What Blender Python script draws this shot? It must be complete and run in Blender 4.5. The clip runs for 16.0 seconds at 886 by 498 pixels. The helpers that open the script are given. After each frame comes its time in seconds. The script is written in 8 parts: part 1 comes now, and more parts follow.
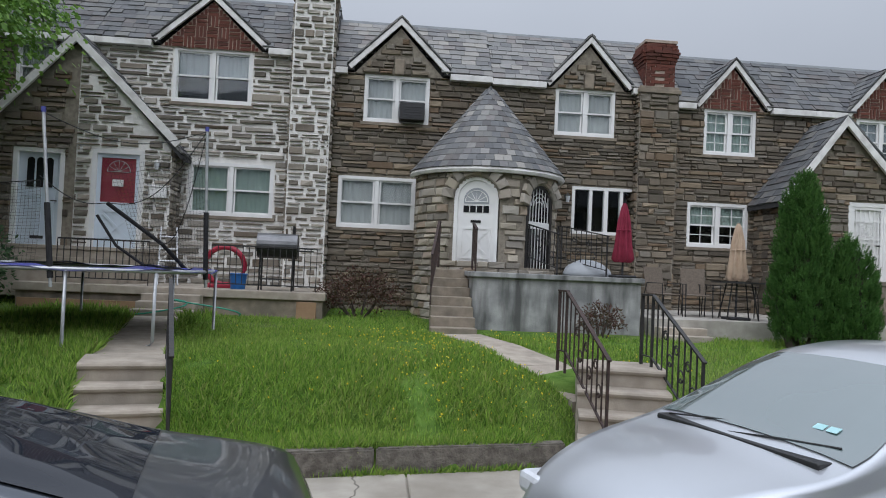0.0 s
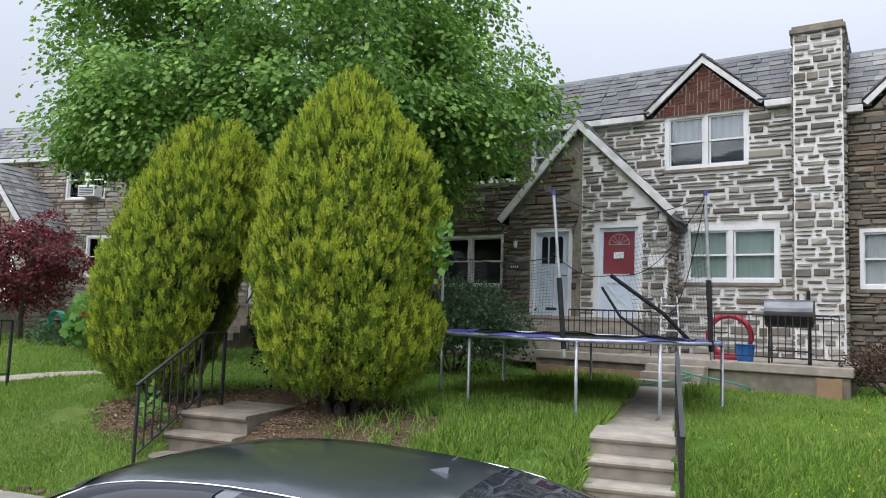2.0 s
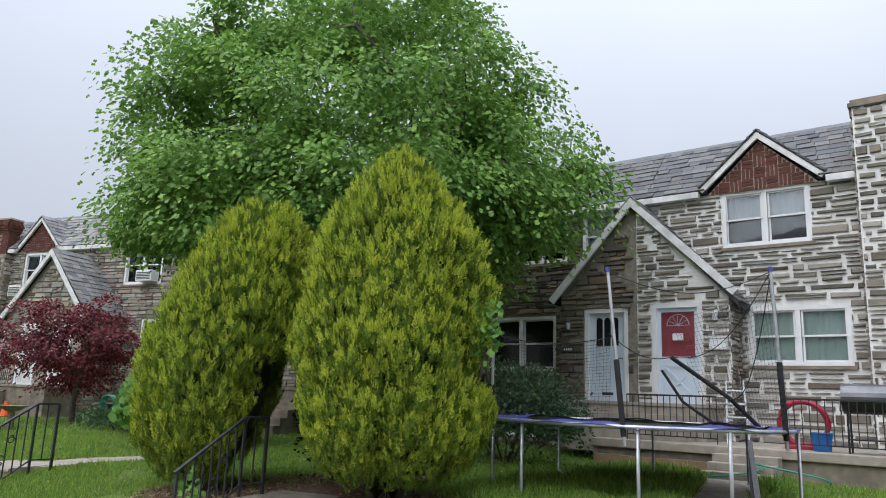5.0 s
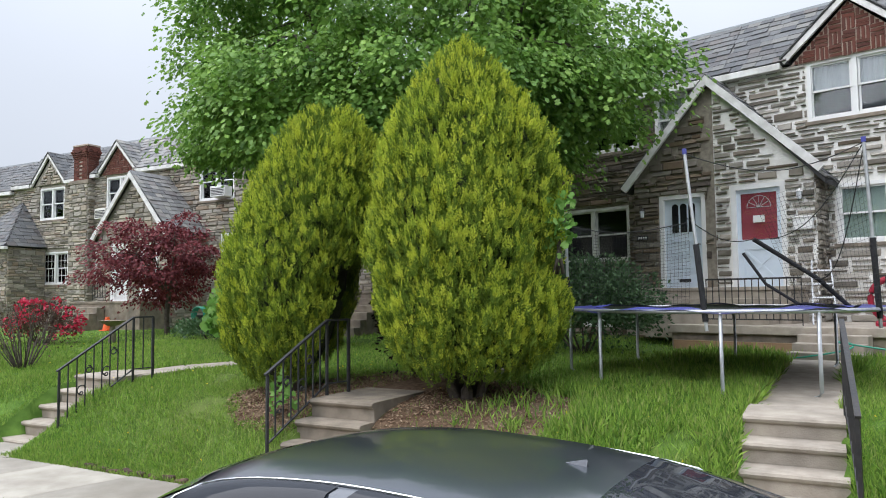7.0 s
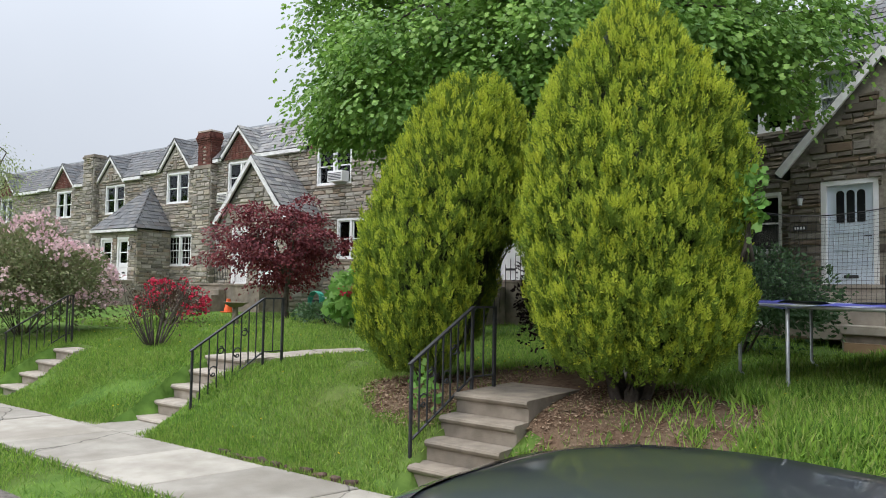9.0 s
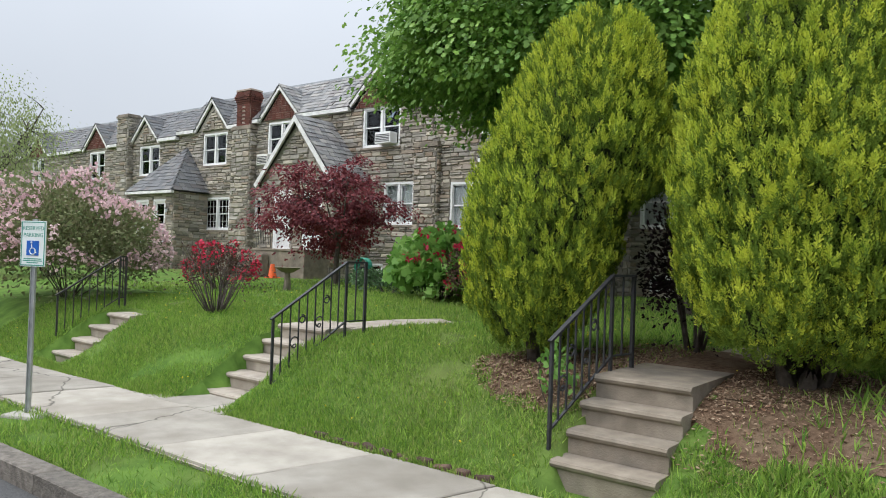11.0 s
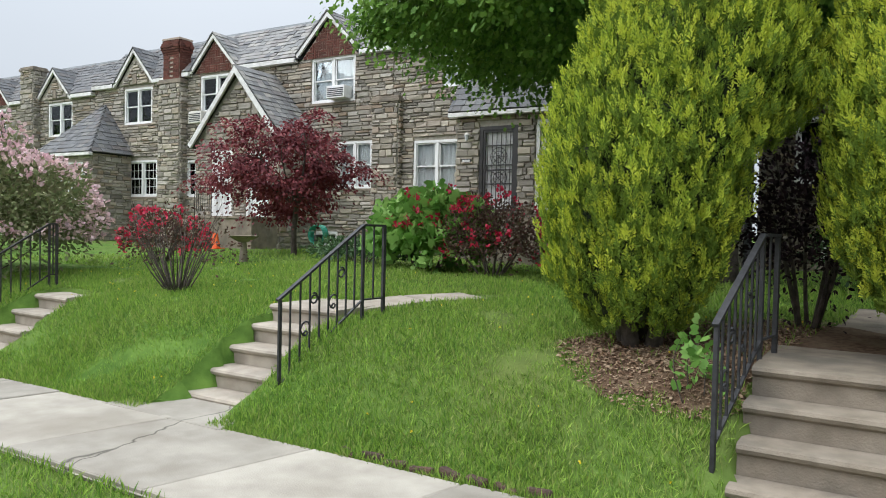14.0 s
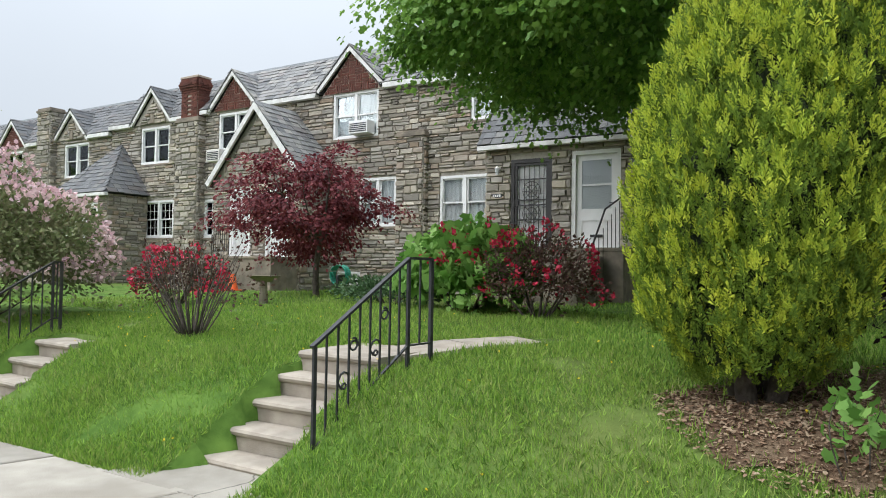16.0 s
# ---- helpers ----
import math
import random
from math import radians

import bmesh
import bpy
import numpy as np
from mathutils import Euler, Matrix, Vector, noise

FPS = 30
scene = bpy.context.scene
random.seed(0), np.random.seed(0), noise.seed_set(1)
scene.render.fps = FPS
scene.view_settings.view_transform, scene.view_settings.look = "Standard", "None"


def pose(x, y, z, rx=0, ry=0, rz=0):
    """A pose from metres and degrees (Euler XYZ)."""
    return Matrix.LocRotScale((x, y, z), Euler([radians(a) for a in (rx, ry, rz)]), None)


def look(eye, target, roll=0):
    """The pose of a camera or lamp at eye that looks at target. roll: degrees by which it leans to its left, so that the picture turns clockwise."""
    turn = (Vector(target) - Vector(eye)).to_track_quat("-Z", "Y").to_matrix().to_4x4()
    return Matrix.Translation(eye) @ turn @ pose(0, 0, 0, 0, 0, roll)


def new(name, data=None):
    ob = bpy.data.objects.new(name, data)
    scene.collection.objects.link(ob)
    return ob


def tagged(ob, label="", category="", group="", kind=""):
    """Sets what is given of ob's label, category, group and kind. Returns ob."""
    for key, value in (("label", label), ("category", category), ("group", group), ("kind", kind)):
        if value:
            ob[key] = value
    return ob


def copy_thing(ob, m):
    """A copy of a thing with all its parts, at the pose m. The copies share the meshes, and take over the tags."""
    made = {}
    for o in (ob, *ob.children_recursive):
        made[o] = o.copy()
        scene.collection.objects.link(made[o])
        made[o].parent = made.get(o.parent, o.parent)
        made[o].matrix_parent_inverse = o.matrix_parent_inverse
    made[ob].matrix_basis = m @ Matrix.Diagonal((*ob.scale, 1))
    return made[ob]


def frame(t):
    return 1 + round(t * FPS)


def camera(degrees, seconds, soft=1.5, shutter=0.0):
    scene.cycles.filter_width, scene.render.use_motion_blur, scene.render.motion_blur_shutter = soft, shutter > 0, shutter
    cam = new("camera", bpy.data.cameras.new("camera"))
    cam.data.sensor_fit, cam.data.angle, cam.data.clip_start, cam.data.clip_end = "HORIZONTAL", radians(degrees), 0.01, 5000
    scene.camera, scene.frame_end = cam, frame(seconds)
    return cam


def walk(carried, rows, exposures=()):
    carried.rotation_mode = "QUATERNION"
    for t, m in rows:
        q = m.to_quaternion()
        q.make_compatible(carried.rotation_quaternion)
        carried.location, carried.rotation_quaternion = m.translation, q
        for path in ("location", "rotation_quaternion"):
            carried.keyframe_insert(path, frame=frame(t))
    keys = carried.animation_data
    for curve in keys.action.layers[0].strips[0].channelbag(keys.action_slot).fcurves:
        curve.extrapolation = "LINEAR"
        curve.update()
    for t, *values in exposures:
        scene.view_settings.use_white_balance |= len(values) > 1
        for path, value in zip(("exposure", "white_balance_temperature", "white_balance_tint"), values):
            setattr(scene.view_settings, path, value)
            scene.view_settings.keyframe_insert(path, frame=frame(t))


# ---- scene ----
cam = camera(63.0, 16.0, 1.0)
PATH = [
    (0, (-0.212, 0.972, 2.01), (-0.029, 2.963, 2.065), 2.5),
    (0.5, (-0.247, 1.057, 2.024), (-0.601, 3.025, 2.079), 2.2),
    (1, (-0.268, 1.177, 2.029), (-1.067, 3.009, 2.108), 1.7),
    (1.5, (-0.316, 1.276, 2.042), (-1.29, 3.019, 2.157), 1.6),
    (2, (-0.39, 1.363, 2.055), (-1.468, 3.038, 2.239), 2.1),
    (2.5, (-0.428, 1.441, 2.073), (-1.569, 3.054, 2.383), 2.9),
    (3, (-0.482, 1.596, 2.101), (-1.641, 3.159, 2.565), 3.5),
    (3.2, (-0.497, 1.59, 2.111), (-1.655, 3.137, 2.628), 3.6),
    (5.3, (-0.531, 1.622, 2.02), (-1.719, 3.194, 2.364), 1.8),
    (5.5, (-0.536, 1.627, 2.01), (-1.73, 3.204, 2.304), 1.5),
    (6, (-0.534, 1.626, 2.035), (-1.747, 3.201, 2.255), 0.8),
    (6.5, (-0.537, 1.645, 2.042), (-1.799, 3.186, 2.219), 0.1),
    (7, (-0.614, 1.7, 2.02), (-1.959, 3.174, 2.151), -0.6),
    (7.5, (-0.821, 1.747, 1.99), (-2.244, 3.149, 2.084), -1.2),
    (8, (-1.06, 1.833, 1.967), (-2.548, 3.166, 2.051), -0.8),
    (8.2, (-1.153, 1.873, 1.965), (-2.66, 3.184, 2.055), -0.4),
    (10.3, (-2.555, 1.741, 1.925), (-4.101, 3.004, 2.041), 1.9),
    (10.5, (-2.711, 1.716, 1.915), (-4.262, 2.975, 2.004), 1.9),
    (11, (-3.095, 1.734, 1.868), (-4.663, 2.975, 1.892), 2.0),
    (11.5, (-3.451, 1.697, 1.833), (-5.01, 2.949, 1.804), 2.5),
    (12, (-3.857, 1.7, 1.81), (-5.4, 2.971, 1.75), 2.6),
    (12.5, (-4.275, 1.73, 1.783), (-5.793, 3.031, 1.719), 2.6),
    (13, (-4.613, 1.755, 1.782), (-6.092, 3.1, 1.712), 2.2),
    (13.5, (-4.934, 1.867, 1.76), (-6.379, 3.248, 1.691), 1.8),
    (14, (-5.257, 1.935, 1.753), (-6.677, 3.342, 1.697), 1.3),
    (14.5, (-5.534, 2.017, 1.746), (-6.944, 3.435, 1.706), 0.6),
    (15, (-5.757, 2.181, 1.722), (-7.169, 3.597, 1.705), 0.5),
    (15.5, (-5.973, 2.247, 1.696), (-7.392, 3.656, 1.715), 0.5),
    (16, (-6.228, 2.374, 1.67), (-7.677, 3.752, 1.73), 0.9),
]
walk(cam, [(t, look(eye, target, roll)) for t, eye, target, roll in PATH], [(0, -0.28, 6000, 13), (0.7, 0.05, 6050, 14), (1.5, 0.34, 6050, 14), (2.5, 0.28, 6050, 14), (3, -0.12, 6000, 13), (5.5, 0.34, 6050, 14), (6.5, 0.52, 6100, 13), (7.5, 0.46, 6150, 13), (12, 0.42, 6250, 11), (16, 0.52, 6200, 10)])

# ---- world and light ----
world = bpy.data.worlds.new("overcast")
scene.world = world
world.use_nodes = True
wn = world.node_tree
wn.nodes.clear()
w_out = wn.nodes.new("ShaderNodeOutputWorld")
w_bg = wn.nodes.new("ShaderNodeBackground")
w_sky = wn.nodes.new("ShaderNodeTexSky")
w_sky.sky_type = "NISHITA"
w_sky.sun_disc = False
w_sky.sun_elevation, w_sky.sun_rotation = radians(55), radians(200)
w_mix = wn.nodes.new("ShaderNodeMixRGB")
w_scale = wn.nodes.new("ShaderNodeMixRGB")
w_scale.blend_type = "MULTIPLY"
w_scale.inputs[0].default_value = 1.0
w_scale.inputs[2].default_value = (0.12, 0.12, 0.12, 1)
w_tc = wn.nodes.new("ShaderNodeTexCoord")
w_noise = wn.nodes.new("ShaderNodeTexNoise")
w_noise.inputs["Scale"].default_value = 1.6
w_noise.inputs["Detail"].default_value = 5.0
w_ramp = wn.nodes.new("ShaderNodeValToRGB")
w_ramp.color_ramp.elements[0].position, w_ramp.color_ramp.elements[0].color = 0.3, (0.75, 0.80, 0.845, 1)
w_ramp.color_ramp.elements[1].position, w_ramp.color_ramp.elements[1].color = 0.72, (0.85, 0.892, 0.93, 1)
w_mix.inputs[0].default_value = 0.94
wn.links.new(w_tc.outputs["Generated"], w_noise.inputs["Vector"])
wn.links.new(w_noise.outputs["Fac"], w_ramp.inputs[0])
wn.links.new(w_sky.outputs[0], w_scale.inputs[1])
wn.links.new(w_scale.outputs[0], w_mix.inputs[1])
wn.links.new(w_ramp.outputs[0], w_mix.inputs[2])
# an overcast dome: three times as bright overhead as at the horizon
w_sep = wn.nodes.new("ShaderNodeSeparateXYZ")
wn.links.new(w_tc.outputs["Generated"], w_sep.inputs[0])
w_map = wn.nodes.new("ShaderNodeMapRange")
w_map.inputs["From Min"].default_value, w_map.inputs["From Max"].default_value = 0.0, 1.0
w_map.inputs["To Min"].default_value, w_map.inputs["To Max"].default_value = 0.6, 2.15
w_pow = wn.nodes.new("ShaderNodeMath")
w_pow.operation = "POWER"
w_pow.inputs[1].default_value = 1.9
w_pow.use_clamp = True
wn.links.new(w_sep.outputs["Z"], w_pow.inputs[0])
wn.links.new(w_pow.outputs[0], w_map.inputs["Value"])
w_dome = wn.nodes.new("ShaderNodeMixRGB")
w_dome.blend_type = "MULTIPLY"
w_dome.inputs[0].default_value = 1.0
wn.links.new(w_mix.outputs[0], w_dome.inputs[1])
wn.links.new(w_map.outputs[0], w_dome.inputs[2])
wn.links.new(w_dome.outputs[0], w_bg.inputs[0])
wn.links.new(w_bg.outputs[0], w_out.inputs[0])
w_bg.inputs[1].default_value = 1.0
sun = new("sun", bpy.data.lights.new("sun", "SUN"))
sun.data.energy, sun.data.angle, sun.data.color = 2.3, radians(80), (1.0, 0.975, 0.94)
sun.matrix_world = look((-8, -14, 26), (0, 5, 0))


# ---- materials ----
def mat(name, col, col2=None, scale=8.0, rough=0.85, metal=0.0, bump=0.3, bscale=40.0, detail=6.0, vary=0.0, island=False,
        big=None, bigscale=1.2, bigamt=0.5, spec=0.5, streak=1.0, trans=0.0, obj_col=None):
    """Two-scale noise colour with fine bump; vary: piece-to-piece colour change."""
    m = bpy.data.materials.new(name)
    m.use_nodes = True
    nt = m.node_tree
    b = nt.nodes["Principled BSDF"]
    b.inputs["Roughness"].default_value = rough
    b.inputs["Metallic"].default_value = metal
    b.inputs["Specular IOR Level"].default_value = spec
    tc = nt.nodes.new("ShaderNodeTexCoord")
    geo = nt.nodes.new("ShaderNodeNewGeometry")
    n1 = nt.nodes.new("ShaderNodeTexNoise")
    n1.inputs["Scale"].default_value, n1.inputs["Detail"].default_value = scale, detail
    nt.links.new(geo.outputs["Position"], n1.inputs["Vector"])
    ramp = nt.nodes.new("ShaderNodeValToRGB")
    ramp.color_ramp.elements[0].position, ramp.color_ramp.elements[0].color = 0.33, (*col, 1)
    ramp.color_ramp.elements[1].position, ramp.color_ramp.elements[1].color = 0.67, (*(col2 or col), 1)
    nt.links.new(n1.outputs["Fac"], ramp.inputs[0])
    last = ramp.outputs[0]
    if big:
        n2 = nt.nodes.new("ShaderNodeTexNoise")
        n2.inputs["Scale"].default_value, n2.inputs["Detail"].default_value = bigscale, 4.0
        mp = nt.nodes.new("ShaderNodeMapping")
        mp.inputs["Scale"].default_value = (1.0, 1.0, streak)
        nt.links.new(geo.outputs["Position"], mp.inputs["Vector"])
        nt.links.new(mp.outputs[0], n2.inputs["Vector"])
        r2 = nt.nodes.new("ShaderNodeValToRGB")
        r2.color_ramp.elements[0].position, r2.color_ramp.elements[1].position = 0.45, 0.68
        r2.color_ramp.elements[0].color, r2.color_ramp.elements[1].color = (0, 0, 0, 1), (bigamt, bigamt, bigamt, 1)
        nt.links.new(n2.outputs["Fac"], r2.inputs[0])
        mx = nt.nodes.new("ShaderNodeMixRGB")
        mx.inputs[2].default_value = (*big, 1)
        nt.links.new(r2.outputs[0], mx.inputs[0])
        nt.links.new(last, mx.inputs[1])
        last = mx.outputs[0]
    if vary:
        if island:
            rnd = geo.outputs["Random Per Island"]
        else:
            oi = nt.nodes.new("ShaderNodeObjectInfo")
            rnd = oi.outputs["Random"]
        if obj_col:
            vr = nt.nodes.new("ShaderNodeValToRGB")
            while len(vr.color_ramp.elements) < len(obj_col):
                vr.color_ramp.elements.new(0.5)
            for i, c in enumerate(obj_col):
                vr.color_ramp.elements[i].position = i / (len(obj_col) - 1)
                vr.color_ramp.elements[i].color = (*c, 1)
            nt.links.new(rnd, vr.inputs[0])
            mo = nt.nodes.new("ShaderNodeMixRGB")
            mo.inputs[0].default_value = vary
            nt.links.new(last, mo.inputs[1])
            nt.links.new(vr.outputs[0], mo.inputs[2])
            last = mo.outputs[0]
        else:
            hv = nt.nodes.new("ShaderNodeHueSaturation")
            mr = nt.nodes.new("ShaderNodeMapRange")
            mr.inputs["To Min"].default_value, mr.inputs["To Max"].default_value = 1 - vary, 1 + vary
            nt.links.new(rnd, mr.inputs["Value"])
            nt.links.new(mr.outputs[0], hv.inputs["Value"])
            nt.links.new(last, hv.inputs["Color"])
            last = hv.outputs[0]
    nt.links.new(last, b.inputs["Base Color"])
    if bump:
        n3 = nt.nodes.new("ShaderNodeTexNoise")
        n3.inputs["Scale"].default_value, n3.inputs["Detail"].default_value = bscale, 5.0
        nt.links.new(geo.outputs["Position"], n3.inputs["Vector"])
        bp = nt.nodes.new("ShaderNodeBump")
        bp.inputs["Strength"].default_value, bp.inputs["Distance"].default_value = bump, 0.02
        nt.links.new(n3.outputs["Fac"], bp.inputs["Height"])
        nt.links.new(bp.outputs[0], b.inputs["Normal"])
    if trans:
        tr = nt.nodes.new("ShaderNodeBsdfTranslucent")
        nt.links.new(last, tr.inputs["Color"])
        ms = nt.nodes.new("ShaderNodeMixShader")
        ms.inputs[0].default_value = trans
        nt.links.new(b.outputs[0], ms.inputs[1])
        nt.links.new(tr.outputs[0], ms.inputs[2])
        nt.links.new(ms.outputs[0], nt.nodes["Material Output"].inputs[0])
    return m


STONE_TAN = [(0.07, 0.06, 0.05), (0.20, 0.165, 0.12), (0.12, 0.108, 0.09), (0.30, 0.245, 0.175), (0.16, 0.11, 0.07), (0.25, 0.23, 0.195), (0.10, 0.085, 0.065), (0.21, 0.185, 0.15)]
STONE_GREY = [(0.075, 0.068, 0.057), (0.27, 0.245, 0.20), (0.13, 0.115, 0.095), (0.42, 0.38, 0.32), (0.13, 0.10, 0.072), (0.22, 0.20, 0.17), (0.46, 0.43, 0.38), (0.17, 0.155, 0.13)]


def stone_pair(name, pal, big):
    kw = dict(col=pal[0], col2=pal[1], scale=9, rough=0.92, bump=0.6, bscale=26, vary=0.85, obj_col=pal, big=big, bigscale=0.8, bigamt=0.35, spec=0.25)
    return mat(name, **kw), mat(name + "_far", island=True, **kw)


M_TAN = stone_pair("schist_tan", STONE_TAN, (0.07, 0.06, 0.05))
STONE_BUFF = [(0.15, 0.138, 0.118), (0.40, 0.355, 0.28), (0.26, 0.24, 0.21), (0.52, 0.47, 0.38), (0.28, 0.21, 0.15), (0.46, 0.43, 0.38), (0.18, 0.165, 0.14), (0.36, 0.335, 0.29)]
M_BUFF = stone_pair("schist_buff", STONE_BUFF, (0.17, 0.155, 0.13))
M_GREY = stone_pair("schist_grey", STONE_GREY, (0.12, 0.11, 0.09))
M_MORTAR = mat("mortar_dark", (0.20, 0.175, 0.14), (0.30, 0.27, 0.22), 14, 0.95, bump=0.4, spec=0.2)
M_MORTAR_BUFF = mat("mortar_buff", (0.30, 0.275, 0.23), (0.40, 0.37, 0.32), 14, 0.95, bump=0.4, spec=0.2)
M_MORTAR_PALE = mat("mortar_pale", (0.78, 0.765, 0.73), (0.88, 0.865, 0.83), 10, 0.95, bump=0.5, big=(0.55, 0.52, 0.47), spec=0.2)
SLATE = [(0.07, 0.074, 0.078), (0.135, 0.138, 0.14), (0.10, 0.105, 0.11), (0.18, 0.175, 0.16), (0.058, 0.062, 0.07), (0.13, 0.115, 0.105)]
SLATE_PALE = [(0.12, 0.123, 0.127), (0.25, 0.245, 0.235), (0.17, 0.174, 0.17), (0.31, 0.295, 0.265), (0.09, 0.094, 0.10), (0.21, 0.19, 0.18)]
M_SLATE = mat("slate", SLATE[0], SLATE[1], 12, 0.7, bump=0.35, bscale=30, vary=0.8, obj_col=SLATE, big=(0.07, 0.075, 0.08), bigamt=0.4)
M_SLATE_FAR = mat("slate_joined", SLATE[0], SLATE[1], 12, 0.7, bump=0.35, bscale=30, vary=0.8, obj_col=SLATE, island=True)
M_SLATE_PALE = mat("slate_pale", SLATE_PALE[0], SLATE_PALE[1], 12, 0.7, bump=0.35, bscale=30, vary=0.8, obj_col=SLATE_PALE, big=(0.10, 0.105, 0.11), bigamt=0.4)
M_UNDER = mat("roof_felt", (0.03, 0.03, 0.032), (0.05, 0.05, 0.05), 6, 0.95)
BRICKS = [(0.10, 0.04, 0.03), (0.155, 0.055, 0.04), (0.075, 0.034, 0.028), (0.13, 0.058, 0.044)]
M_BRICK = mat("brick", BRICKS[0], BRICKS[1], 20, 0.9, bump=0.4, vary=0.7, obj_col=BRICKS, spec=0.25)
M_BRICK_FAR = mat("brick_joined", BRICKS[0], BRICKS[1], 20, 0.9, bump=0.4, vary=0.7, obj_col=BRICKS, island=True, spec=0.25)
M_BRICKMORTAR = mat("brick_mortar", (0.34, 0.27, 0.22), (0.44, 0.36, 0.30), 20, 0.95)
M_WHITE = mat("white_paint", (0.74, 0.74, 0.73), (0.82, 0.82, 0.81), 5, 0.5, bump=0.05, big=(0.55, 0.53, 0.49), bigscale=2.5, bigamt=0.25)
M_DIRTYWHITE = mat("weathered_white_paint", (0.66, 0.65, 0.63), (0.78, 0.77, 0.75), 7, 0.6, bump=0.15, big=(0.30, 0.28, 0.25), bigscale=3.0, bigamt=0.45)
M_DOORBLUE = mat("pale_blue_paint", (0.60, 0.68, 0.76), (0.66, 0.73, 0.80), 4, 0.45, bump=0.04)
M_CONC = mat("concrete", (0.34, 0.32, 0.285), (0.46, 0.435, 0.39), 5, 0.9, bump=0.35, bscale=60, big=(0.22, 0.20, 0.175), bigscale=1.6, bigamt=0.5, spec=0.3)
M_STEP = mat("step_concrete", (0.31, 0.268, 0.22), (0.42, 0.37, 0.305), 6, 0.9, bump=0.35, bscale=70, big=(0.21, 0.19, 0.16), bigscale=2.2, bigamt=0.5, spec=0.3)
M_STEP_DARK = mat("aged_step_concrete", (0.205, 0.172, 0.132), (0.30, 0.255, 0.20), 6, 0.92, bump=0.4, bscale=70, big=(0.10, 0.092, 0.08), bigscale=2.0, bigamt=0.6, spec=0.3)
M_WALL_CONC = mat("stained_concrete", (0.20, 0.205, 0.205), (0.36, 0.36, 0.355), 3.4, 0.9, bump=0.3, bscale=40, big=(0.07, 0.07, 0.068), bigscale=4.5, bigamt=0.9, spec=0.3, streak=0.16)
M_PAVE = mat("pavement_concrete", (0.28, 0.255, 0.215), (0.38, 0.35, 0.30), 3.2, 0.9, bump=0.3, bscale=90, vary=0.16, big=(0.20, 0.175, 0.14), bigscale=1.1, bigamt=0.6, spec=0.3)
def cracks(m, scale, width, dark):
    """Thin wandering cracks over a material's colour."""
    nt = m.node_tree
    b = nt.nodes["Principled BSDF"]
    base = b.inputs["Base Color"].links[0].from_socket
    geo = nt.nodes.new("ShaderNodeNewGeometry")
    wob = nt.nodes.new("ShaderNodeTexNoise")
    wob.inputs["Scale"].default_value = 3.0
    add = nt.nodes.new("ShaderNodeVectorMath")
    add.operation = "MULTIPLY_ADD"
    add.inputs[1].default_value = (0.35, 0.35, 0.0)
    vor = nt.nodes.new("ShaderNodeTexVoronoi")
    vor.feature = "DISTANCE_TO_EDGE"
    vor.inputs["Scale"].default_value = scale
    step = nt.nodes.new("ShaderNodeMapRange")
    step.inputs["From Min"].default_value, step.inputs["From Max"].default_value = 0.0, width
    step.inputs["To Min"].default_value, step.inputs["To Max"].default_value = 0.85, 0.0
    mix = nt.nodes.new("ShaderNodeMixRGB")
    mix.inputs[2].default_value = (*dark, 1)
    nt.links.new(geo.outputs["Position"], wob.inputs["Vector"])
    nt.links.new(wob.outputs["Color"], add.inputs[0])
    nt.links.new(geo.outputs["Position"], add.inputs[2])
    nt.links.new(add.outputs[0], vor.inputs["Vector"])
    nt.links.new(vor.outputs["Distance"], step.inputs["Value"])
    nt.links.new(step.outputs[0], mix.inputs[0])
    nt.links.new(base, mix.inputs[1])
    nt.links.new(mix.outputs[0], b.inputs["Base Color"])


cracks(M_PAVE, 0.3, 0.004, (0.05, 0.045, 0.035))
M_KERB = mat("kerb_concrete", (0.095, 0.083, 0.068), (0.20, 0.178, 0.15), 14, 0.95, bump=0.9, bscale=45, big=(0.13, 0.12, 0.105), bigscale=2, bigamt=0.6, vary=0.15)
M_ROAD = mat("asphalt", (0.045, 0.046, 0.048), (0.085, 0.085, 0.085), 60, 0.9, bump=0.6, bscale=120, big=(0.11, 0.108, 0.10), bigscale=0.9, bigamt=0.4)
M_SOIL = mat("lawn_ground", (0.055, 0.11, 0.018), (0.11, 0.19, 0.035), 5, 0.97, bump=0.6, bscale=25, big=(0.15, 0.15, 0.055), bigscale=0.5, bigamt=0.45, spec=0.1)
M_MULCH = mat("mulch_ground", (0.085, 0.05, 0.032), (0.17, 0.115, 0.075), 22, 0.97, bump=0.9, bscale=60, big=(0.22, 0.17, 0.11), bigscale=3, bigamt=0.5, spec=0.1)
M_IRON = mat("black_iron", (0.012, 0.012, 0.013), (0.025, 0.024, 0.023), 20, 0.5, bump=0.2, big=(0.06, 0.045, 0.035), bigscale=6, bigamt=0.25)
M_IRON_GREY = mat("worn_iron", (0.012, 0.012, 0.014), (0.028, 0.028, 0.032), 20, 0.55, bump=0.2, big=(0.07, 0.072, 0.076), bigscale=7, bigamt=0.25)
M_RUST = mat("rusted_iron", (0.025, 0.017, 0.015), (0.055, 0.03, 0.024), 20, 0.7)
# Room walls in near-black: the gloom of unlit rooms is painted on.
M_UNLITROOM = mat("unlit_room_black", (0.02, 0.02, 0.021), (0.03, 0.03, 0.031), 2, 0.95, bump=0)
M_CURTAIN = mat("white_curtain", (0.66, 0.66, 0.66), (0.74, 0.74, 0.73), 3, 0.9, bump=0.1, trans=0.25)
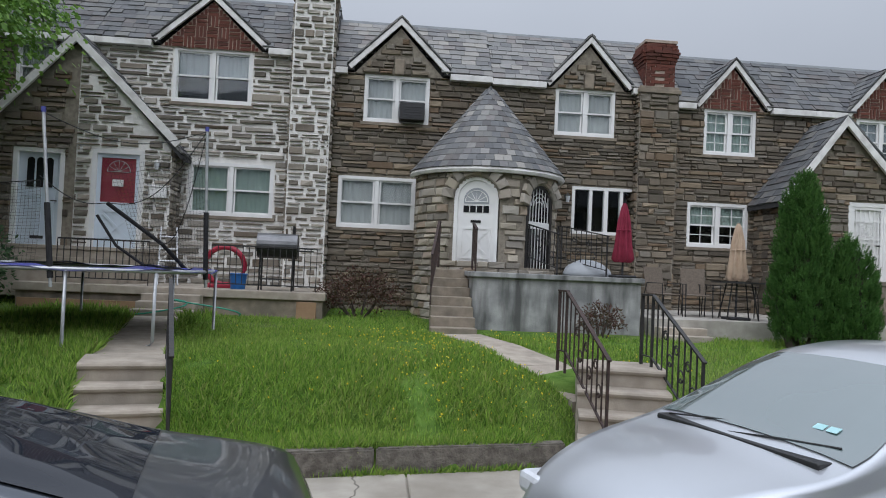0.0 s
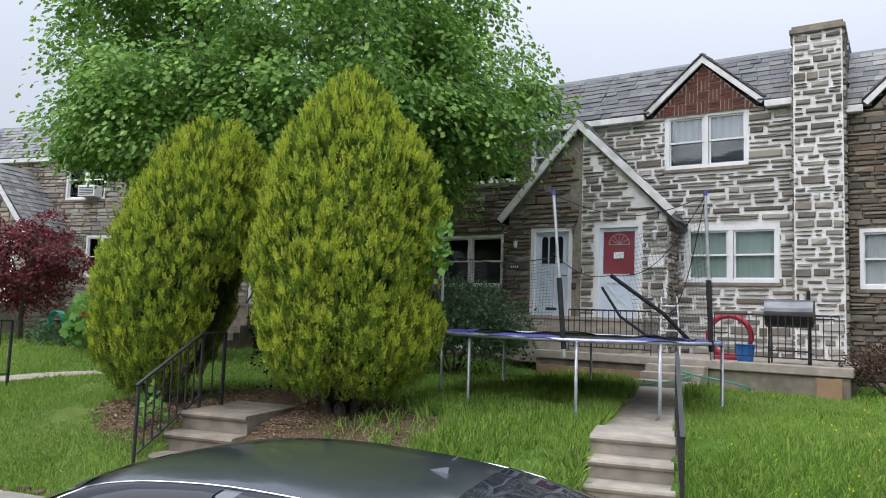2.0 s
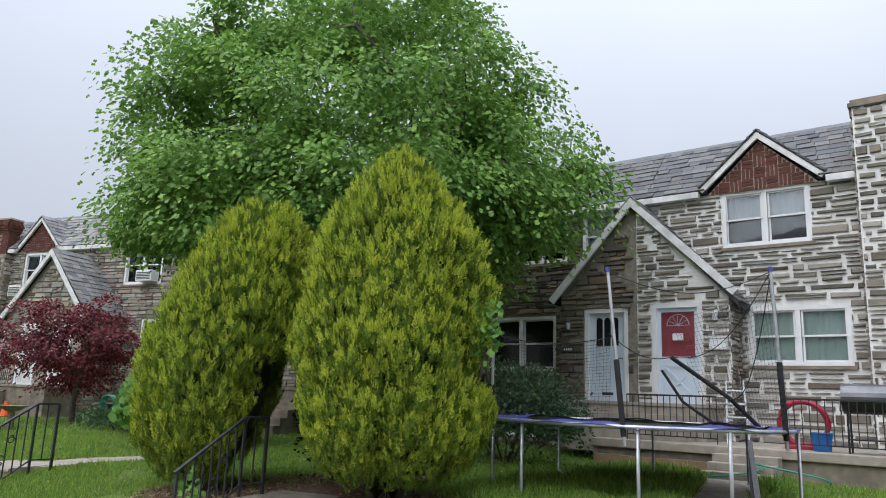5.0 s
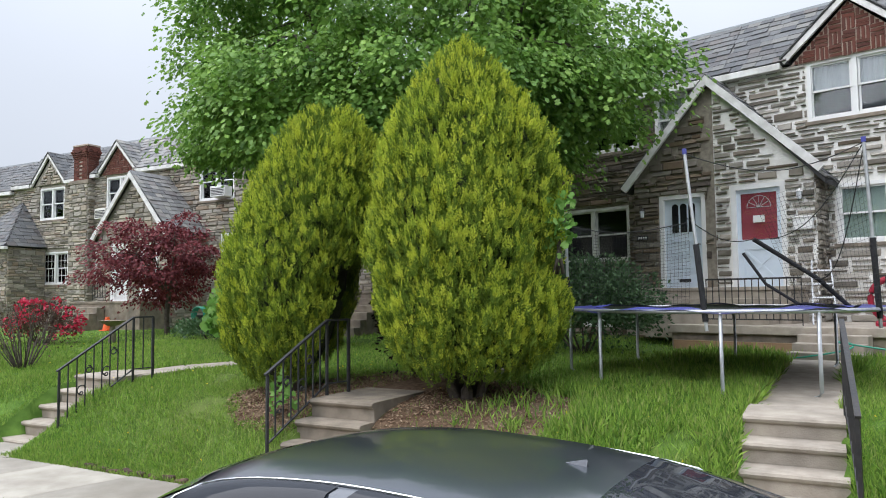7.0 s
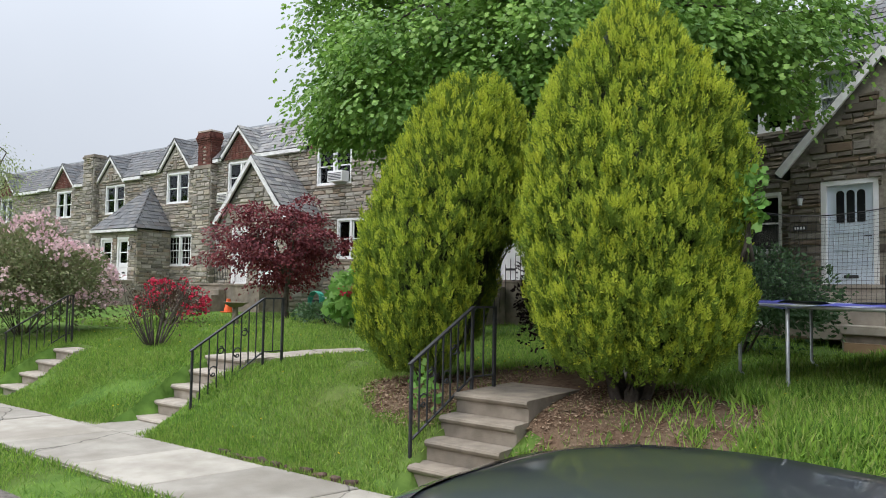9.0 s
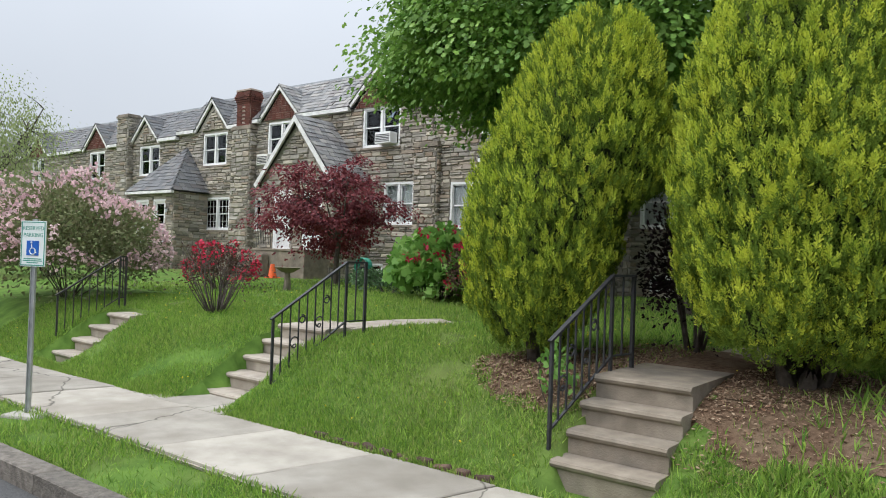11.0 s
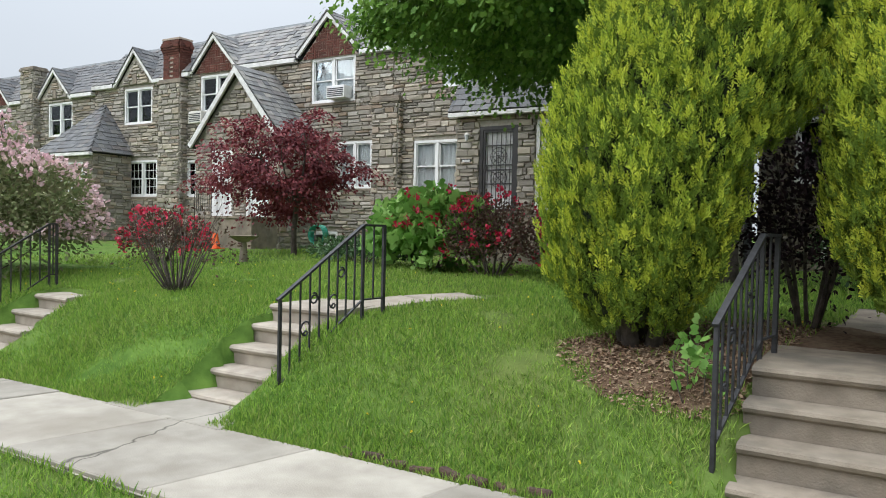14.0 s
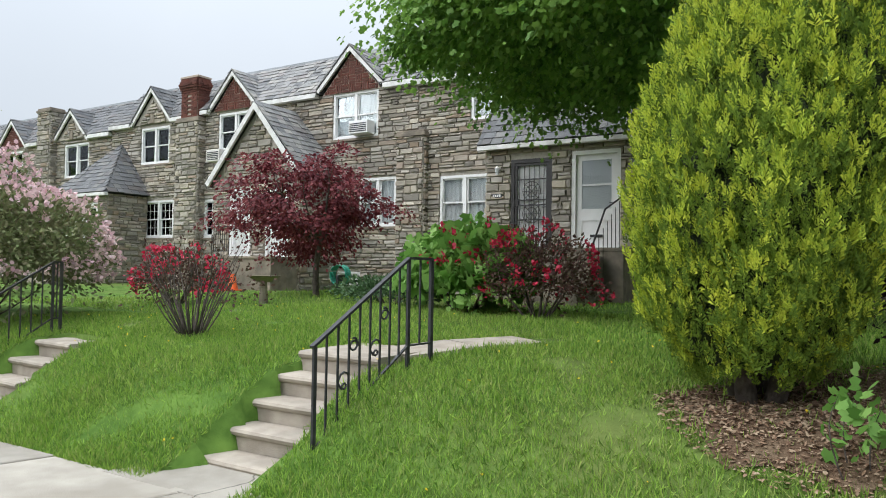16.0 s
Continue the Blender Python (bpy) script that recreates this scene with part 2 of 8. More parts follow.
M_SHADE = mat("grey_blind", (0.30, 0.32, 0.34), (0.38, 0.40, 0.42), 3, 0.9, bump=0.1)
M_GREENCURT = mat("pale_green_curtain", (0.40, 0.50, 0.44), (0.50, 0.58, 0.53), 3, 0.9, bump=0.1, trans=0.2)
M_COPPER = mat("verdigris_flashing", (0.25, 0.38, 0.34), (0.35, 0.47, 0.43), 9, 0.7)


def glass_mat(name, tint, rough=0.02, gloss=(0.9, 0.93, 0.95)):
    m = bpy.data.materials.new(name)
    m.use_nodes = True
    nt = m.node_tree
    nt.nodes.clear()
    o = nt.nodes.new("ShaderNodeOutputMaterial")
    g = nt.nodes.new("ShaderNodeBsdfGlossy")
    g.inputs["Roughness"].default_value = rough
    g.inputs["Color"].default_value = (*gloss, 1)
    t = nt.nodes.new("ShaderNodeBsdfTransparent")
    t.inputs[0].default_value = (*tint, 1)
    fr = nt.nodes.new("ShaderNodeFresnel")
    fr.inputs[0].default_value = 1.5
    wv = nt.nodes.new("ShaderNodeTexNoise")
    wv.inputs["Scale"].default_value = 1.5
    bp = nt.nodes.new("ShaderNodeBump")
    bp.inputs["Strength"].default_value, bp.inputs["Distance"].default_value = 0.05, 0.05
    gp = nt.nodes.new("ShaderNodeNewGeometry")
    nt.links.new(gp.outputs["Position"], wv.inputs["Vector"])
    nt.links.new(wv.outputs["Fac"], bp.inputs["Height"])
    nt.links.new(bp.outputs[0], g.inputs["Normal"])
    mx = nt.nodes.new("ShaderNodeMixShader")
    nt.links.new(fr.outputs[0], mx.inputs[0])
    nt.links.new(t.outputs[0], mx.inputs[1])
    nt.links.new(g.outputs[0], mx.inputs[2])
    nt.links.new(mx.outputs[0], o.inputs[0])
    return m


M_GLASS = glass_mat("window_glass", (0.9, 0.93, 0.93))


# ---- mesh helpers ----
def part(name, bm, material, parent=None, label="", smooth=False):
    me = bpy.data.meshes.new(name)
    bm.normal_update()
    bm.to_mesh(me)
    bm.free()
    me.materials.append(material)
    if smooth:
        me.polygons.foreach_set("use_smooth", [True] * len(me.polygons))
    ob = new(name, me)
    if parent is not None:
        ob.parent = parent
    if label:
        ob["label"] = label
    return ob


def thing(name, m, label, category, group="", kind=""):
    ob = new(name)
    ob.empty_display_size = 0.2
    ob.matrix_world = m
    return tagged(ob, label, category, group, kind)


def box(bm, x0, x1, y0, y1, z0, z1, bevel=0.0):
    vs = [bm.verts.new(p) for p in ((x0, y0, z0), (x1, y0, z0), (x1, y1, z0), (x0, y1, z0), (x0, y0, z1), (x1, y0, z1), (x1, y1, z1), (x0, y1, z1))]
    fs = [bm.faces.new([vs[i] for i in q]) for q in ((0, 3, 2, 1), (4, 5, 6, 7), (0, 1, 5, 4), (1, 2, 6, 5), (2, 3, 7, 6), (3, 0, 4, 7))]
    if bevel:
        es = list({e for f_ in fs for e in f_.edges})
        bmesh.ops.bevel(bm, geom=es, offset=bevel, segments=2, affect="EDGES", profile=0.5)
    return vs


def boxes(*specs, bevel=0.0):
    bm = bmesh.new()
    for s in specs:
        box(bm, *s, bevel=bevel)
    return bm


def tube(bm, pts, r, n=8, cap=True, r_end=None):
    """A round bar along a line of points."""
    pts = [Vector(p) for p in pts]
    rings = []
    for i, p in enumerate(pts):
        d = (pts[min(i + 1, len(pts) - 1)] - pts[max(i - 1, 0)]).normalized()
        a = d.orthogonal().normalized() if abs(d.z) > 0.95 else d.cross(Vector((0, 0, 1))).normalized()
        b = d.cross(a)
        rr = r if r_end is None else r + (r_end - r) * i / max(1, len(pts) - 1)
        rings.append([bm.verts.new(p + rr * (math.cos(2 * math.pi * k / n) * a + math.sin(2 * math.pi * k / n) * b)) for k in range(n)])
    for u, v in zip(rings, rings[1:]):
        for k in range(n):
            try:
                bm.faces.new((u[k], u[(k + 1) % n], v[(k + 1) % n], v[k]))
            except ValueError:
                pass
    if cap:
        bm.faces.new(rings[0][::-1])
        bm.faces.new(rings[-1])
    return bm


def prism(bm, outline, y0, y1):
    """An outline in x and z, drawn out from y0 to y1."""
    a = [bm.verts.new((x, y0, z)) for x, z in outline]
    b = [bm.verts.new((x, y1, z)) for x, z in outline]
    bm.faces.new(a[::-1] if False else a)
    bm.faces.new(b[::-1])
    n = len(a)
    for i in range(n):
        bm.faces.new((a[i], b[i], b[(i + 1) % n], a[(i + 1) % n]))
    bmesh.ops.recalc_face_normals(bm, faces=bm.faces[:])
    return bm


def beam(bm, p, q, w, h):
    """A square bar from p to q, w wide across and h high."""
    p, q = Vector(p), Vector(q)
    d = (q - p).normalized()
    s = d.cross(Vector((0, 0, 1)))
    s = s.normalized() if s.length > 1e-4 else Vector((1, 0, 0))
    u = s.cross(d).normalized()
    vs = []
    for o in (p, q):
        vs += [bm.verts.new(o + a * s * w / 2 + b * u * h / 2) for a, b in ((-1, -1), (1, -1), (1, 1), (-1, 1))]
    for f_ in ((0, 1, 2, 3), (7, 6, 5, 4), (0, 4, 5, 1), (1, 5, 6, 2), (2, 6, 7, 3), (3, 7, 4, 0)):
        bm.faces.new([vs[i] for i in f_])
    return bm


def wall_cells(bm, x0, x1, z0, z1, y0, y1, holes):
    xs = sorted({x0, x1, *[min(max(h[i], x0), x1) for h in holes for i in (0, 1)]})
    zs = sorted({z0, z1, *[min(max(h[i], z0), z1) for h in holes for i in (2, 3)]})
    for i in range(len(xs) - 1):
        k = 0
        while k < len(zs) - 1:
            cx = (xs[i] + xs[i + 1]) / 2
            free = lambda kk: not any(h[0] < cx < h[1] and h[2] < (zs[kk] + zs[kk + 1]) / 2 < h[3] for h in holes)
            if not free(k):
                k += 1
                continue
            j = k
            while j + 1 < len(zs) - 1 and free(j + 1):
                j += 1
            box(bm, xs[i], xs[i + 1], y0, y1, zs[k], zs[j + 1])
            k = j + 1
    return bm


def stone_mesh(seed):
    """A rough-faced block of unit size, its face towards -y."""
    r = random.Random(seed)
    bm = bmesh.new()
    j = lambda a: r.uniform(-a, a)
    back = [bm.verts.new((x, 0.5, z)) for x, z in ((-0.5, -0.5), (0.5, -0.5), (0.5, 0.5), (-0.5, 0.5))]
    rim = [bm.verts.new((x + j(0.03), -0.1 + j(0.15), z + j(0.07))) for x, z in ((-0.49, -0.48), (0.49, -0.48), (0.49, 0.48), (-0.49, 0.48))]
    front = [bm.verts.new((x + j(0.04), -0.5 + j(0.22), z + j(0.08))) for x, z in ((-0.455, -0.38), (0.455, -0.38), (0.455, 0.38), (-0.455, 0.38))]
    for a, b in ((back, rim), (rim, front)):
        for k in range(4):
            bm.faces.new((a[k], a[(k + 1) % 4], b[(k + 1) % 4], b[k]))
    bm.faces.new(front)
    me = bpy.data.meshes.new("stone")
    bm.normal_update()
    bm.to_mesh(me)
    bm.free()
    return me


STONES = {}


def stone_set(material):
    if material.name not in STONES:
        STONES[material.name] = [stone_mesh(i) for i in range(9)]
        for me in STONES[material.name]:
            me.materials.append(material)
    return STONES[material.name]


def lay(x0, x1, z0, z1, holes, rng, hs=(0.07, 0.19), ls=(0.2, 0.62), joint=0.018, inside=None):
    """Random ledge-stone courses that leave the openings free."""
    out = []
    z = z0
    while z < z1 - 0.04:
        h = min(rng.uniform(*hs), z1 - z)
        x = x0 + rng.uniform(-0.3, 0)
        while x < x1:
            w = rng.uniform(*ls)
            if rng.random() < 0.12:
                w *= 0.5
            a, b = max(x, x0), min(x + w, x1)
            x += w
            spans = [(a, b)]
            for hx0, hx1, hz0, hz1 in holes:
                if z < hz1 - 0.01 and z + h > hz0 + 0.01:
                    spans = [s for p, q in spans for s in ((p, min(q, hx0)), (max(p, hx1), q)) if s[1] - s[0] > 0.05]
            for p, q in spans:
                if q - p < 0.06:
                    continue
                c = ((p + q) / 2, z + h / 2)
                if inside and not (inside(p + 0.02, z + h * 0.9) and inside(q - 0.02, z + h * 0.9)):
                    if not inside(*c):
                        continue
                    m = (q - p) * 0.28
                    p, q = p + m, q - m
                    if not (inside(p, z + h * 0.9) and inside(q, z + h * 0.9)):
                        continue
                sub = 1
                if h > 0.13 and rng.random() < 0.3:
                    sub = 2
                for k in range(sub):
                    hh = h / sub
                    g_ = rng.uniform(-0.012, 0.012) if hh > 0.07 else 0.0
                    out.append(((p + q) / 2, z + hh * (k + 0.5) + g_, q - p - joint * rng.uniform(0.5, 1.6), hh * rng.uniform(0.86, 1.06) - joint * rng.uniform(0.6, 1.3)))
        z += h
    return out


def set_stones(parent, stones, y, mats, rng, limit=300, depth=0.07, flip=None):
    """Stones as pieces of the wall; those past the limit are joined. flip: a matrix for walls that face sideways."""
    near, far = mats
    base = stone_set(near)
    for x, z, w, h in stones[:limit]:
        ob = new("stone", rng.choice(base))
        ob.parent = parent
        m = Matrix.Translation((x, y - rng.uniform(0.0, 0.02), z)) @ Matrix.Diagonal((w, depth, h, 1))
        ob.matrix_local = (flip @ m) if flip else m
    rest = stones[limit:]
    if rest:
        vs, fs = [], []
        for x, z, w, h in rest:
            j = lambda a: rng.uniform(-a, a)
            o = len(vs)
            yy = y - rng.uniform(0, 0.02)
            vs += [(x + sx * w / 2, yy - 0.1 * depth + j(0.008), z + sz * h / 2) for sx, sz in ((-1, -1), (1, -1), (1, 1), (-1, 1))]
            vs += [(x + sx * w * 0.455 + j(0.012), yy - 0.5 * depth + j(0.014), z + sz * h * 0.38 + j(0.01)) for sx, sz in ((-1, -1), (1, -1), (1, 1), (-1, 1))]
            vs += [(x + sx * w / 2, yy + 0.5 * depth, z + sz * h / 2) for sx, sz in ((-1, -1), (1, -1), (1, 1), (-1, 1))]
            for k in range(4):
                n = (k + 1) % 4
                fs += [(o + k, o + n, o + 4 + n, o + 4 + k), (o + 8 + k, o + 8 + n, o + n, o + k)]
            fs.append((o + 4, o + 5, o + 6, o + 7))
        me = bpy.data.meshes.new("stone_facing")
        me.from_pydata(vs, [], fs)
        me.materials.append(far)
        ob = new("stone_facing", me)
        ob.parent = parent
        if flip:
            ob.matrix_local = flip
        ob["kind"] = "stuff"


def slate_mesh(seed, material):
    r = random.Random(seed)
    bm = bmesh.new()
    j = lambda: r.uniform(-0.03, 0.03)
    vs = box(bm, -0.5, 0.5, 0, 1, 0, 1)
    vs[0].co.y += j()
    vs[1].co.y += j()
    vs[4].co.y = vs[0].co.y
    vs[5].co.y = vs[1].co.y
    vs[6].co.z = vs[7].co.z = 0.3
    vs[2].co.z = vs[3].co.z = -0.7
    me = bpy.data.meshes.new("shingle")
    bm.to_mesh(me)
    bm.free()
    me.materials.append(material)
    return me


SLATES = {m.name: [slate_mesh(i, m) for i in range(5)] for m in (M_SLATE, M_SLATE_PALE)}


def shingles(parent, origin, along, up, length, height, material, rng, row=0.2, width=0.28, keep=None, skip=None):
    """Overlapping slates on a slope: origin, the unit way along the eave and up the slope."""
    along, up = Vector(along).normalized(), Vector(up).normalized()
    nrm = along.cross(up)
    rot = Matrix((along, up, nrm)).transposed().to_4x4()
    n = int(math.ceil(height / row))
    for i in range(n):
        x = -rng.uniform(0, width)
        while x < length:
            w = width * rng.uniform(0.75, 1.25)
            a, b = max(x, 0), min(x + w, length)
            x += w
            if b - a < 0.05:
                continue
            c = (a + b) / 2
            hh = min(row * 1.25, height - i * row + 0.02)
            if hh < 0.05 or (skip and skip(c, i * row)):
                continue
            if keep:
                lo, hi = keep(min(i * row + row * 0.6, height))
                a, b = max(a, lo), min(b, hi)
                if b - a < 0.05:
                    continue
                c = (a + b) / 2
            ob = new("shingle", rng.choice(SLATES[material.name]))
            ob.parent = parent
            p = Vector(origin) + along * c + up * (i * row) + nrm * 0.012
            ob.matrix_local = Matrix.Translation(p) @ rot @ Matrix.Diagonal((b - a - 0.008, hh, 0.022 * rng.uniform(0.7, 1.7), 1))


def bar_ring(bm, x0, x1, z0, z1, w, y0, y1):
    box(bm, x0, x0 + w, y0, y1, z0, z1)
    box(bm, x1 - w, x1, y0, y1, z0, z1)
    box(bm, x0 + w, x1 - w, y0, y1, z0, z0 + w)
    box(bm, x0 + w, x1 - w, y0, y1, z1 - w, z1)


def window(parent, x0, x1, z0, z1, y=0.0, leaves=2, curtain=None, grid=None, sill=True, mat_frame=None, picture=False):
    """Sash windows side by side in one opening; each leaf has an upper and a lower sash."""
    mf = mat_frame or M_WHITE
    bm = bmesh.new()
    bar_ring(bm, x0, x1, z0, z1, 0.07, y - 0.05, y + 0.08)
    lw = (x1 - x0) / leaves
    for i in range(1, leaves):
        box(bm, x0 + i * lw - 0.045, x0 + i * lw + 0.045, y - 0.045, y + 0.08, z0 + 0.07, z1 - 0.07)
    zm = (z0 + z1) / 2
    if picture:
        xs = [(x0 + 0.07, x0 + lw * 0.55), (x0 + lw * 0.55, x1 - lw * 0.55), (x1 - lw * 0.55, x1 - 0.07)]
        for xa, _ in xs[1:]:
            box(bm, xa - 0.035, xa + 0.035, y - 0.045, y + 0.08, z0 + 0.07, z1 - 0.07)
    win = part("window", bm, mf, parent)
    for i in range(1 if picture else leaves):
        a, b = (x0 + 0.07, x1 - 0.07) if picture else (x0 + i * lw + 0.055, x0 + (i + 1) * lw - 0.055)
        if not picture:
            bm = bmesh.new()
            bar_ring(bm, a, b, zm - 0.02, z1 - 0.07, 0.035, y - 0.01, y + 0.02)
            bar_ring(bm, a, b, z0 + 0.07, zm + 0.02, 0.035, y + 0.022, y + 0.052)
            if grid:
                gx, gz = grid
                for k in range(1, gx):
                    xx = a + (b - a) * k / gx
                    box(bm, xx - 0.008, xx + 0.008, y + 0.005, y + 0.014, zm, z1 - 0.08)
                    box(bm, xx - 0.008, xx + 0.008, y + 0.036, y + 0.046, z0 + 0.08, zm)
                for k in range(1, gz):
                    for za, zb, yy in ((zm, z1 - 0.07, 0.005), (z0 + 0.07, zm, 0.036)):
                        zz = za + (zb - za) * k / gz
                        box(bm, a + 0.03, b - 0.03, y + yy, y + yy + 0.009, zz - 0.008, zz + 0.008)
            part("sash", bm, mf, win)
        for za, zb, yy in (((z0, z1, 0.02),) if picture else ((zm, z1 - 0.07, 0.016), (z0 + 0.07, zm, 0.047))):
            g = part("pane", boxes((a + 0.02, b - 0.02, y + yy, y + yy + 0.004, za + 0.02, zb - 0.02)), M_GLASS, win)
            g.visible_shadow = False
    if sill:
        part("sill", boxes((x0 - 0.06, x1 + 0.06, y - 0.10, y + 0.05, z0 - 0.075, z0 - 0.003), bevel=0.008), mf if sill == "white" else M_STEP_DARK, win)
    if curtain:
        cm, lo, hi = curtain
        bm = bmesh.new()
        n = 40
        za, zb = z0 + (z1 - z0) * lo, z0 + (z1 - z0) * hi
        for i in range(n):
            xa, xb = x0 + (x1 - x0) * i / n, x0 + (x1 - x0) * (i + 1) / n
            ya, yb = (y + 0.075 + 0.012 * math.sin(i * 1.7), y + 0.075 + 0.012 * math.sin((i + 1) * 1.7))
            v = [bm.verts.new(p) for p in ((xa, ya, za), (xb, yb, za), (xb, yb, zb), (xa, ya, zb))]
            bm.faces.new(v)
        bmesh.ops.remove_doubles(bm, verts=bm.verts[:], dist=0.0005)
        part("curtain", bm, cm, win)
    return win


def door(parent, x0, x1, z0, z1, y=0.0, style="panel", material=None, frame_mat=None):
    """A door with frame; styles: panel (lattice lower half), glazed, storm, security."""
    m = M_CURTAIN if style == "security" and material is M_IRON else material or M_WHITE
    bm = bmesh.new()
    box(bm, x0, x0 + 0.09, y - 0.05, y + 0.12, z0, z1)
    box(bm, x1 - 0.09, x1, y - 0.05, y + 0.12, z0, z1)
    box(bm, x0 + 0.09, x1 - 0.09, y - 0.05, y + 0.12, z1 - 0.09, z1)
    fr = part("door_frame", bm, frame_mat or M_WHITE, parent)
    a, b, zt = x0 + 0.09, x1 - 0.09, z1 - 0.09
    w, h = b - a, zt - z0
    dr = part("door", bm=boxes((a, b, y + 0.03, y + 0.075, z0, zt)), material=m, parent=parent)
    bm = bmesh.new()
    st = 0.11 * w / 0.8
    if style == "cross":
        zs = z0 + h * 0.44
        bar_ring(bm, a, b, z0, zs, st, y + 0.012, y + 0.028)
        beam(bm, (a + st, y + 0.02, z0 + st), (b - st, y + 0.02, zs - st), 0.012, 0.05)
        beam(bm, (a + st, y + 0.0202, zs - st), (b - st, y + 0.0202, z0 + st), 0.012, 0.05)
        st = st * 0.72
        bar_ring(bm, a, b, zs, zt, st, y + 0.012, y + 0.028)
        part("moulding", bm, m, dr)
        part("pane", boxes((a + st, b - st, y + 0.005, y + 0.011, zs + st, zt - st)), M_GLASS, dr).visible_shadow = False
        part("inner_panel", boxes((a + st, b - st, y + 0.024, y + 0.029, zs + st, zt - st)), M_REDPANEL, dr, "dark red inner door behind the glass")
        part("fanlight", fan(( a + b) / 2, y + 0.02, zt - st - 0.28, w * 0.27), M_WHITE, dr)
        part("notice", boxes(((a + b) / 2 - 0.11, (a + b) / 2 + 0.11, y - 0.001, y + 0.003, zs + st + 0.33, zs + st + 0.47)), M_WHITE, dr, "white paper notice")
    elif style == "panel":
        zs = z0 + h * 0.58
        for i in range(2):
            for k in range(3):
                xa = a + w * (0.12 + 0.42 * i)
                za = z0 + h * (0.05 + 0.17 * k)
                bar_ring(bm, xa, xa + w * 0.34, za, za + h * 0.14, 0.025, y + 0.015, y + 0.028)
        part("moulding", bm, m, dr)
        for i in range(3):
            xa = a + w * (0.2 + 0.22 * i)
            pn = part("pane", prism(bmesh.new(), arch_outline(xa, xa + w * 0.17, zs + 0.08, zt - 0.17), y + 0.018, y + 0.027), M_BLACKGLASS, dr)
        part("mail_slot", boxes((a + w * 0.35, b - w * 0.35, y + 0.01, y + 0.03, z0 + 0.12, z0 + 0.18)), M_IRON_GREY, dr)
    elif style == "storm":
        zs = z0 + h * 0.36
        bar_ring(bm, a, b, z0, zs, st, y + 0.01, y + 0.028)
        bar_ring(bm, a, b, zs, zt, st, y + 0.01, y + 0.028)
        box(bm, a + st, b - st, y + 0.012, y + 0.026, zs + (zt - zs) * 0.48, zs + (zt - zs) * 0.48 + 0.04)
        part("moulding", bm, m, dr)
        part("pane", boxes((a + st, b - st, y + 0.014, y + 0.018, zs + st, zt - st)), M_GLASS, dr).visible_shadow = False
        part("blind", boxes((a + st, b - st, y + 0.0245, y + 0.0285, zs + st, zt - st)), M_CURTAIN, dr)
        part("mail_slot", boxes((a + w * 0.35, b - w * 0.35, y + 0.004, y + 0.02, z0 + 0.25, z0 + 0.31)), M_IRON, dr)
    elif style == "security":
        mi = M_IRON if material is M_IRON else M_WHITE
        bar_ring(bm, a, b, z0, zt, 0.06, y - 0.03, y - 0.005)
        n = 7
        for i in range(1, n):
            xx = a + w * i / n
            box(bm, xx - 0.008, xx + 0.008, y - 0.024, y - 0.008, z0 + 0.05, zt - 0.05)
        for zz in (0.33, 0.5, 0.56, 0.8):
            box(bm, a, b, y - 0.027, y - 0.006, z0 + h * zz, z0 + h * zz + 0.03)
        for zz, rr in ((0.41, 0.26), (0.67, 0.26)):
            cx, cz = (a + b) / 2, z0 + h * zz
            for r_ in (rr * w, rr * w * 0.62):
                tube(bm, [(cx + r_ * math.cos(q * math.pi / 10), y - 0.018, cz + r_ * math.sin(q * math.pi / 10)) for q in range(21)], 0.009, 5, False)
            for q in range(8):
                beam(bm, (cx, y - 0.018, cz), (cx + rr * w * math.cos(q * math.pi / 4), y - 0.018, cz + rr * w * math.sin(q * math.pi / 4)), 0.01, 0.012)
        part("grille", bm, mi, dr)
        part("lock_plate", boxes((a + 0.01, a + 0.09, y - 0.035, y - 0.002, z0 + h * 0.5, z0 + h * 0.58)), mi, dr)
    part("door_handle", tube(bmesh.new(), [(b - 0.07, y + 0.03, z0 + h * 0.48), (b - 0.07, y - 0.03, z0 + h * 0.48), (b - 0.16, y - 0.035, z0 + h * 0.48)], 0.012), M_IRON_GREY, dr)
    return dr


def arch_outline(x0, x1, z0, z1, n=10):
    r, c = (x1 - x0) / 2, (x0 + x1) / 2
    return [(x0, z0), (x1, z0)] + [(c + r * math.cos(math.pi * i / n), z1 + r * math.sin(math.pi * i / n)) for i in range(n + 1)]


def fan(cx, y, cz, r):
    bm = bmesh.new()
    for q in range(1, 6):
        a = math.pi * q / 6
        beam(bm, (cx, y, cz), (cx + r * math.cos(a), y, cz + r * math.sin(a)), 0.006, 0.012)
    tube(bm, [(cx + r * math.cos(math.pi * q / 10), y, cz + r * math.sin(math.pi * q / 10)) for q in range(11)], 0.008, 5, False)
    tube(bm, [(cx - r, y, cz), (cx + r, y, cz)], 0.008, 5)
    return bm


M_REDPANEL = mat("dark_red_paint", (0.42, 0.055, 0.085), (0.50, 0.08, 0.11), 4, 0.5, bump=0.05)
M_BLACKGLASS = mat("dark_glass", (0.012, 0.013, 0.015), (0.02, 0.02, 0.022), 3, 0.06, bump=0.0)

# ---- ground ----


def street(x):
    """Where the lawn begins, across the street's way."""
    pts = [(-200, -26.0), (-40, -2.9), (-7, 5.55), (-0.8, 7.42), (2, 7.95), (10, 9.2), (200, 33)]
    for (a, p), (b, q) in zip(pts, pts[1:]):
        if x <= b or b == 200:
            return p + (q - p) * (x - a) / (b - a)


def walk_z(x):
    return 0.15 - 0.003 * min(max(x + 8, 0), 8)


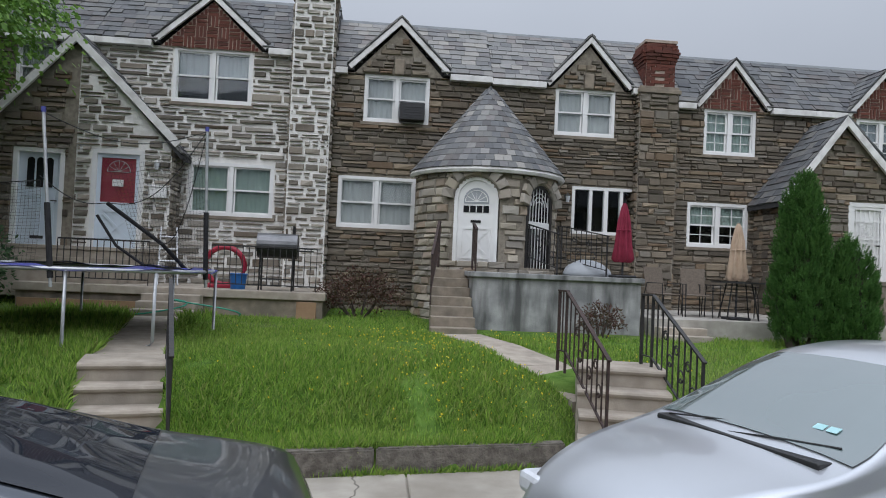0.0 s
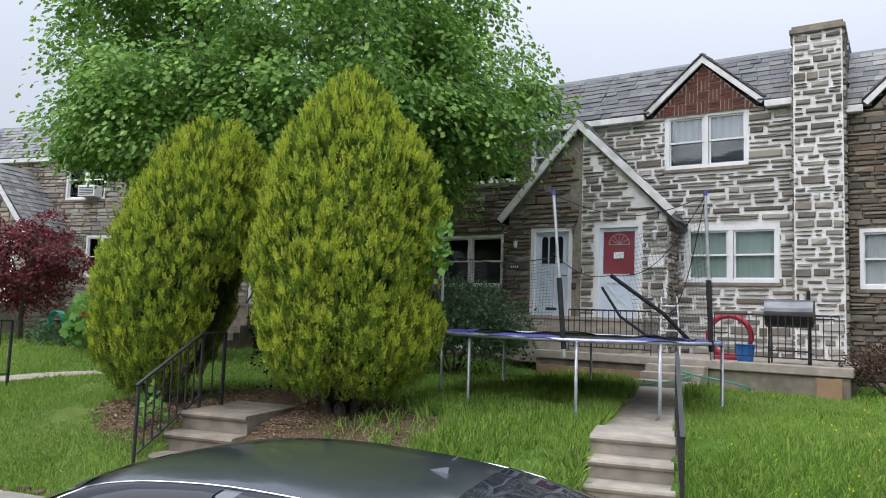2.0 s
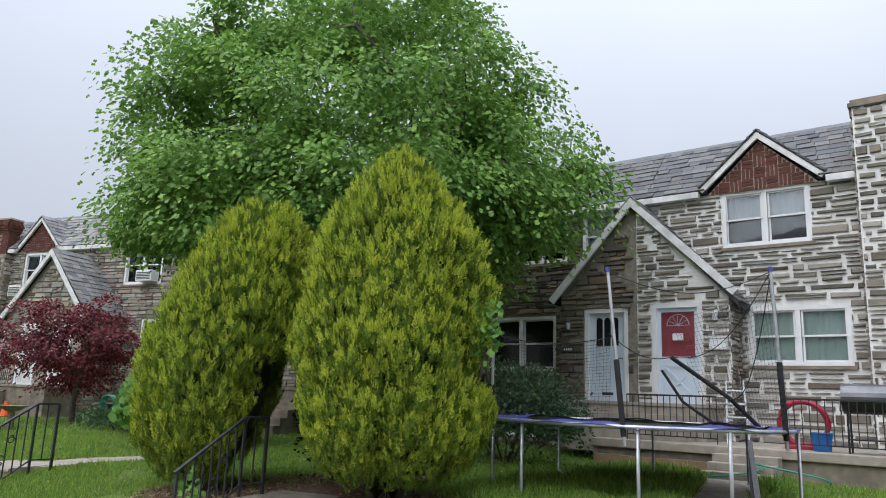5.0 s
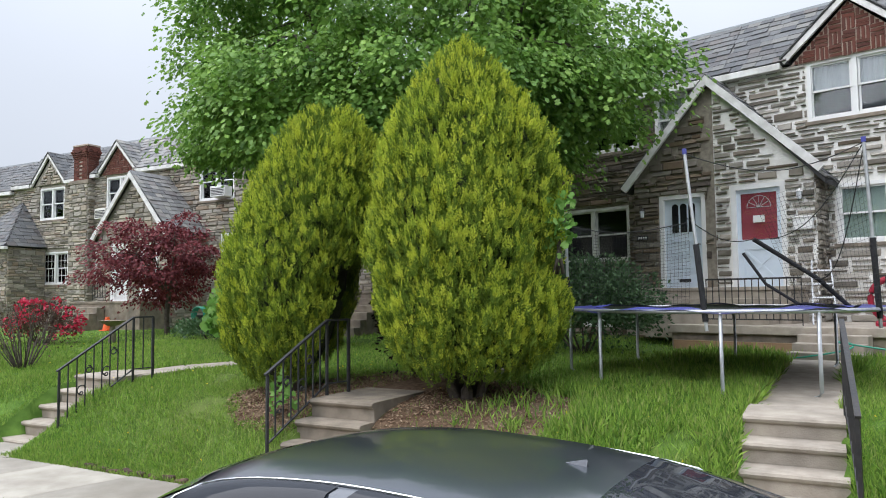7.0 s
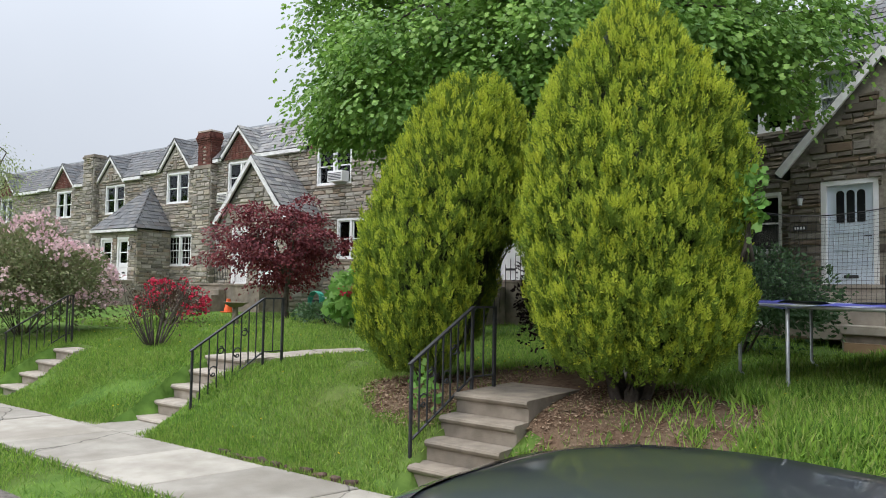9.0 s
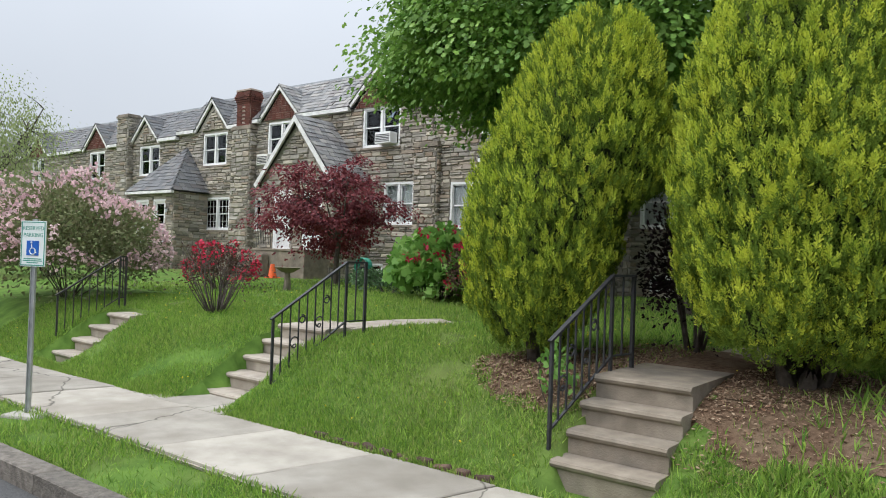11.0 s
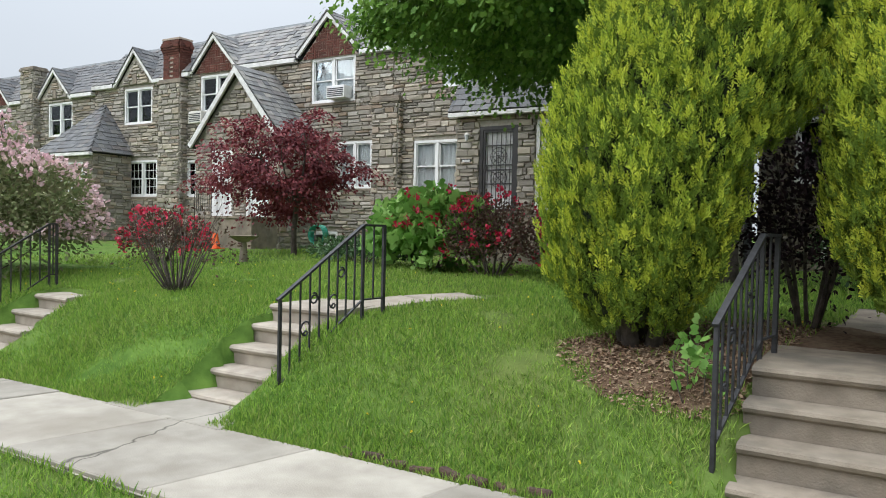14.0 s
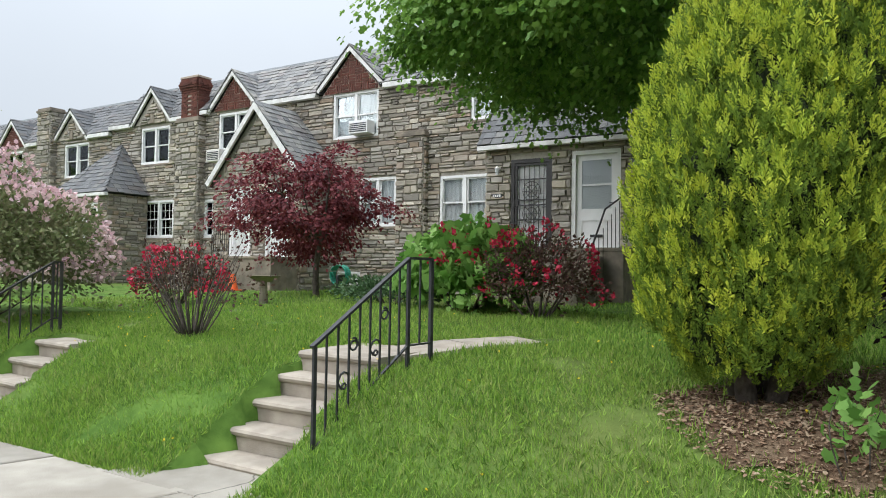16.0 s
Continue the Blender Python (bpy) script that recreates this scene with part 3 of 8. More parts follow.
def smooth(t):
    t = min(max(t, 0), 1)
    return t * t * (3 - 2 * t)


CUTS = [(-2.75, 7.2, 15, 0.8, 1.75), (-7.0, 5.96, 13, 0.86, 1.2), (-11.62, 4.92, 14, 0.88, 1.45), (-15.45, 3.95, 11, 1.0, 1.2), (1.78, 7.75, -14, 0.95, 1.3)]


def in_steps(x, y, grow=0.0):
    """Whether a place lies on one of the flights of steps up the bank."""
    for cx, cy, yaw, w, l in CUTS:
        c, s = math.cos(radians(yaw)), math.sin(radians(yaw))
        u, v = (x - cx) * c + (y - cy) * s, -(x - cx) * s + (y - cy) * c
        if -grow < u < w + grow and -(0.75 if cx == -11.62 else 0.25) - grow < v < l + grow:
            return True
    return False


def ground_z(x, y):
    d, zw = y - street(x), walk_z(x)
    if d < -2.15:
        return zw - 0.17
    if d < 0.02 or in_steps(x, y, -0.05):
        return zw - 0.06
    z = zw - 0.03 + 0.78 * (0.75 * smooth(d / 1.5) + 0.25 * smooth(d / 3.0)) + 0.02 * min(max(d - 1, 0), 9)
    if -1.75 < x < 1.5 and d < 0.6:
        z = max(z, zw + 0.2) if d > 0.1 else zw - 0.04
    return z + 0.025 * noise.noise((x * 0.7, y * 0.7, 0.3))


def axis(a, b, fine, lo, hi):
    v, x = [], a
    while x < b:
        v.append(x)
        x += fine if lo <= x < hi else max(fine, 0.07 * (lo - x if x < lo else x - hi + fine))
    return v + [b]


gx = axis(-900, 900, 0.1, -18, 4)
gy = axis(-900, 900, 0.1, 0, 16)
gv = [(x, y, ground_z(x, y)) for y in gy for x in gx]
nx = len(gx)
gf = [(j * nx + i, j * nx + i + 1, (j + 1) * nx + i + 1, (j + 1) * nx + i) for j in range(len(gy) - 1) for i in range(nx - 1)]
me = bpy.data.meshes.new("ground")
me.from_pydata(gv, [], gf)
me.materials.append(M_SOIL)
me.polygons.foreach_set("use_smooth", [True] * len(me.polygons))
tagged(new("ground", me), "grassy front lawns rising behind the pavement", "ground", kind="structure")


def strip(name, d0, d1, z_of, x0, x1, step, material, label, thick=0.0):
    bm = bmesh.new()
    prev = None
    x = x0
    while x <= x1 + 1e-6:
        row = [bm.verts.new((x, street(x) + d, z_of(x))) for d in (d0, d1)]
        if prev:
            bm.faces.new((prev[0], row[0], row[1], prev[1]))
        prev = row
        x += step
    return tagged(part(name, bm, material, None, ""), label, name, kind="structure")


strip("road", -11.5, -2.2, lambda x: walk_z(x) - 0.155, -120, 60, 1.0, M_ROAD, "grey worn asphalt roadway along the kerb")
pavement = strip("pavement", -1.22, 0.06, lambda x: walk_z(x) - 0.03, -60, 30, 1.0, M_PAVE, "pale concrete pavement of large cracked slabs")


def slab(x0, x1, d0, d1, z, th, parent, name, material, rng, gap=0.008):
    bm = bmesh.new()
    c = [(x0 + gap, d0), (x1 - gap, d0), (x1 - gap, d1), (x0 + gap, d1)]
    tilt = [rng.uniform(-0.006, 0.006) for _ in c]
    lo = [bm.verts.new((x, street(x) + d, walk_z(x) + z - th)) for x, d in c]
    hi = [bm.verts.new((x, street(x) + d, walk_z(x) + z - 0.008 + t_)) for (x, d), t_ in zip(c, tilt)]
    k = 0.012
    cx, cd = (x0 + x1) / 2, (d0 + d1) / 2
    top = [bm.verts.new((x + (k if x < cx else -k), street(x) + d + (k if d < cd else -k), walk_z(x) + z + t_)) for (x, d), t_ in zip(c, tilt)]
    for a, b in ((lo, hi), (hi, top)):
        for i in range(4):
            bm.faces.new((a[i], a[(i + 1) % 4], b[(i + 1) % 4], b[i]))
    bm.faces.new(top)
    return part(name, bm, material, parent)


rs = random.Random(3)
x = -40.0
while x < 14:
    w = rs.choice((1.45, 1.55, 1.2))
    slab(x, x + w, -1.2, 0.03, 0.0, 0.06, pavement, "slab", M_PAVE, rs)
    x += w
kerb = strip("kerb", -2.2, -2.0, lambda x: walk_z(x) - 0.16, -60, 30, 1.0, M_KERB, "rough grey concrete kerb beside the road")
x = -40.0
while x < 14:
    slab(x, x + 2.2, -2.24, -2.02, 0.0, 0.3, kerb, "kerb_stone", M_KERB, rs, 0.006)
    x += 2.2

# ---- houses ----
RIGHT = pose(0, 17, 0)
LEFT = pose(-13, 17, 0, 0, 0, 14.6)


def gable_trim(parent, xl, xr, zb, xa, za, y, w=0.13, name="bargeboard", m=None):
    for (p, q) in (((xl, zb), (xa, za)), ((xr, zb), (xa, za))):
        bm = bmesh.new()
        dx, dz = q[0] - p[0], q[1] - p[1]
        L_ = math.hypot(dx, dz)
        nx_, nz_ = -dz / L_ * w, dx / L_ * w
        if nz_ > 0:
            nx_, nz_ = -nx_, -nz_
        e = 0.0
        prism(bm, [(p[0], p[1]), (q[0], q[1]), (q[0], q[1] - w * 1.35), (p[0] + nx_, p[1] + nz_)], y - 0.05, y + 0.02)
        part(name, bm, m or M_DIRTYWHITE, parent)


def tri(xl, xr, zb, xa, za):
    def ok(x, z):
        if z < zb or z > za:
            return False
        f_ = (z - zb) / (za - zb)
        return xl + (xa - xl) * f_ + 0.02 < x < xr + (xa - xr) * f_ - 0.02
    return ok


def brick_gable(parent, xl, xr, zb, xa, za, y, rng):
    ok = tri(xl, xr, zb, xa, za)
    bm = bmesh.new()
    prism(bm, [(xl, zb), (xr, zb), (xa, za)], y, y + 0.12)
    part("gable_wall", bm, M_BRICKMORTAR, parent)
    base = brick_set()
    s = 0.24
    i = 0
    z = zb + 0.01
    rows = int((za - zb) / s) + 1
    for r in range(rows):
        for c in range(int((xr - xl) / s) + 1):
            x0_ = xl + c * s
            z0_ = zb + r * s
            for k in range(3):
                if (r + c) % 2:
                    cx, cz, w, h = x0_ + s / 2, z0_ + s * (k + 0.5) / 3, s - 0.024, s / 3 - 0.024
                else:
                    cx, cz, w, h = x0_ + s * (k + 0.5) / 3, z0_ + s / 2, s / 3 - 0.024, s - 0.024
                if not ok(cx, cz - h / 2 + 0.02):
                    continue
                if (r + c) % 2:
                    f_ = (cz + h / 2 - zb) / (za - zb)
                    a_, b_ = max(cx - w / 2, xl + (xa - xl) * f_ + 0.01), min(cx + w / 2, xr + (xa - xr) * f_ - 0.01)
                    cx, w = (a_ + b_) / 2, b_ - a_
                else:
                    e_ = cx - w / 2 if cx < xa else cx + w / 2
                    t_ = zb + (za - zb) * ((e_ - xl) / (xa - xl) if cx < xa else (xr - e_) / (xr - xa)) - 0.01
                    t_ = min(t_, cz + h / 2)
                    h = t_ - (cz - h / 2)
                    cz = t_ - h / 2
                if w > 0.03 and h > 0.03:
                    ob = new("brick", rng.choice(base))
                    ob.parent = parent
                    ob.matrix_local = Matrix.Translation((cx, y - 0.004, cz)) @ Matrix.Diagonal((w, 0.03, h, 1))


BR = []


def brick_set():
    if not BR:
        for i in range(3):
            me_ = stone_mesh(40 + i)
            me_.name = "brick"
            for v in me_.vertices:
                if v.co.y < -0.3:
                    v.co.x *= 1.12
                    v.co.z *= 1.45
                    v.co.y = -0.5
            me_.materials.append(M_BRICK)
            BR.append(me_)
    return BR


def chimney(parent, x0, x1, y0, y1, z0, z1, kind, rng, mats, mortar):
    """A stack; stone, or brick with a corbelled head."""
    part("chimney_core", boxes((x0, x1, y0, y1, z0, z1)), mortar if kind == "stone" else M_BRICKMORTAR, parent)
    ch = parent
    if kind == "stone":
        set_stones(ch, lay(x0, x1, z0, z1, [], rng, (0.1, 0.22), (0.25, 0.5), 0.062 if mortar is M_MORTAR_PALE else 0.02), y0, mats, rng, 40)
        for xs, s in ((x0, -1), (x1, 1)):
            fl = Matrix.Translation((xs, 0, 0)) @ Matrix.Rotation(radians(90 * s), 4, "Z")
            set_stones(ch, lay(min(y0 * s, y1 * s), max(y0 * s, y1 * s), z0, z1, [], rng, (0.1, 0.22), (0.25, 0.5), 0.03), 0.0, mats, rng, 0, flip=fl)
        part("chimney_cap", boxes((x0 - 0.06, x1 + 0.06, y0 - 0.06, y1 + 0.06, z1, z1 + 0.09), (x0 - 0.02, x1 + 0.02, y0 - 0.02, y1 + 0.02, z1 + 0.092, z1 + 0.16), bevel=0.01), M_STEP_DARK, ch)
    else:
        base = brick_set()
        z, r = z0, 0
        while z < z1 - 0.02:
            g = 0.05 * max(0, 3 - abs((z1 - z) / 0.085 - 3)) / 3 if z1 - z < 0.55 else 0.0
            for face in range(3):
                if face == 0:
                    a, b = x0 - g, x1 + g
                else:
                    a, b = y0 - g, y1 + g
                n = max(2, round((b - a) / 0.215))
                bw = (b - a) / n
                for k in range(n + (r % 2)):
                    c0 = max(a, a + (k - 0.5 * (r % 2)) * bw)
                    c1 = min(b, a + (k + 1 - 0.5 * (r % 2)) * bw)
                    if c1 - c0 < 0.04:
                        continue
                    if z < z1 - 0.6 and face == 0 and abs((c0 + c1) / 2 - (a + b) / 2) < 0.06:
                        continue
                    ob = new("brick", rng.choice(base))
                    ob.parent = ch
                    sc = Matrix.Diagonal((c1 - c0 - 0.012, 0.05 + 2 * g, 0.062, 1))
                    if face == 0:
                        ob.matrix_local = Matrix.Translation(((c0 + c1) / 2, y0 - g, z + 0.036)) @ sc
                    else:
                        xx, ang = (x0 - g, -90) if face == 1 else (x1 + g, 90)
                        ob.matrix_local = Matrix.Translation((xx, (c0 + c1) / 2, z + 0.036)) @ Matrix.Rotation(radians(ang), 4, "Z") @ sc
            z += 0.075
            r += 1
        part("chimney_cap", boxes((x0 - 0.05, x1 + 0.05, y0 - 0.05, y1 + 0.05, z1, z1 + 0.07), bevel=0.01), M_BRICKMORTAR, ch)


def house(M, x0, x1, eave, label, wins, gable=None, mats=M_TAN, mortar=M_MORTAR, slate=None, seed=1, base=0.75, joint=0.018, limit=300, hs=(0.055, 0.165), ls=(0.2, 0.62), deep=8.0):
    """A row house: stone front with openings, slate roof slope, dormer gable. wins: (x0, x1, z0, z1, options)."""
    rng = random.Random(seed)
    slate = slate or M_SLATE
    h = thing("row_house", M, label, "house", "row of stone houses")
    holes = [w[:4] for w in wins]
    part("wall", wall_cells(bmesh.new(), x0 + 0.002, x1 - 0.002, base, eave, 0.02, 0.32, holes), mortar, h)
    # shallow box behind the openings, coloured black to read as an unlit room
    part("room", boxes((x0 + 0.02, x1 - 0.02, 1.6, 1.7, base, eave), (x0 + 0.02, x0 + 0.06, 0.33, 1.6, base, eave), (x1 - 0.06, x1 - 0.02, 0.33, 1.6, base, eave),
                       (x0 + 0.06, x1 - 0.06, 0.33, 1.6, eave - 0.1, eave - 0.02)), M_UNLITROOM, h)
    st = lay(x0, x1, base, eave, holes, rng, hs=hs, ls=ls, joint=joint)
    set_stones(h, st, 0.015, mats, rng, limit, 0.06 if mortar is M_MORTAR_PALE else 0.07)
    for wx0, wx1, wz0, wz1, *o in wins:
        opt = o[0] if o else {}
        window(h, wx0, wx1, wz0, wz1, 0.06, **opt)
    rise, run = 1.5, 1.25
    low = [(-0.14, eave + 0.02), (-0.14, eave + 0.06), (run, eave + rise), (deep, eave + rise + 0.1), (deep, eave - 0.3), (0.33, eave - 0.02), (0.33, eave + 0.02)]
    high = [(0.13, eave + 0.3), (run, eave + rise), (deep, eave + rise + 0.1), (deep, eave - 0.3), (0.33, eave - 0.02), (0.33, eave + 0.02), (0.13, eave + 0.02)]
    cut = [(x0, gable[0] + 0.14, low), (gable[0] + 0.14, gable[1] - 0.14, high), (gable[1] - 0.14, x1, low)] if gable else [(x0, x1, low)]
    bm = bmesh.new()
    for xs_, xe_, sec in cut:
        a = [bm.verts.new((xs_, y, z)) for y, z in sec]
        b = [bm.verts.new((xe_, y, z)) for y, z in sec]
        bm.faces.new(a[::-1])
        bm.faces.new(b)
        for i in range(len(sec)):
            bm.faces.new((a[i], a[(i + 1) % len(sec)], b[(i + 1) % len(sec)], b[i]))
    bmesh.ops.recalc_face_normals(bm, faces=bm.faces[:])
    rf = part("roof", bm, M_UNDER, h)
    up = Vector((0, run + 0.14, rise - 0.06))
    under = None
    if gable:
        gm, gh_ = (gable[0] + gable[1]) / 2, (gable[1] - gable[0]) / 2
        under = lambda c, d: eave + 0.06 + d * up.z / up.length < gable[2] + (gable[3] - gable[2]) * (1 - abs(x0 + c - gm) / gh_) - 0.12
    shingles(rf, (x0, -0.16, eave + 0.06), (1, 0, 0), up, x1 - x0, up.length, slate, rng, skip=under)
    part("ridge_cap", boxes((x0, x1, run - 0.06, run + 0.1, eave + rise - 0.02, eave + rise + 0.05)), M_SHADE, rf)
    if gable:
        xl, xr, zb, za, kind = gable
        xa = (xl + xr) / 2
        spans = [(x0, xl), (xr, x1)]
    else:
        spans = [(x0, x1)]
    for p, q in spans:
        if q - p > 0.1:
            part("eave_board", boxes((p, q, -0.19, -0.02, eave - 0.08, eave + 0.055), bevel=0.01), M_DIRTYWHITE, h)
    if gable:
        il, ir = xl + 0.15, xr - 0.15
        zlow = eave - 0.02
        if kind == "brick":
            brick_gable(h, il, ir, zlow, xa, za - 0.17, -0.03, rng)
        else:
            bm = bmesh.new()
            prism(bm, [(il, zlow), (ir, zlow), (xa, za - 0.2)], -0.03, 0.1)
            part("gable_wall", bm, mortar, h)
            set_stones(h, lay(il, ir, zlow, za - 0.2, [(xa - 0.12, xa + 0.12, zlow, zlow + 0.36)], rng, (0.08, 0.16), (0.2, 0.5), joint, tri(il, ir, zlow, xa, za - 0.2)), -0.035, mats, rng, 60)
            part("keystone", boxes((xa - 0.11, xa + 0.11, -0.09, 0.0, zlow + 0.01, zlow + 0.35), bevel=0.02), M_STEP_DARK, h)
        gable_trim(h, xl, xr, zb, xa, za, -0.1, 0.11)
        # little roof behind the gable
        back = 1.1
        for s, xe in ((1, xl), (-1, xr)):
            bm = bmesh.new()
            v = [bm.verts.new(p) for p in ((xe, -0.16, zb + 0.02), (xa, -0.16, za + 0.02), (xa, back, za + 0.02), (xe, 0.1, zb + 0.02))]
            w_ = [bm.verts.new(p.co - Vector((0, 0, 0.025))) for p in v]
            bm.faces.new(v)
            bm.faces.new(w_[::-1])
            for i in range(4):
                bm.faces.new((v[i], w_[i], w_[(i + 1) % 4], v[(i + 1) % 4]))
            bmesh.ops.recalc_face_normals(bm, faces=bm.faces[:])
            dr = part("dormer_roof", bm, M_UNDER, h)
            upv = Vector((xa - xe, 0, za - zb))
            L_ = upv.length
            if s == 1:
                keep = lambda d, L_=L_: (0.0, 0.26 + (back + 0.0) * d / L_)
                shingles(dr, (xe, back + 0.16 - back - 0.32 + 0.0, zb + 0.03), (0, -1, 0), upv, 0.0001, L_, slate, rng)
                rowsh(dr, (xe, -0.17, zb + 0.03), (0, 1, 0), upv, L_, keep, slate, rng, -1)
            else:
                keep = lambda d, L_=L_: (0.0, 0.26 + (back + 0.0) * d / L_)
                rowsh(dr, (xe, -0.17, zb + 0.03), (0, 1, 0), upv, L_, keep, slate, rng, 1)
    return h


def rowsh(parent, origin, along, up, height, keep, material, rng, side, row=0.2, width=0.28):
    along, up = Vector(along).normalized(), Vector(up).normalized()
    nrm = along.cross(up) * side
    a2 = along * side
    rot = Matrix((a2, up, nrm)).transposed().to_4x4()
    for i in range(int(math.ceil(height / row))):
        lo, hi = keep(min((i + 0.6) * row, height))
        x_ = lo - rng.uniform(0, width * 0.6)
        hh = min(row * 1.25, height - i * row + 0.02)
        if hh < 0.05:
            continue
        while x_ < hi:
            w = width * rng.uniform(0.75, 1.25)
            a, b = max(x_, lo), min(x_ + w, hi)
            x_ += w
            if b - a < 0.05:
                continue
            ob = new("shingle", rng.choice(SLATES[material.name]))
            ob.parent = parent
            p = Vector(origin) + along * (a + b) / 2 + up * (i * row) + nrm * 0.012
            ob.matrix_local = Matrix.Translation(p) @ rot @ Matrix.Diagonal((b - a - 0.008, hh, 0.022 * rng.uniform(0.7, 1.7), 1))


W = lambda x0, x1, z0, z1, **k: (x0, x1, z0, z1, k)
CUR = (M_CURTAIN, 0.0, 1.0)
HALF = (M_CURTAIN, 0.0, 0.5)
TOP = (M_SHADE, 0.5, 1.0)
house_a = house(RIGHT, -6.38, -1.3, 6.58, "grey stone row house with wide pale mortar joints", [
    W(-4.76, -3.09, 5.38, 6.57, curtain=TOP), W(-4.33, -2.52, 2.95, 4.1, curtain=(M_GREENCURT, 0.0, 1.0))],
    (-5.2, -2.74, 6.68, 7.78, "brick"), M_GREY, M_MORTAR_PALE, None, 11, joint=0.062, hs=(0.07, 0.22), ls=(0.28, 0.85))
house_z = house(RIGHT, -11.3, -6.38, 6.58, "brown stone row house partly hidden behind a tree", [
    W(-10.6, -8.7, 2.8, 4.1, mat_frame=M_DIRTYWHITE), W(-9.9, -8.4, 5.4, 6.5, curtain=TOP), W(-8.0, -7.2, 5.4, 6.5, leaves=1, curtain=CUR), W(-10.05, -8.95, 1.26, 1.72, leaves=2, sill=False)], None, M_TAN, M_MORTAR, None, 12, limit=100)
house_b = house(RIGHT, -1.3, 2.2, 6.28, "brown stone row house with white shades in its windows", [
    W(-0.64, 0.81, 5.2, 6.26, curtain=CUR), W(-1.12, 0.59, 2.84, 3.98, curtain=CUR)], (-1.02, 1.25, 6.4, 7.52, "stone"), M_TAN, M_MORTAR, M_SLATE_PALE, 13, limit=200)
house_c = house(RIGHT, 2.2, 6.5, 6.25, "brown stone row house with a picture window", [
    W(3.68, 5.07, 5.16, 6.24, curtain=CUR), W(4.15, 5.75, 2.94, 4.02, leaves=2, picture=True)], (3.42, 5.43, 6.32, 7.42, "stone"), M_TAN, M_MORTAR, M_SLATE_PALE, 14, limit=150)
house_d = house(RIGHT, 6.5, 9.8, 6.0, "brown stone row house with a brick gable and gridded windows", [
    W(7.2, 8.45, 4.92, 5.98, curtain=(M_GREENCURT, 0.0, 1.0), grid=(2, 2)), W(6.87, 8.33, 2.77, 3.8, curtain=(M_GREENCURT, 0.5, 1.0), grid=(2, 2))], (6.93, 8.77, 6.05, 7.13, "brick"), M_TAN, M_MORTAR, None, 15, limit=100)
house_e = house(RIGHT, 9.8, 14.5, 6.0, "brown stone row house at the far end of the row", [
    W(10.94, 12.2, 4.92, 5.98, grid=(2, 2), curtain=TOP), W(12.6, 13.9, 2.7, 3.8, curtain=TOP)], (10.6, 12.5, 6.05, 7.13, "brick"), M_TAN, M_MORTAR, None, 16, limit=20)

house_q = house(LEFT, -3.35, 1.3, 6.65, "stone row house behind the street tree", [
    W(-1.2, 0.3, 2.75, 4.1, curtain=CUR), W(-2.6, -1.2, 5.4, 6.6, curtain=CUR), W(-0.9, 0.5, 1.2, 1.62, leaves=2, sill=False)], None, M_BUFF, M_MORTAR_BUFF, None, 21, limit=60)
house_p = house(LEFT, -7.8, -3.35, 6.65, "grey-brown stone row house with a shared slate porch", [
    W(-7.1, -5.64, 2.74, 4.12, curtain=CUR), W(-6.2, -4.75, 5.5, 6.6, curtain=CUR)], None, M_BUFF, M_MORTAR_BUFF, None, 22, limit=200)
house_r = house(LEFT, -12.2, -7.8, 6.7, "grey-brown stone row house with a brick gable", [
    W(-10.76, -9.15, 5.36, 6.68, curtain=CUR), W(-9.75, -8.5, 2.85, 4.2, curtain=CUR), W(-10.5, -9.7, 1.2, 1.6, leaves=1, sill=False)],
    (-11.3, -8.9, 6.82, 7.98, "brick"), M_BUFF, M_MORTAR_BUFF, M_SLATE_PALE, 23, limit=150)
house_s = house(LEFT, -16.6, -12.2, 6.7, "stone row house with a brick gable beside a brick chimney", [
    W(-15.55, -14.05, 5.4, 6.6, curtain=CUR), W(-16.2, -15.5, 2.62, 3.86, leaves=1, grid=(2, 2))], (-15.96, -13.74, 6.75, 7.9, "brick"), M_BUFF, M_MORTAR_BUFF, M_SLATE_PALE, 24, limit=100)
house_t = house(LEFT, -21.2, -16.6, 6.62, "brown stone row house with a slate hipped porch", [
    W(-19.52, -18.0, 5.2, 6.48, curtain=CUR), W(-19.31, -17.7, 2.64, 3.92, grid=(3, 2))], (-20.0, -17.75, 6.62, 7.85, "stone"), M_BUFF, M_MORTAR_BUFF, None, 25, limit=80)
house_u = house(LEFT, -25.6, -21.2, 6.45, "brown stone row house far along the street", [
    W(-24.2, -22.64, 4.98, 6.28, curtain=CUR), W(-24.0, -22.6, 2.6, 3.8)], (-24.9, -22.5, 6.4, 7.58, "stone"), M_BUFF, M_MORTAR_BUFF, None, 26, limit=20)
house_v = house(LEFT, -30.2, -25.6, 6.45, "brown stone row house far along the street", [
    W(-28.6, -27.2, 4.98, 6.28, curtain=CUR), W(-28.6, -27.2, 2.6, 3.8)], (-29.1, -26.7, 6.4, 7.58, "brick"), M_BUFF, M_MORTAR_BUFF, None, 27, limit=0)
house_w = house(LEFT, -44, -30.2, 6.4, "brown stone row houses at the far end of the street", [
    W(-34.6, -33.2, 4.98, 6.28), W(-34.6, -33.2, 2.6, 3.8), W(-39.6, -38.2, 4.98, 6.28)], (-35.1, -32.7, 6.4, 7.58, "brick"), M_BUFF, M_MORTAR_BUFF, None, 28, limit=0)
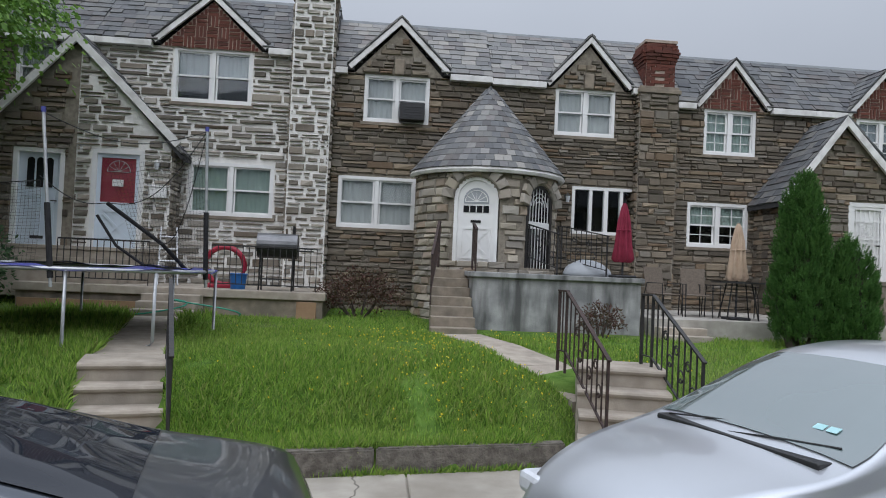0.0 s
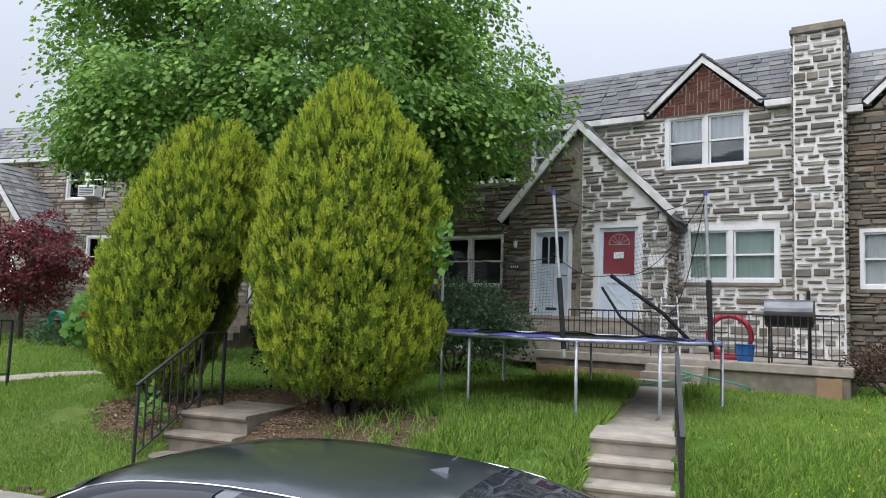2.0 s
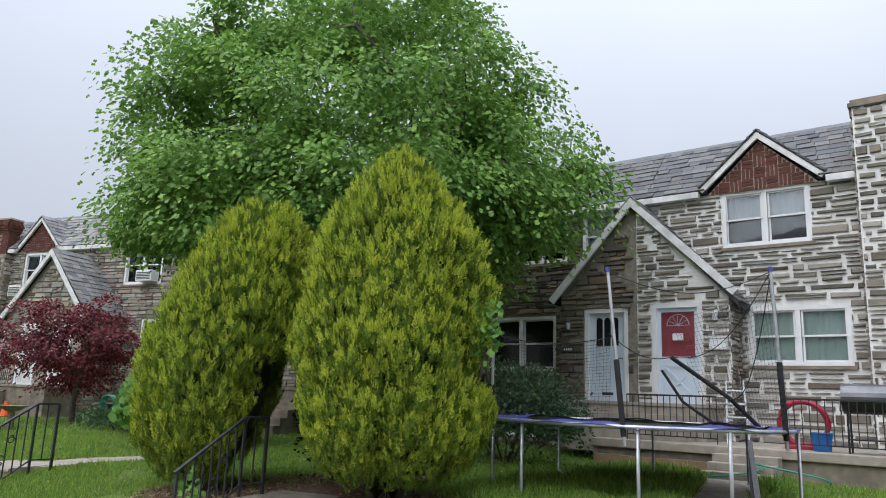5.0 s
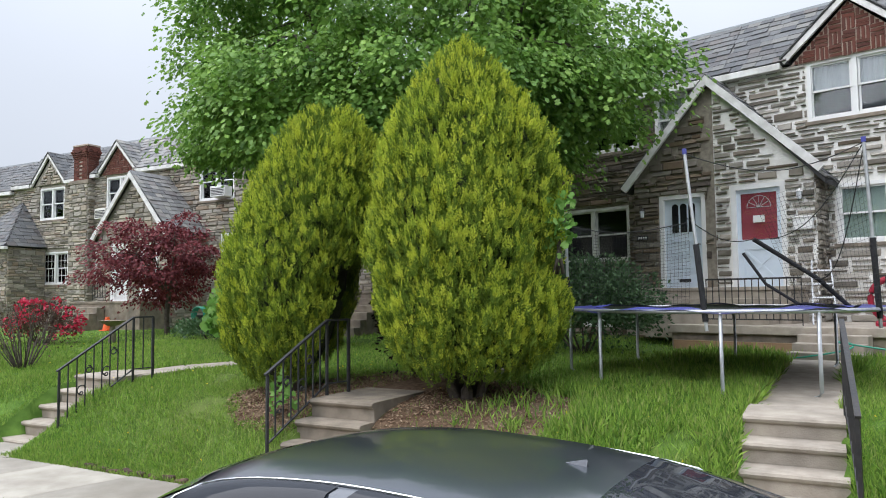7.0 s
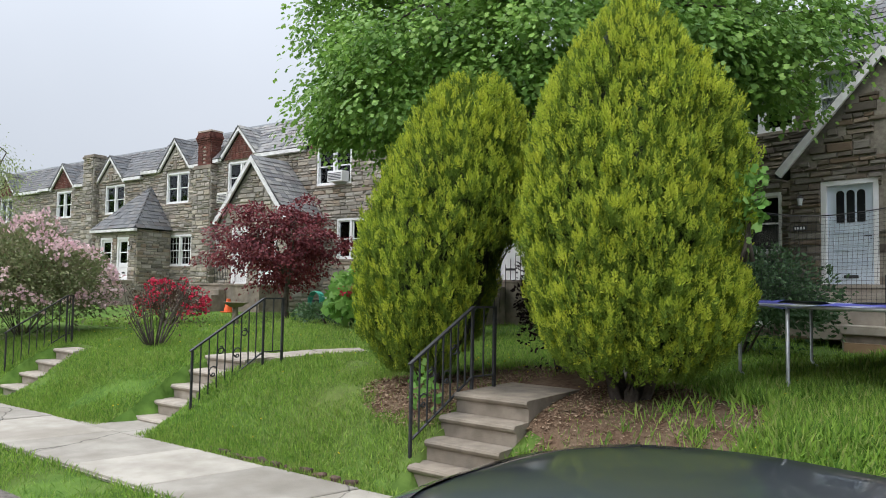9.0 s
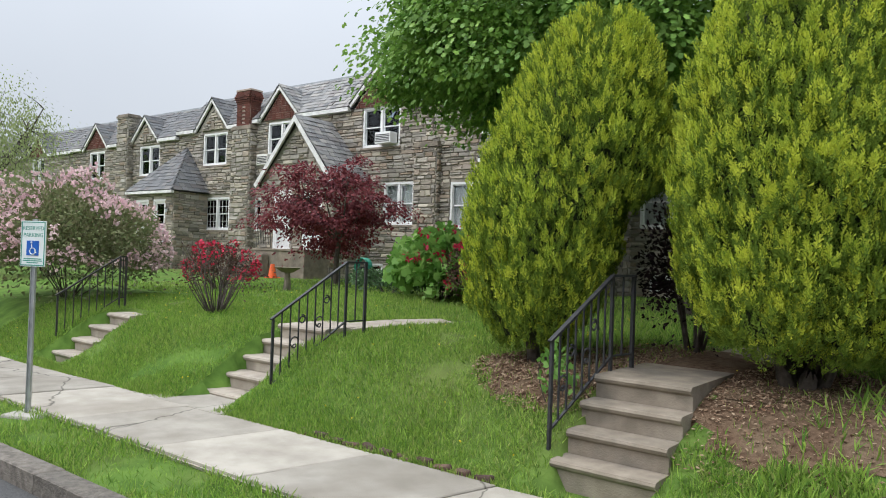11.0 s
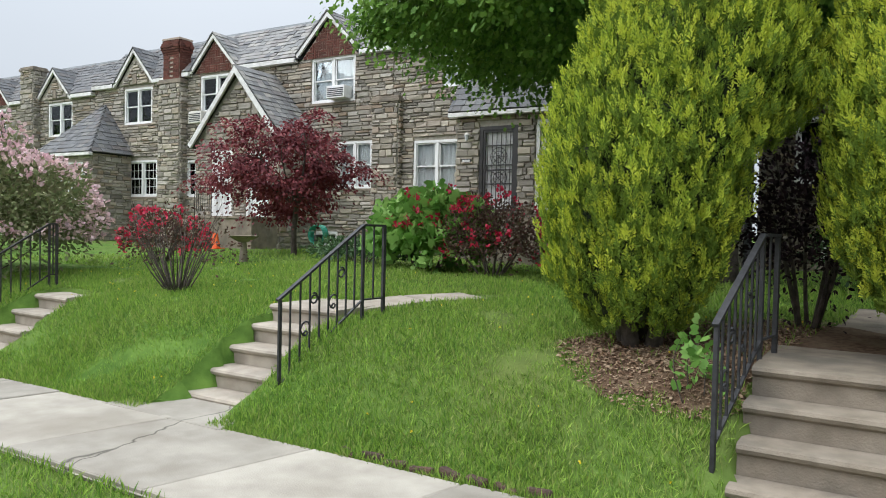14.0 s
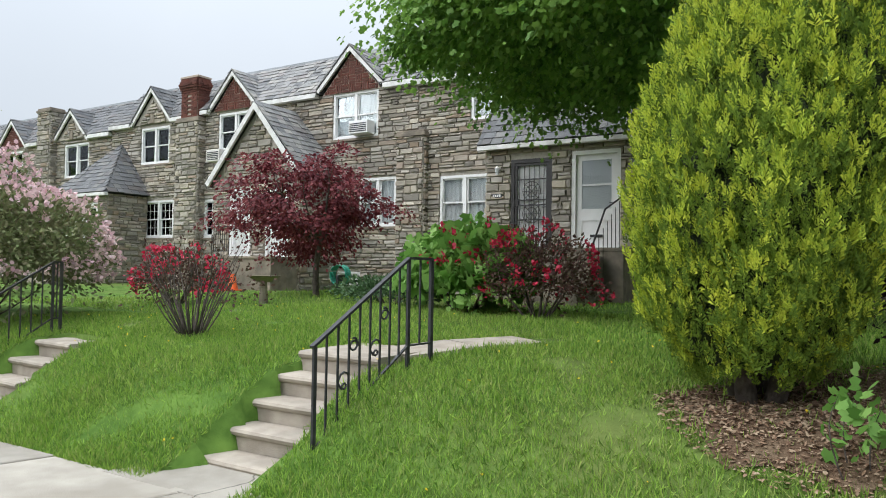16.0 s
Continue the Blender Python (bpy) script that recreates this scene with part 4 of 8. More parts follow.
# unseen plain row across the street, added behind the camera to darken reflections
ACROSS = pose(0, -15.5, 0, 0, 0, 180)
opp = thing("row_house", ACROSS, "unseen plain brown row added across the street for reflections", "house", "row of stone houses")
opp_holes = [(x_, x_ + 1.5, z_, z_ + 1.2) for x_ in range(-38, 38, 4) for z_ in (2.6, 5.1)]
part("wall", wall_cells(bmesh.new(), -40, 40, -0.1, 6.6, 0.02, 0.3, opp_holes), M_MORTAR, opp)
for hx0, hx1, hz0, hz1 in opp_holes:
    part("window", boxes((hx0, hx1, 0.1, 0.15, hz0, hz1)), M_BLACKGLASS, opp)
bm = bmesh.new()
prism(bm, [(-40.1, 6.6), (40.1, 6.6), (40.1, 6.7), (-40.1, 6.7)], -0.2, 8)
vs_ = [bm.verts.new(p) for p in ((-40.1, -0.2, 6.7), (40.1, -0.2, 6.7), (40.1, 1.3, 8.1), (-40.1, 1.3, 8.1), (40.1, 8, 8.1), (-40.1, 8, 8.1))]
bm.faces.new(vs_[:4])
bm.faces.new((vs_[3], vs_[2], vs_[4], vs_[5]))
part("roof", bm, M_SLATE_FAR, opp)

rc = random.Random(77)
chimney(house_a, -2.2, -1.34, -0.28, 0.5, 0.8, 7.86, "stone", rc, M_GREY, M_MORTAR_PALE)
chimney(house_c, 5.58, 6.46, -0.22, 0.4, 0.8, 6.2, "stone", rc, M_TAN, M_MORTAR)
chimney(house_c, 5.7, 6.36, -0.18, 0.4, 6.36, 7.36, "brick", rc, M_TAN, M_MORTAR)
chimney(house_s, -17.25, -16.2, -0.3, 0.4, 0.8, 6.4, "stone", rc, M_BUFF, M_MORTAR_BUFF)
chimney(house_s, -17.1, -16.32, -0.24, 0.22, 6.56, 7.86, "brick", rc, M_BUFF, M_MORTAR_BUFF)
chimney(house_u, -25.6, -24.75, -0.3, 0.25, 0.8, 7.6, "stone", rc, M_BUFF, M_MORTAR_BUFF)
chimney(house_r, -8.35, -7.5, -0.2, 0.3, 0.8, 5.2, "stone", rc, M_BUFF, M_MORTAR_BUFF)


def join_pieces(parent, name, new_name, material):
    """Far-off pieces become one joined part."""
    todo = [o for o in parent.children if o.name.split(".")[0] == name]
    vs, fs = [], []
    for o in todo:
        k = len(vs)
        m = o.matrix_basis
        vs += [m @ v.co for v in o.data.vertices]
        fs += [[k + i for i in p.vertices] for p in o.data.polygons]
        bpy.data.objects.remove(o)
    if fs:
        me_ = bpy.data.meshes.new(new_name)
        me_.from_pydata([tuple(v) for v in vs], [], fs)
        me_.materials.append(material)
        ob = new(new_name, me_)
        ob.parent = parent
        ob["kind"] = "stuff"


for h_ in (house_e, house_u, house_v, house_w, house_t, house_d, house_q):
    join_pieces(h_, "brick", "brickwork", M_BRICK_FAR)
    for c_ in list(h_.children):
        if c_.name.split(".")[0] in ("roof", "dormer_roof"):
            join_pieces(c_, "shingle", "slate_facing", M_SLATE_FAR)
join_pieces(house_s, "brick", "brickwork", M_BRICK_FAR)
join_pieces(house_c, "brick", "brickwork", M_BRICK_FAR)

# ---- plants ----
# Broad noise paints lit and shaded clumps; single leaves also vary in tone.
M_LEAF = mat("maple_leaf", (0.05, 0.14, 0.028), (0.28, 0.47, 0.085), 1.6, 0.5, bump=0.0, vary=0.45, island=True, obj_col=[(0.06, 0.15, 0.032), (0.23, 0.41, 0.08), (0.40, 0.58, 0.13), (0.12, 0.26, 0.052), (0.30, 0.49, 0.095)], trans=0.36, spec=0.3)
M_REDLEAF = mat("red_maple_leaf", (0.09, 0.012, 0.018), (0.2, 0.03, 0.035), 2, 0.6, bump=0.0, vary=0.8, island=True, obj_col=[(0.08, 0.018, 0.026), (0.17, 0.035, 0.045), (0.30, 0.08, 0.08), (0.12, 0.025, 0.034)], trans=0.3, spec=0.3)
M_BUSHLEAF = mat("bright_bush_leaf", (0.12, 0.27, 0.05), (0.24, 0.42, 0.10), 2, 0.6, bump=0.0, vary=0.8, island=True, obj_col=[(0.08, 0.2, 0.035), (0.2, 0.4, 0.08), (0.32, 0.5, 0.14), (0.14, 0.3, 0.06)], trans=0.35, spec=0.3)
M_DARKLEAF = mat("dark_shrub_leaf", (0.03, 0.07, 0.025), (0.07, 0.14, 0.05), 2, 0.6, bump=0.0, vary=0.8, island=True, obj_col=[(0.025, 0.06, 0.022), (0.08, 0.15, 0.06), (0.05, 0.1, 0.04), (0.12, 0.2, 0.08)], trans=0.2, spec=0.3)
M_BROWNLEAF = mat("bronze_shrub_leaf", (0.07, 0.035, 0.03), (0.12, 0.07, 0.05), 2, 0.7, bump=0.0, vary=0.8, island=True, obj_col=[(0.05, 0.025, 0.022), (0.12, 0.06, 0.045), (0.09, 0.08, 0.04), (0.07, 0.03, 0.03)], trans=0.2, spec=0.3)
# Blackish purple for the leaf mass that stands in for shade.
M_GAPSHADE = mat("purple_gap_shade", (0.02, 0.012, 0.016), (0.04, 0.022, 0.028), 2, 0.8, bump=0.0, vary=0.5, island=True, spec=0.2)
M_OLIVELEAF = mat("olive_shrub_leaf", (0.10, 0.13, 0.05), (0.2, 0.22, 0.1), 2, 0.7, bump=0.0, vary=0.8, island=True, obj_col=[(0.11, 0.15, 0.055), (0.28, 0.31, 0.14), (0.21, 0.18, 0.11), (0.17, 0.24, 0.085)], trans=0.3, spec=0.3)
M_WILLOW = mat("willow_leaf", (0.20, 0.26, 0.10), (0.34, 0.40, 0.17), 2, 0.7, bump=0.0, vary=0.6, island=True, obj_col=[(0.18, 0.24, 0.09), (0.36, 0.42, 0.18), (0.28, 0.30, 0.15)], trans=0.3, spec=0.2)
M_GOLD = mat("golden_spray", (0.26, 0.36, 0.035), (0.62, 0.64, 0.055), 6.0, 0.7, bump=0.0, vary=0.45, island=True, obj_col=[(0.18, 0.30, 0.04), (0.46, 0.57, 0.06), (0.80, 0.82, 0.10), (0.30, 0.42, 0.045), (0.64, 0.69, 0.075)], big=(0.20, 0.38, 0.04), bigscale=1.3, bigamt=0.4, trans=0.2, spec=0.2)
# Greener inner growth, darkened further to carry the shade between clumps.
M_GREENSHADE = mat("green_shade_spray", (0.08, 0.14, 0.02), (0.17, 0.25, 0.03), 2.0, 0.75, bump=0.0, vary=0.6, island=True, obj_col=[(0.08, 0.15, 0.022), (0.18, 0.27, 0.032), (0.26, 0.35, 0.042), (0.12, 0.20, 0.026)], trans=0.15, spec=0.2)
# Near-black: shade deep inside the foliage is put into this colour.
M_SHADECORE = mat("inner_foliage_shade", (0.012, 0.02, 0.006), (0.03, 0.045, 0.012), 8, 0.95, bump=0.5)
M_CYP = mat("cypress_spray", (0.03, 0.09, 0.02), (0.07, 0.16, 0.035), 2.0, 0.75, bump=0.0, vary=0.7, island=True, obj_col=[(0.02, 0.07, 0.015), (0.06, 0.14, 0.03), (0.09, 0.19, 0.04), (0.04, 0.10, 0.02)], trans=0.2, spec=0.2)
M_BARK = mat("bark", (0.05, 0.04, 0.032), (0.11, 0.09, 0.075), 14, 0.95, bump=0.9, bscale=18)
M_ROSE = mat("red_blossom", (0.42, 0.012, 0.04), (0.62, 0.03, 0.09), 6, 0.6, bump=0.0, vary=0.25, island=True, trans=0.3)
M_PINK = mat("pale_pink_blossom", (0.66, 0.42, 0.48), (0.80, 0.62, 0.60), 6, 0.6, bump=0.0, vary=0.25, island=True, trans=0.3)
M_YELLOW = mat("dandelion_yellow", (0.75, 0.55, 0.02), (0.85, 0.68, 0.04), 6, 0.7, bump=0.0)
M_GRASS = mat("grass_blade", (0.07, 0.16, 0.02), (0.15, 0.28, 0.04), 0.8, 0.7, bump=0.0, vary=0.75, island=True, obj_col=[(0.06, 0.15, 0.024), (0.22, 0.38, 0.05), (0.38, 0.54, 0.09), (0.10, 0.21, 0.032), (0.44, 0.47, 0.15)], big=(0.33, 0.36, 0.12), bigscale=0.6, bigamt=0.5, trans=0.3, spec=0.2)
M_WEED = mat("ivy_leaf", (0.06, 0.15, 0.03), (0.13, 0.26, 0.06), 3, 0.6, bump=0.0, vary=0.3, island=True, trans=0.25)

LEAF_MAPLE = np.array([(0, 0, 0), (0.46, 0.16, 0.03), (0.24, 0.42, 0.05), (0.42, 0.74, 0.0), (0, 1.0, -0.06), (-0.42, 0.74, 0.0), (-0.24, 0.42, 0.05), (-0.46, 0.16, 0.03)])
LEAF_OVAL = np.array([(0, 0, 0), (0.22, 0.3, 0.04), (0.2, 0.65, 0.03), (0, 1.0, -0.05), (-0.2, 0.65, 0.03), (-0.22, 0.3, 0.04)])
TWIG = np.array([(0, 0, 0), (0.2, 0.85, 0.03), (-0.2, 1.0, 0.02)])
PETAL = np.array([(0, 0, 0), (0.35, 0.2, 0.1), (0.42, 0.6, 0.15), (0, 0.9, 0.05), (-0.42, 0.6, 0.15), (-0.35, 0.2, 0.1)])


def scatter(name, pos, way, size, template, material, parent, rng, roll=True, stuff=True, label="", ref=None):
    """One joined mesh of many leaves: pos and way are N x 3, size N."""
    n, k = len(pos), len(template)
    way = way / np.maximum(np.linalg.norm(way, axis=1, keepdims=True), 1e-6)
    if ref is None:
        ref = rng.normal(size=(n, 3)) if roll else np.tile([[0.0, 0.0, 1.0]], (n, 1)) + 0.35 * rng.normal(size=(n, 3))
    side = np.cross(way, ref)
    side /= np.maximum(np.linalg.norm(side, axis=1, keepdims=True), 1e-6)
    nor = np.cross(side, way)
    v = pos[:, None, :] + size[:, None, None] * (template[None, :, 0:1] * side[:, None, :] + template[None, :, 1:2] * way[:, None, :] + template[None, :, 2:3] * nor[:, None, :])
    me_ = bpy.data.meshes.new(name)
    me_.vertices.add(n * k)
    me_.vertices.foreach_set("co", v.astype(np.float32).ravel())
    me_.loops.add(n * k)
    me_.loops.foreach_set("vertex_index", np.arange(n * k, dtype=np.int32))
    me_.polygons.add(n)
    me_.polygons.foreach_set("loop_start", np.arange(0, n * k, k, dtype=np.int32))
    me_.polygons.foreach_set("loop_total", np.full(n, k, dtype=np.int32))
    me_.update(calc_edges=True)
    me_.validate()
    me_.materials.append(material)
    ob = new(name, me_)
    if parent is not None:
        ob.parent = parent
    if stuff:
        ob["kind"] = "stuff"
    if label:
        ob["label"] = label
    return ob


def limb(bm, p, q, r0, r1, rng, bend=0.15, n=6):
    p, q = Vector(p), Vector(q)
    L_ = (q - p).length
    mid = Vector([rng.normal() for _ in range(3)]) * bend * L_
    pts = [p.lerp(q, i / n) + mid * math.sin(math.pi * i / n) * 0.5 for i in range(n + 1)]
    tube(bm, pts, r0, 7, True, r1)
    return pts


def broad_tree(name, label, at, trunk_h, centre, radii, clusters, per, leaf, material, seed, trunk_r=0.16, spread=0.62, template=LEAF_MAPLE, droop=-0.35, inner=0.25, cat="tree", flat=0.62, rough_=0.28, low=1.0):
    rng = np.random.default_rng(seed)
    t = thing(name, pose(*at), label, cat)
    at = Vector(at)
    bm = bmesh.new()
    fork = Vector((0.1, 0.0, trunk_h))
    limb(bm, (0, 0, -0.1), fork, trunk_r * 1.15, trunk_r * 0.8, rng, 0.04)
    c = np.array(centre) - np.array(at)
    r = np.array(radii)
    u = rng.normal(size=(clusters, 3))
    u /= np.linalg.norm(u, axis=1, keepdims=True)
    if flat > 0.5:
        # the lower half of a broad crown keeps its width
        wide = np.minimum(np.maximum(np.hypot(u[:, 0], u[:, 1]), 0.05) ** -0.27, 1.3)[:, None]
        u = np.where(u[:, 2:3] < 0, u * np.concatenate([wide, wide, np.full_like(wide, low)], 1), u)
    rad = rng.uniform(inner, 1.0, size=(clusters, 1)) ** 0.45
    bump_ = np.array([rough_ * 0.25 + 0.79 + rough_ * noise.noise(Vector(a) * 1.7 + Vector((seed, 0, 0))) for a in u])[:, None]
    cen = c + u * rad * r * bump_
    mains = []
    for i in range(9):
        a = 2 * math.pi * i / 9 + rng.uniform(-0.2, 0.2)
        tip = Vector(c + np.array([math.cos(a) * 0.55, math.sin(a) * 0.55, rng.uniform(-0.3, 0.6)]) * r)
        mains.append(limb(bm, fork.lerp(Vector((0, 0, trunk_h * 0.8)), rng.uniform(0, 0.8)), tip, trunk_r * 0.5, trunk_r * 0.12, rng, 0.12, 8))
    nodes = [p for m_ in mains for p in m_[3:]]
    for q in cen[:: max(1, clusters // 90)]:
        q = Vector(q)
        near = min(nodes, key=lambda p: (p - q).length)
        limb(bm, near, q, trunk_r * 0.13, trunk_r * 0.03, rng, 0.1, 4)
    part("trunk", bm, M_BARK, t, smooth=True)
    n = clusters * per
    idx = np.repeat(np.arange(clusters), per)
    big = rng.uniform(0.65, 1.3, (clusters, 1))[idx]
    off = np.clip(rng.normal(size=(n, 3)), -1.7, 1.7) * big * np.array([spread, spread, spread * flat]) * 0.6
    # every spray of leaves is a dome: its rim hangs lower than its middle
    off[:, 2] -= 0.45 * (off[:, 0] ** 2 + off[:, 1] ** 2) / spread
    pos = cen[idx] + off
    out = (pos - c) / r
    way = off * 1.1 + out * 0.3 + np.array([0, 0, droop]) + rng.normal(size=(n, 3)) * 0.3
    face = np.array([0, 0, 0.8]) + off / spread * 0.5 + out * 0.45 + rng.normal(size=(n, 3)) * 0.4
    scatter("crown", pos, way, leaf * rng.uniform(0.6, 1.25, n), template, material, t, rng, ref=face)
    return t


def evergreen(name, label, at, height, radius, count, material, inner, seed, profile, spray=0.1, stems=4, lobes=0.2, lift=0.14, dent=None, lean=(0.0, 0.0), tips=None):
    """A dense evergreen: short stems, near-black hull for inner shade and clumps of flat upright sprays."""
    rng = np.random.default_rng(seed)
    t = thing(name, pose(*at), label, "shrub")
    hs_, rs_ = [p[0] for p in profile], [p[1] for p in profile]
    for i in range(stems):
        a = 2 * math.pi * i / stems
        bm = bmesh.new()
        limb(bm, (0.1 * math.cos(a), 0.1 * math.sin(a), -0.1), (0.4 * radius * math.cos(a), 0.4 * radius * math.sin(a), height * 0.3), 0.075, 0.04, rng, 0.1)
        part("trunk", bm, M_BARK, t, smooth=True)

    def hollow(h, a):
        # a shaded hole in the side: direction, half width, top
        w_ = (a - dent[0] + np.pi) % (2 * np.pi) - np.pi
        return np.exp(-(w_ / dent[1]) ** 2) * np.clip((dent[2] - h) / 0.1, 0, 1)

    def rad(h, a):
        b = np.interp(h, hs_, rs_) * radius
        w = np.array([noise.noise((math.cos(x_) * 1.6 + seed, math.sin(x_) * 1.6, y_ * height * 0.9)) + 0.6 * noise.noise((math.cos(x_) * 4.5 + seed, math.sin(x_) * 4.5, y_ * height * 3.0)) + 0.28 * noise.noise((math.cos(x_) * 10 + seed, math.sin(x_) * 10, y_ * height * 7.0)) for x_, y_ in zip(a, h)])
        return b * (1 + lobes * w) * (1 - (dent[3] * hollow(h, a) if dent else 0))
    # closed hull behind the sprays; its dark colour stands for the shade in gaps
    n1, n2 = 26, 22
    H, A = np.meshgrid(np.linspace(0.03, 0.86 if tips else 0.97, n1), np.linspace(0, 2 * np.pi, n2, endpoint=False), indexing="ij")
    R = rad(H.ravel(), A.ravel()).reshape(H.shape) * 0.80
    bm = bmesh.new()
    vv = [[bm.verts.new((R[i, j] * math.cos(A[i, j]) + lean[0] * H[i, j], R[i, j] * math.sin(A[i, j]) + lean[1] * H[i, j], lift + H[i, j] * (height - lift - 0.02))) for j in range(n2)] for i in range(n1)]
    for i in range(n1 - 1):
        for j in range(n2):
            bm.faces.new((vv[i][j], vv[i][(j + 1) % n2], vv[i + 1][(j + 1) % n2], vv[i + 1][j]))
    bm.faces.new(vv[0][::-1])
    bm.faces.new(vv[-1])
    part("inner_mass", bm, inner, t, "near-black hull for the inner twigs and the shade among them")
    def place(h, a, r):
        x_, y_ = r * np.cos(a) + lean[0] * h, r * np.sin(a) + lean[1] * h
        if tips:
            # the head parts into two blunt tips
            s_ = np.where(np.cos(a - tips[0]) > 0, 1.0, -1.0) * np.clip((h - 0.82) / 0.18, 0, 1) * tips[1]
            x_, y_ = x_ + s_ * math.cos(tips[0]), y_ + s_ * math.sin(tips[0])
        return np.stack([x_, y_, lift + 0.02 + h * (height - lift - 0.06)], 1)
    gold = material is M_GOLD
    for nm, clumps, fans, lo, hi in (("under_sprays", count // 3, 4, 0.80, 0.90), ("outer_sprays", count, 9, 0.87, 1.0)):
        h = rng.uniform(0, 1, clumps * 2)
        h = h[rng.uniform(0, 1, clumps * 2) < np.interp(h, hs_, rs_) + 0.06][:clumps]
        a = rng.uniform(0, 2 * np.pi, len(h))
        if dent:
            full = hollow(h, a) < 0.55
            h, a = h[full], a[full]
        r = rad(h, a) * rng.uniform(lo, hi, len(h))
        k = np.repeat(np.arange(len(h)), fans)
        n = len(k)
        wide = spray * rng.uniform(0.6, 1.2, len(h))[k]
        nor = np.stack([np.cos(a), np.sin(a), np.full(len(a), 0.3)], 1)[k]
        tan = np.cross(nor, [0, 0, 1.0])
        tan /= np.linalg.norm(tan, axis=1, keepdims=True)
        upw = np.cross(tan, nor)
        u, v = np.clip(rng.normal(size=(2, n)), -1.6, 1.6) * 0.6
        deep_ = u * u + v * v
        base = place(h, a, r)[k] + tan * (u * wide * 0.55)[:, None] + upw * (v * wide * 1.2)[:, None] + nor * ((0.7 - 1.2 * deep_) * wide)[:, None]
        way = nor * 0.4 + np.array([0, 0, 1.0]) + tan * (u * 0.5)[:, None] + rng.normal(size=(n, 3)) * 0.15
        way /= np.linalg.norm(way, axis=1, keepdims=True)
        side = np.cross(way, rng.normal(size=(n, 3)) * 0.7 + nor)
        side /= np.linalg.norm(side, axis=1, keepdims=True)
        # each flat spray is a stem with short wedge-shaped twigs on both sides
        tw = 13
        # rim and foot of a golden clump get the darker green, as painted shade
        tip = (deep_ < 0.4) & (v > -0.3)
        for part_, sel, m_ in ((nm, tip, material), (nm + "_flank", ~tip, M_GREENSHADE if gold else material)):
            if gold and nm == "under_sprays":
                m_ = M_GREENSHADE
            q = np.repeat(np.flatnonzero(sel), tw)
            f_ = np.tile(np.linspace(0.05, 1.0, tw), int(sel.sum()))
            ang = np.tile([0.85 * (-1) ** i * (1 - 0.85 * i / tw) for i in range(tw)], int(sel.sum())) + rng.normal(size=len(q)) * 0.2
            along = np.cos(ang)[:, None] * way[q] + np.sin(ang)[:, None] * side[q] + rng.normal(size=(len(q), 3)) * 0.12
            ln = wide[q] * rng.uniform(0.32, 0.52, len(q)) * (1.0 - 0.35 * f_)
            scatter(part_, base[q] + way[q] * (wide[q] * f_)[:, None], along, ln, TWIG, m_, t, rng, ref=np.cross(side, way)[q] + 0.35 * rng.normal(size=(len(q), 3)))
    return t


def shrub(name, label, at, radii, count, leaf, material, seed, template=LEAF_OVAL, flowers=None, stems=9, stem_r=0.022):
    rng = np.random.default_rng(seed)
    t = thing(name, pose(*at), label, "shrub")
    rx, ry, rz = radii
    bm = bmesh.new()
    for i in range(stems):
        a = 2 * math.pi * i / stems + rng.uniform(-0.3, 0.3)
        limb(bm, (0.06 * math.cos(a), 0.06 * math.sin(a), -0.08), (rx * 0.7 * math.cos(a), ry * 0.7 * math.sin(a), rz * rng.uniform(0.9, 1.6)), stem_r, stem_r * 0.27, rng, 0.12, 5)
    part("stem_cluster", bm, M_BARK, t, smooth=True)["kind"] = "stuff"

    def shell(n, lo, hi):
        u = rng.normal(size=(n, 3))
        u[:, 2] = np.abs(u[:, 2]) * 1.1 - 0.35
        u /= np.linalg.norm(u, axis=1, keepdims=True)
        w = np.array([1 + 0.3 * noise.noise(Vector(x_) * 2.2 + Vector((seed, 1, 2))) for x_ in u])
        r = rng.uniform(lo, hi, n) * w
        p = u * r[:, None] * np.array([rx, ry, rz]) + np.array([0, 0, rz * 0.72])
        p[:, 2] = np.maximum(p[:, 2], 0.03)
        return p, u
    p, u = shell(count, 0.45, 1.04)
    scatter("foliage", p, u * 0.8 + rng.normal(size=(count, 3)) * 0.6, leaf * rng.uniform(0.6, 1.2, count), template, material, t, rng)
    if flowers:
        m_, cnt, size, test = flowers
        p, u = shell(cnt * 3, 0.96, 1.08)
        keep = np.array([test(*x_) for x_ in p])
        p, u = p[keep][:cnt], u[keep][:cnt]
        q = np.repeat(p, 5, 0) + rng.normal(size=(len(p) * 5, 3)) * size * 0.35
        scatter("blossoms", q, np.repeat(u, 5, 0) + rng.normal(size=(len(p) * 5, 3)) * 0.7, size * rng.uniform(0.6, 1.1, len(q)), PETAL, m_, t, rng, label="clusters of blossoms")
    return t


def G(x, y, dz=0.0):
    return (x, y, ground_z(x, y) + dz)


broad_tree("maple_tree", "large leafy green maple tree in front of the stone houses", G(-9.9, 12.4), 2.6, (-11.0, 11.9, 6.1), (6.1, 5.1, 6.1), 540, 290, 0.095, M_LEAF, 5, 0.2, 0.54, inner=0.3, flat=0.55, rough_=0.13, low=0.35)
PROF = [(0, 0.45), (0.05, 0.74), (0.12, 0.88), (0.2, 0.94), (0.27, 0.9), (0.34, 0.93), (0.42, 0.95), (0.56, 0.88), (0.7, 0.74), (0.82, 0.53), (0.9, 0.36), (0.96, 0.18), (1, 0.03)]
evergreen("golden_arborvitae", "large egg-shaped golden-green arborvitae beside the steps", G(-6.0, 8.0), 4.06, 1.15, 4300, M_GOLD, M_SHADECORE, 1, PROF, 0.095, 6, 0.17, 0.26)
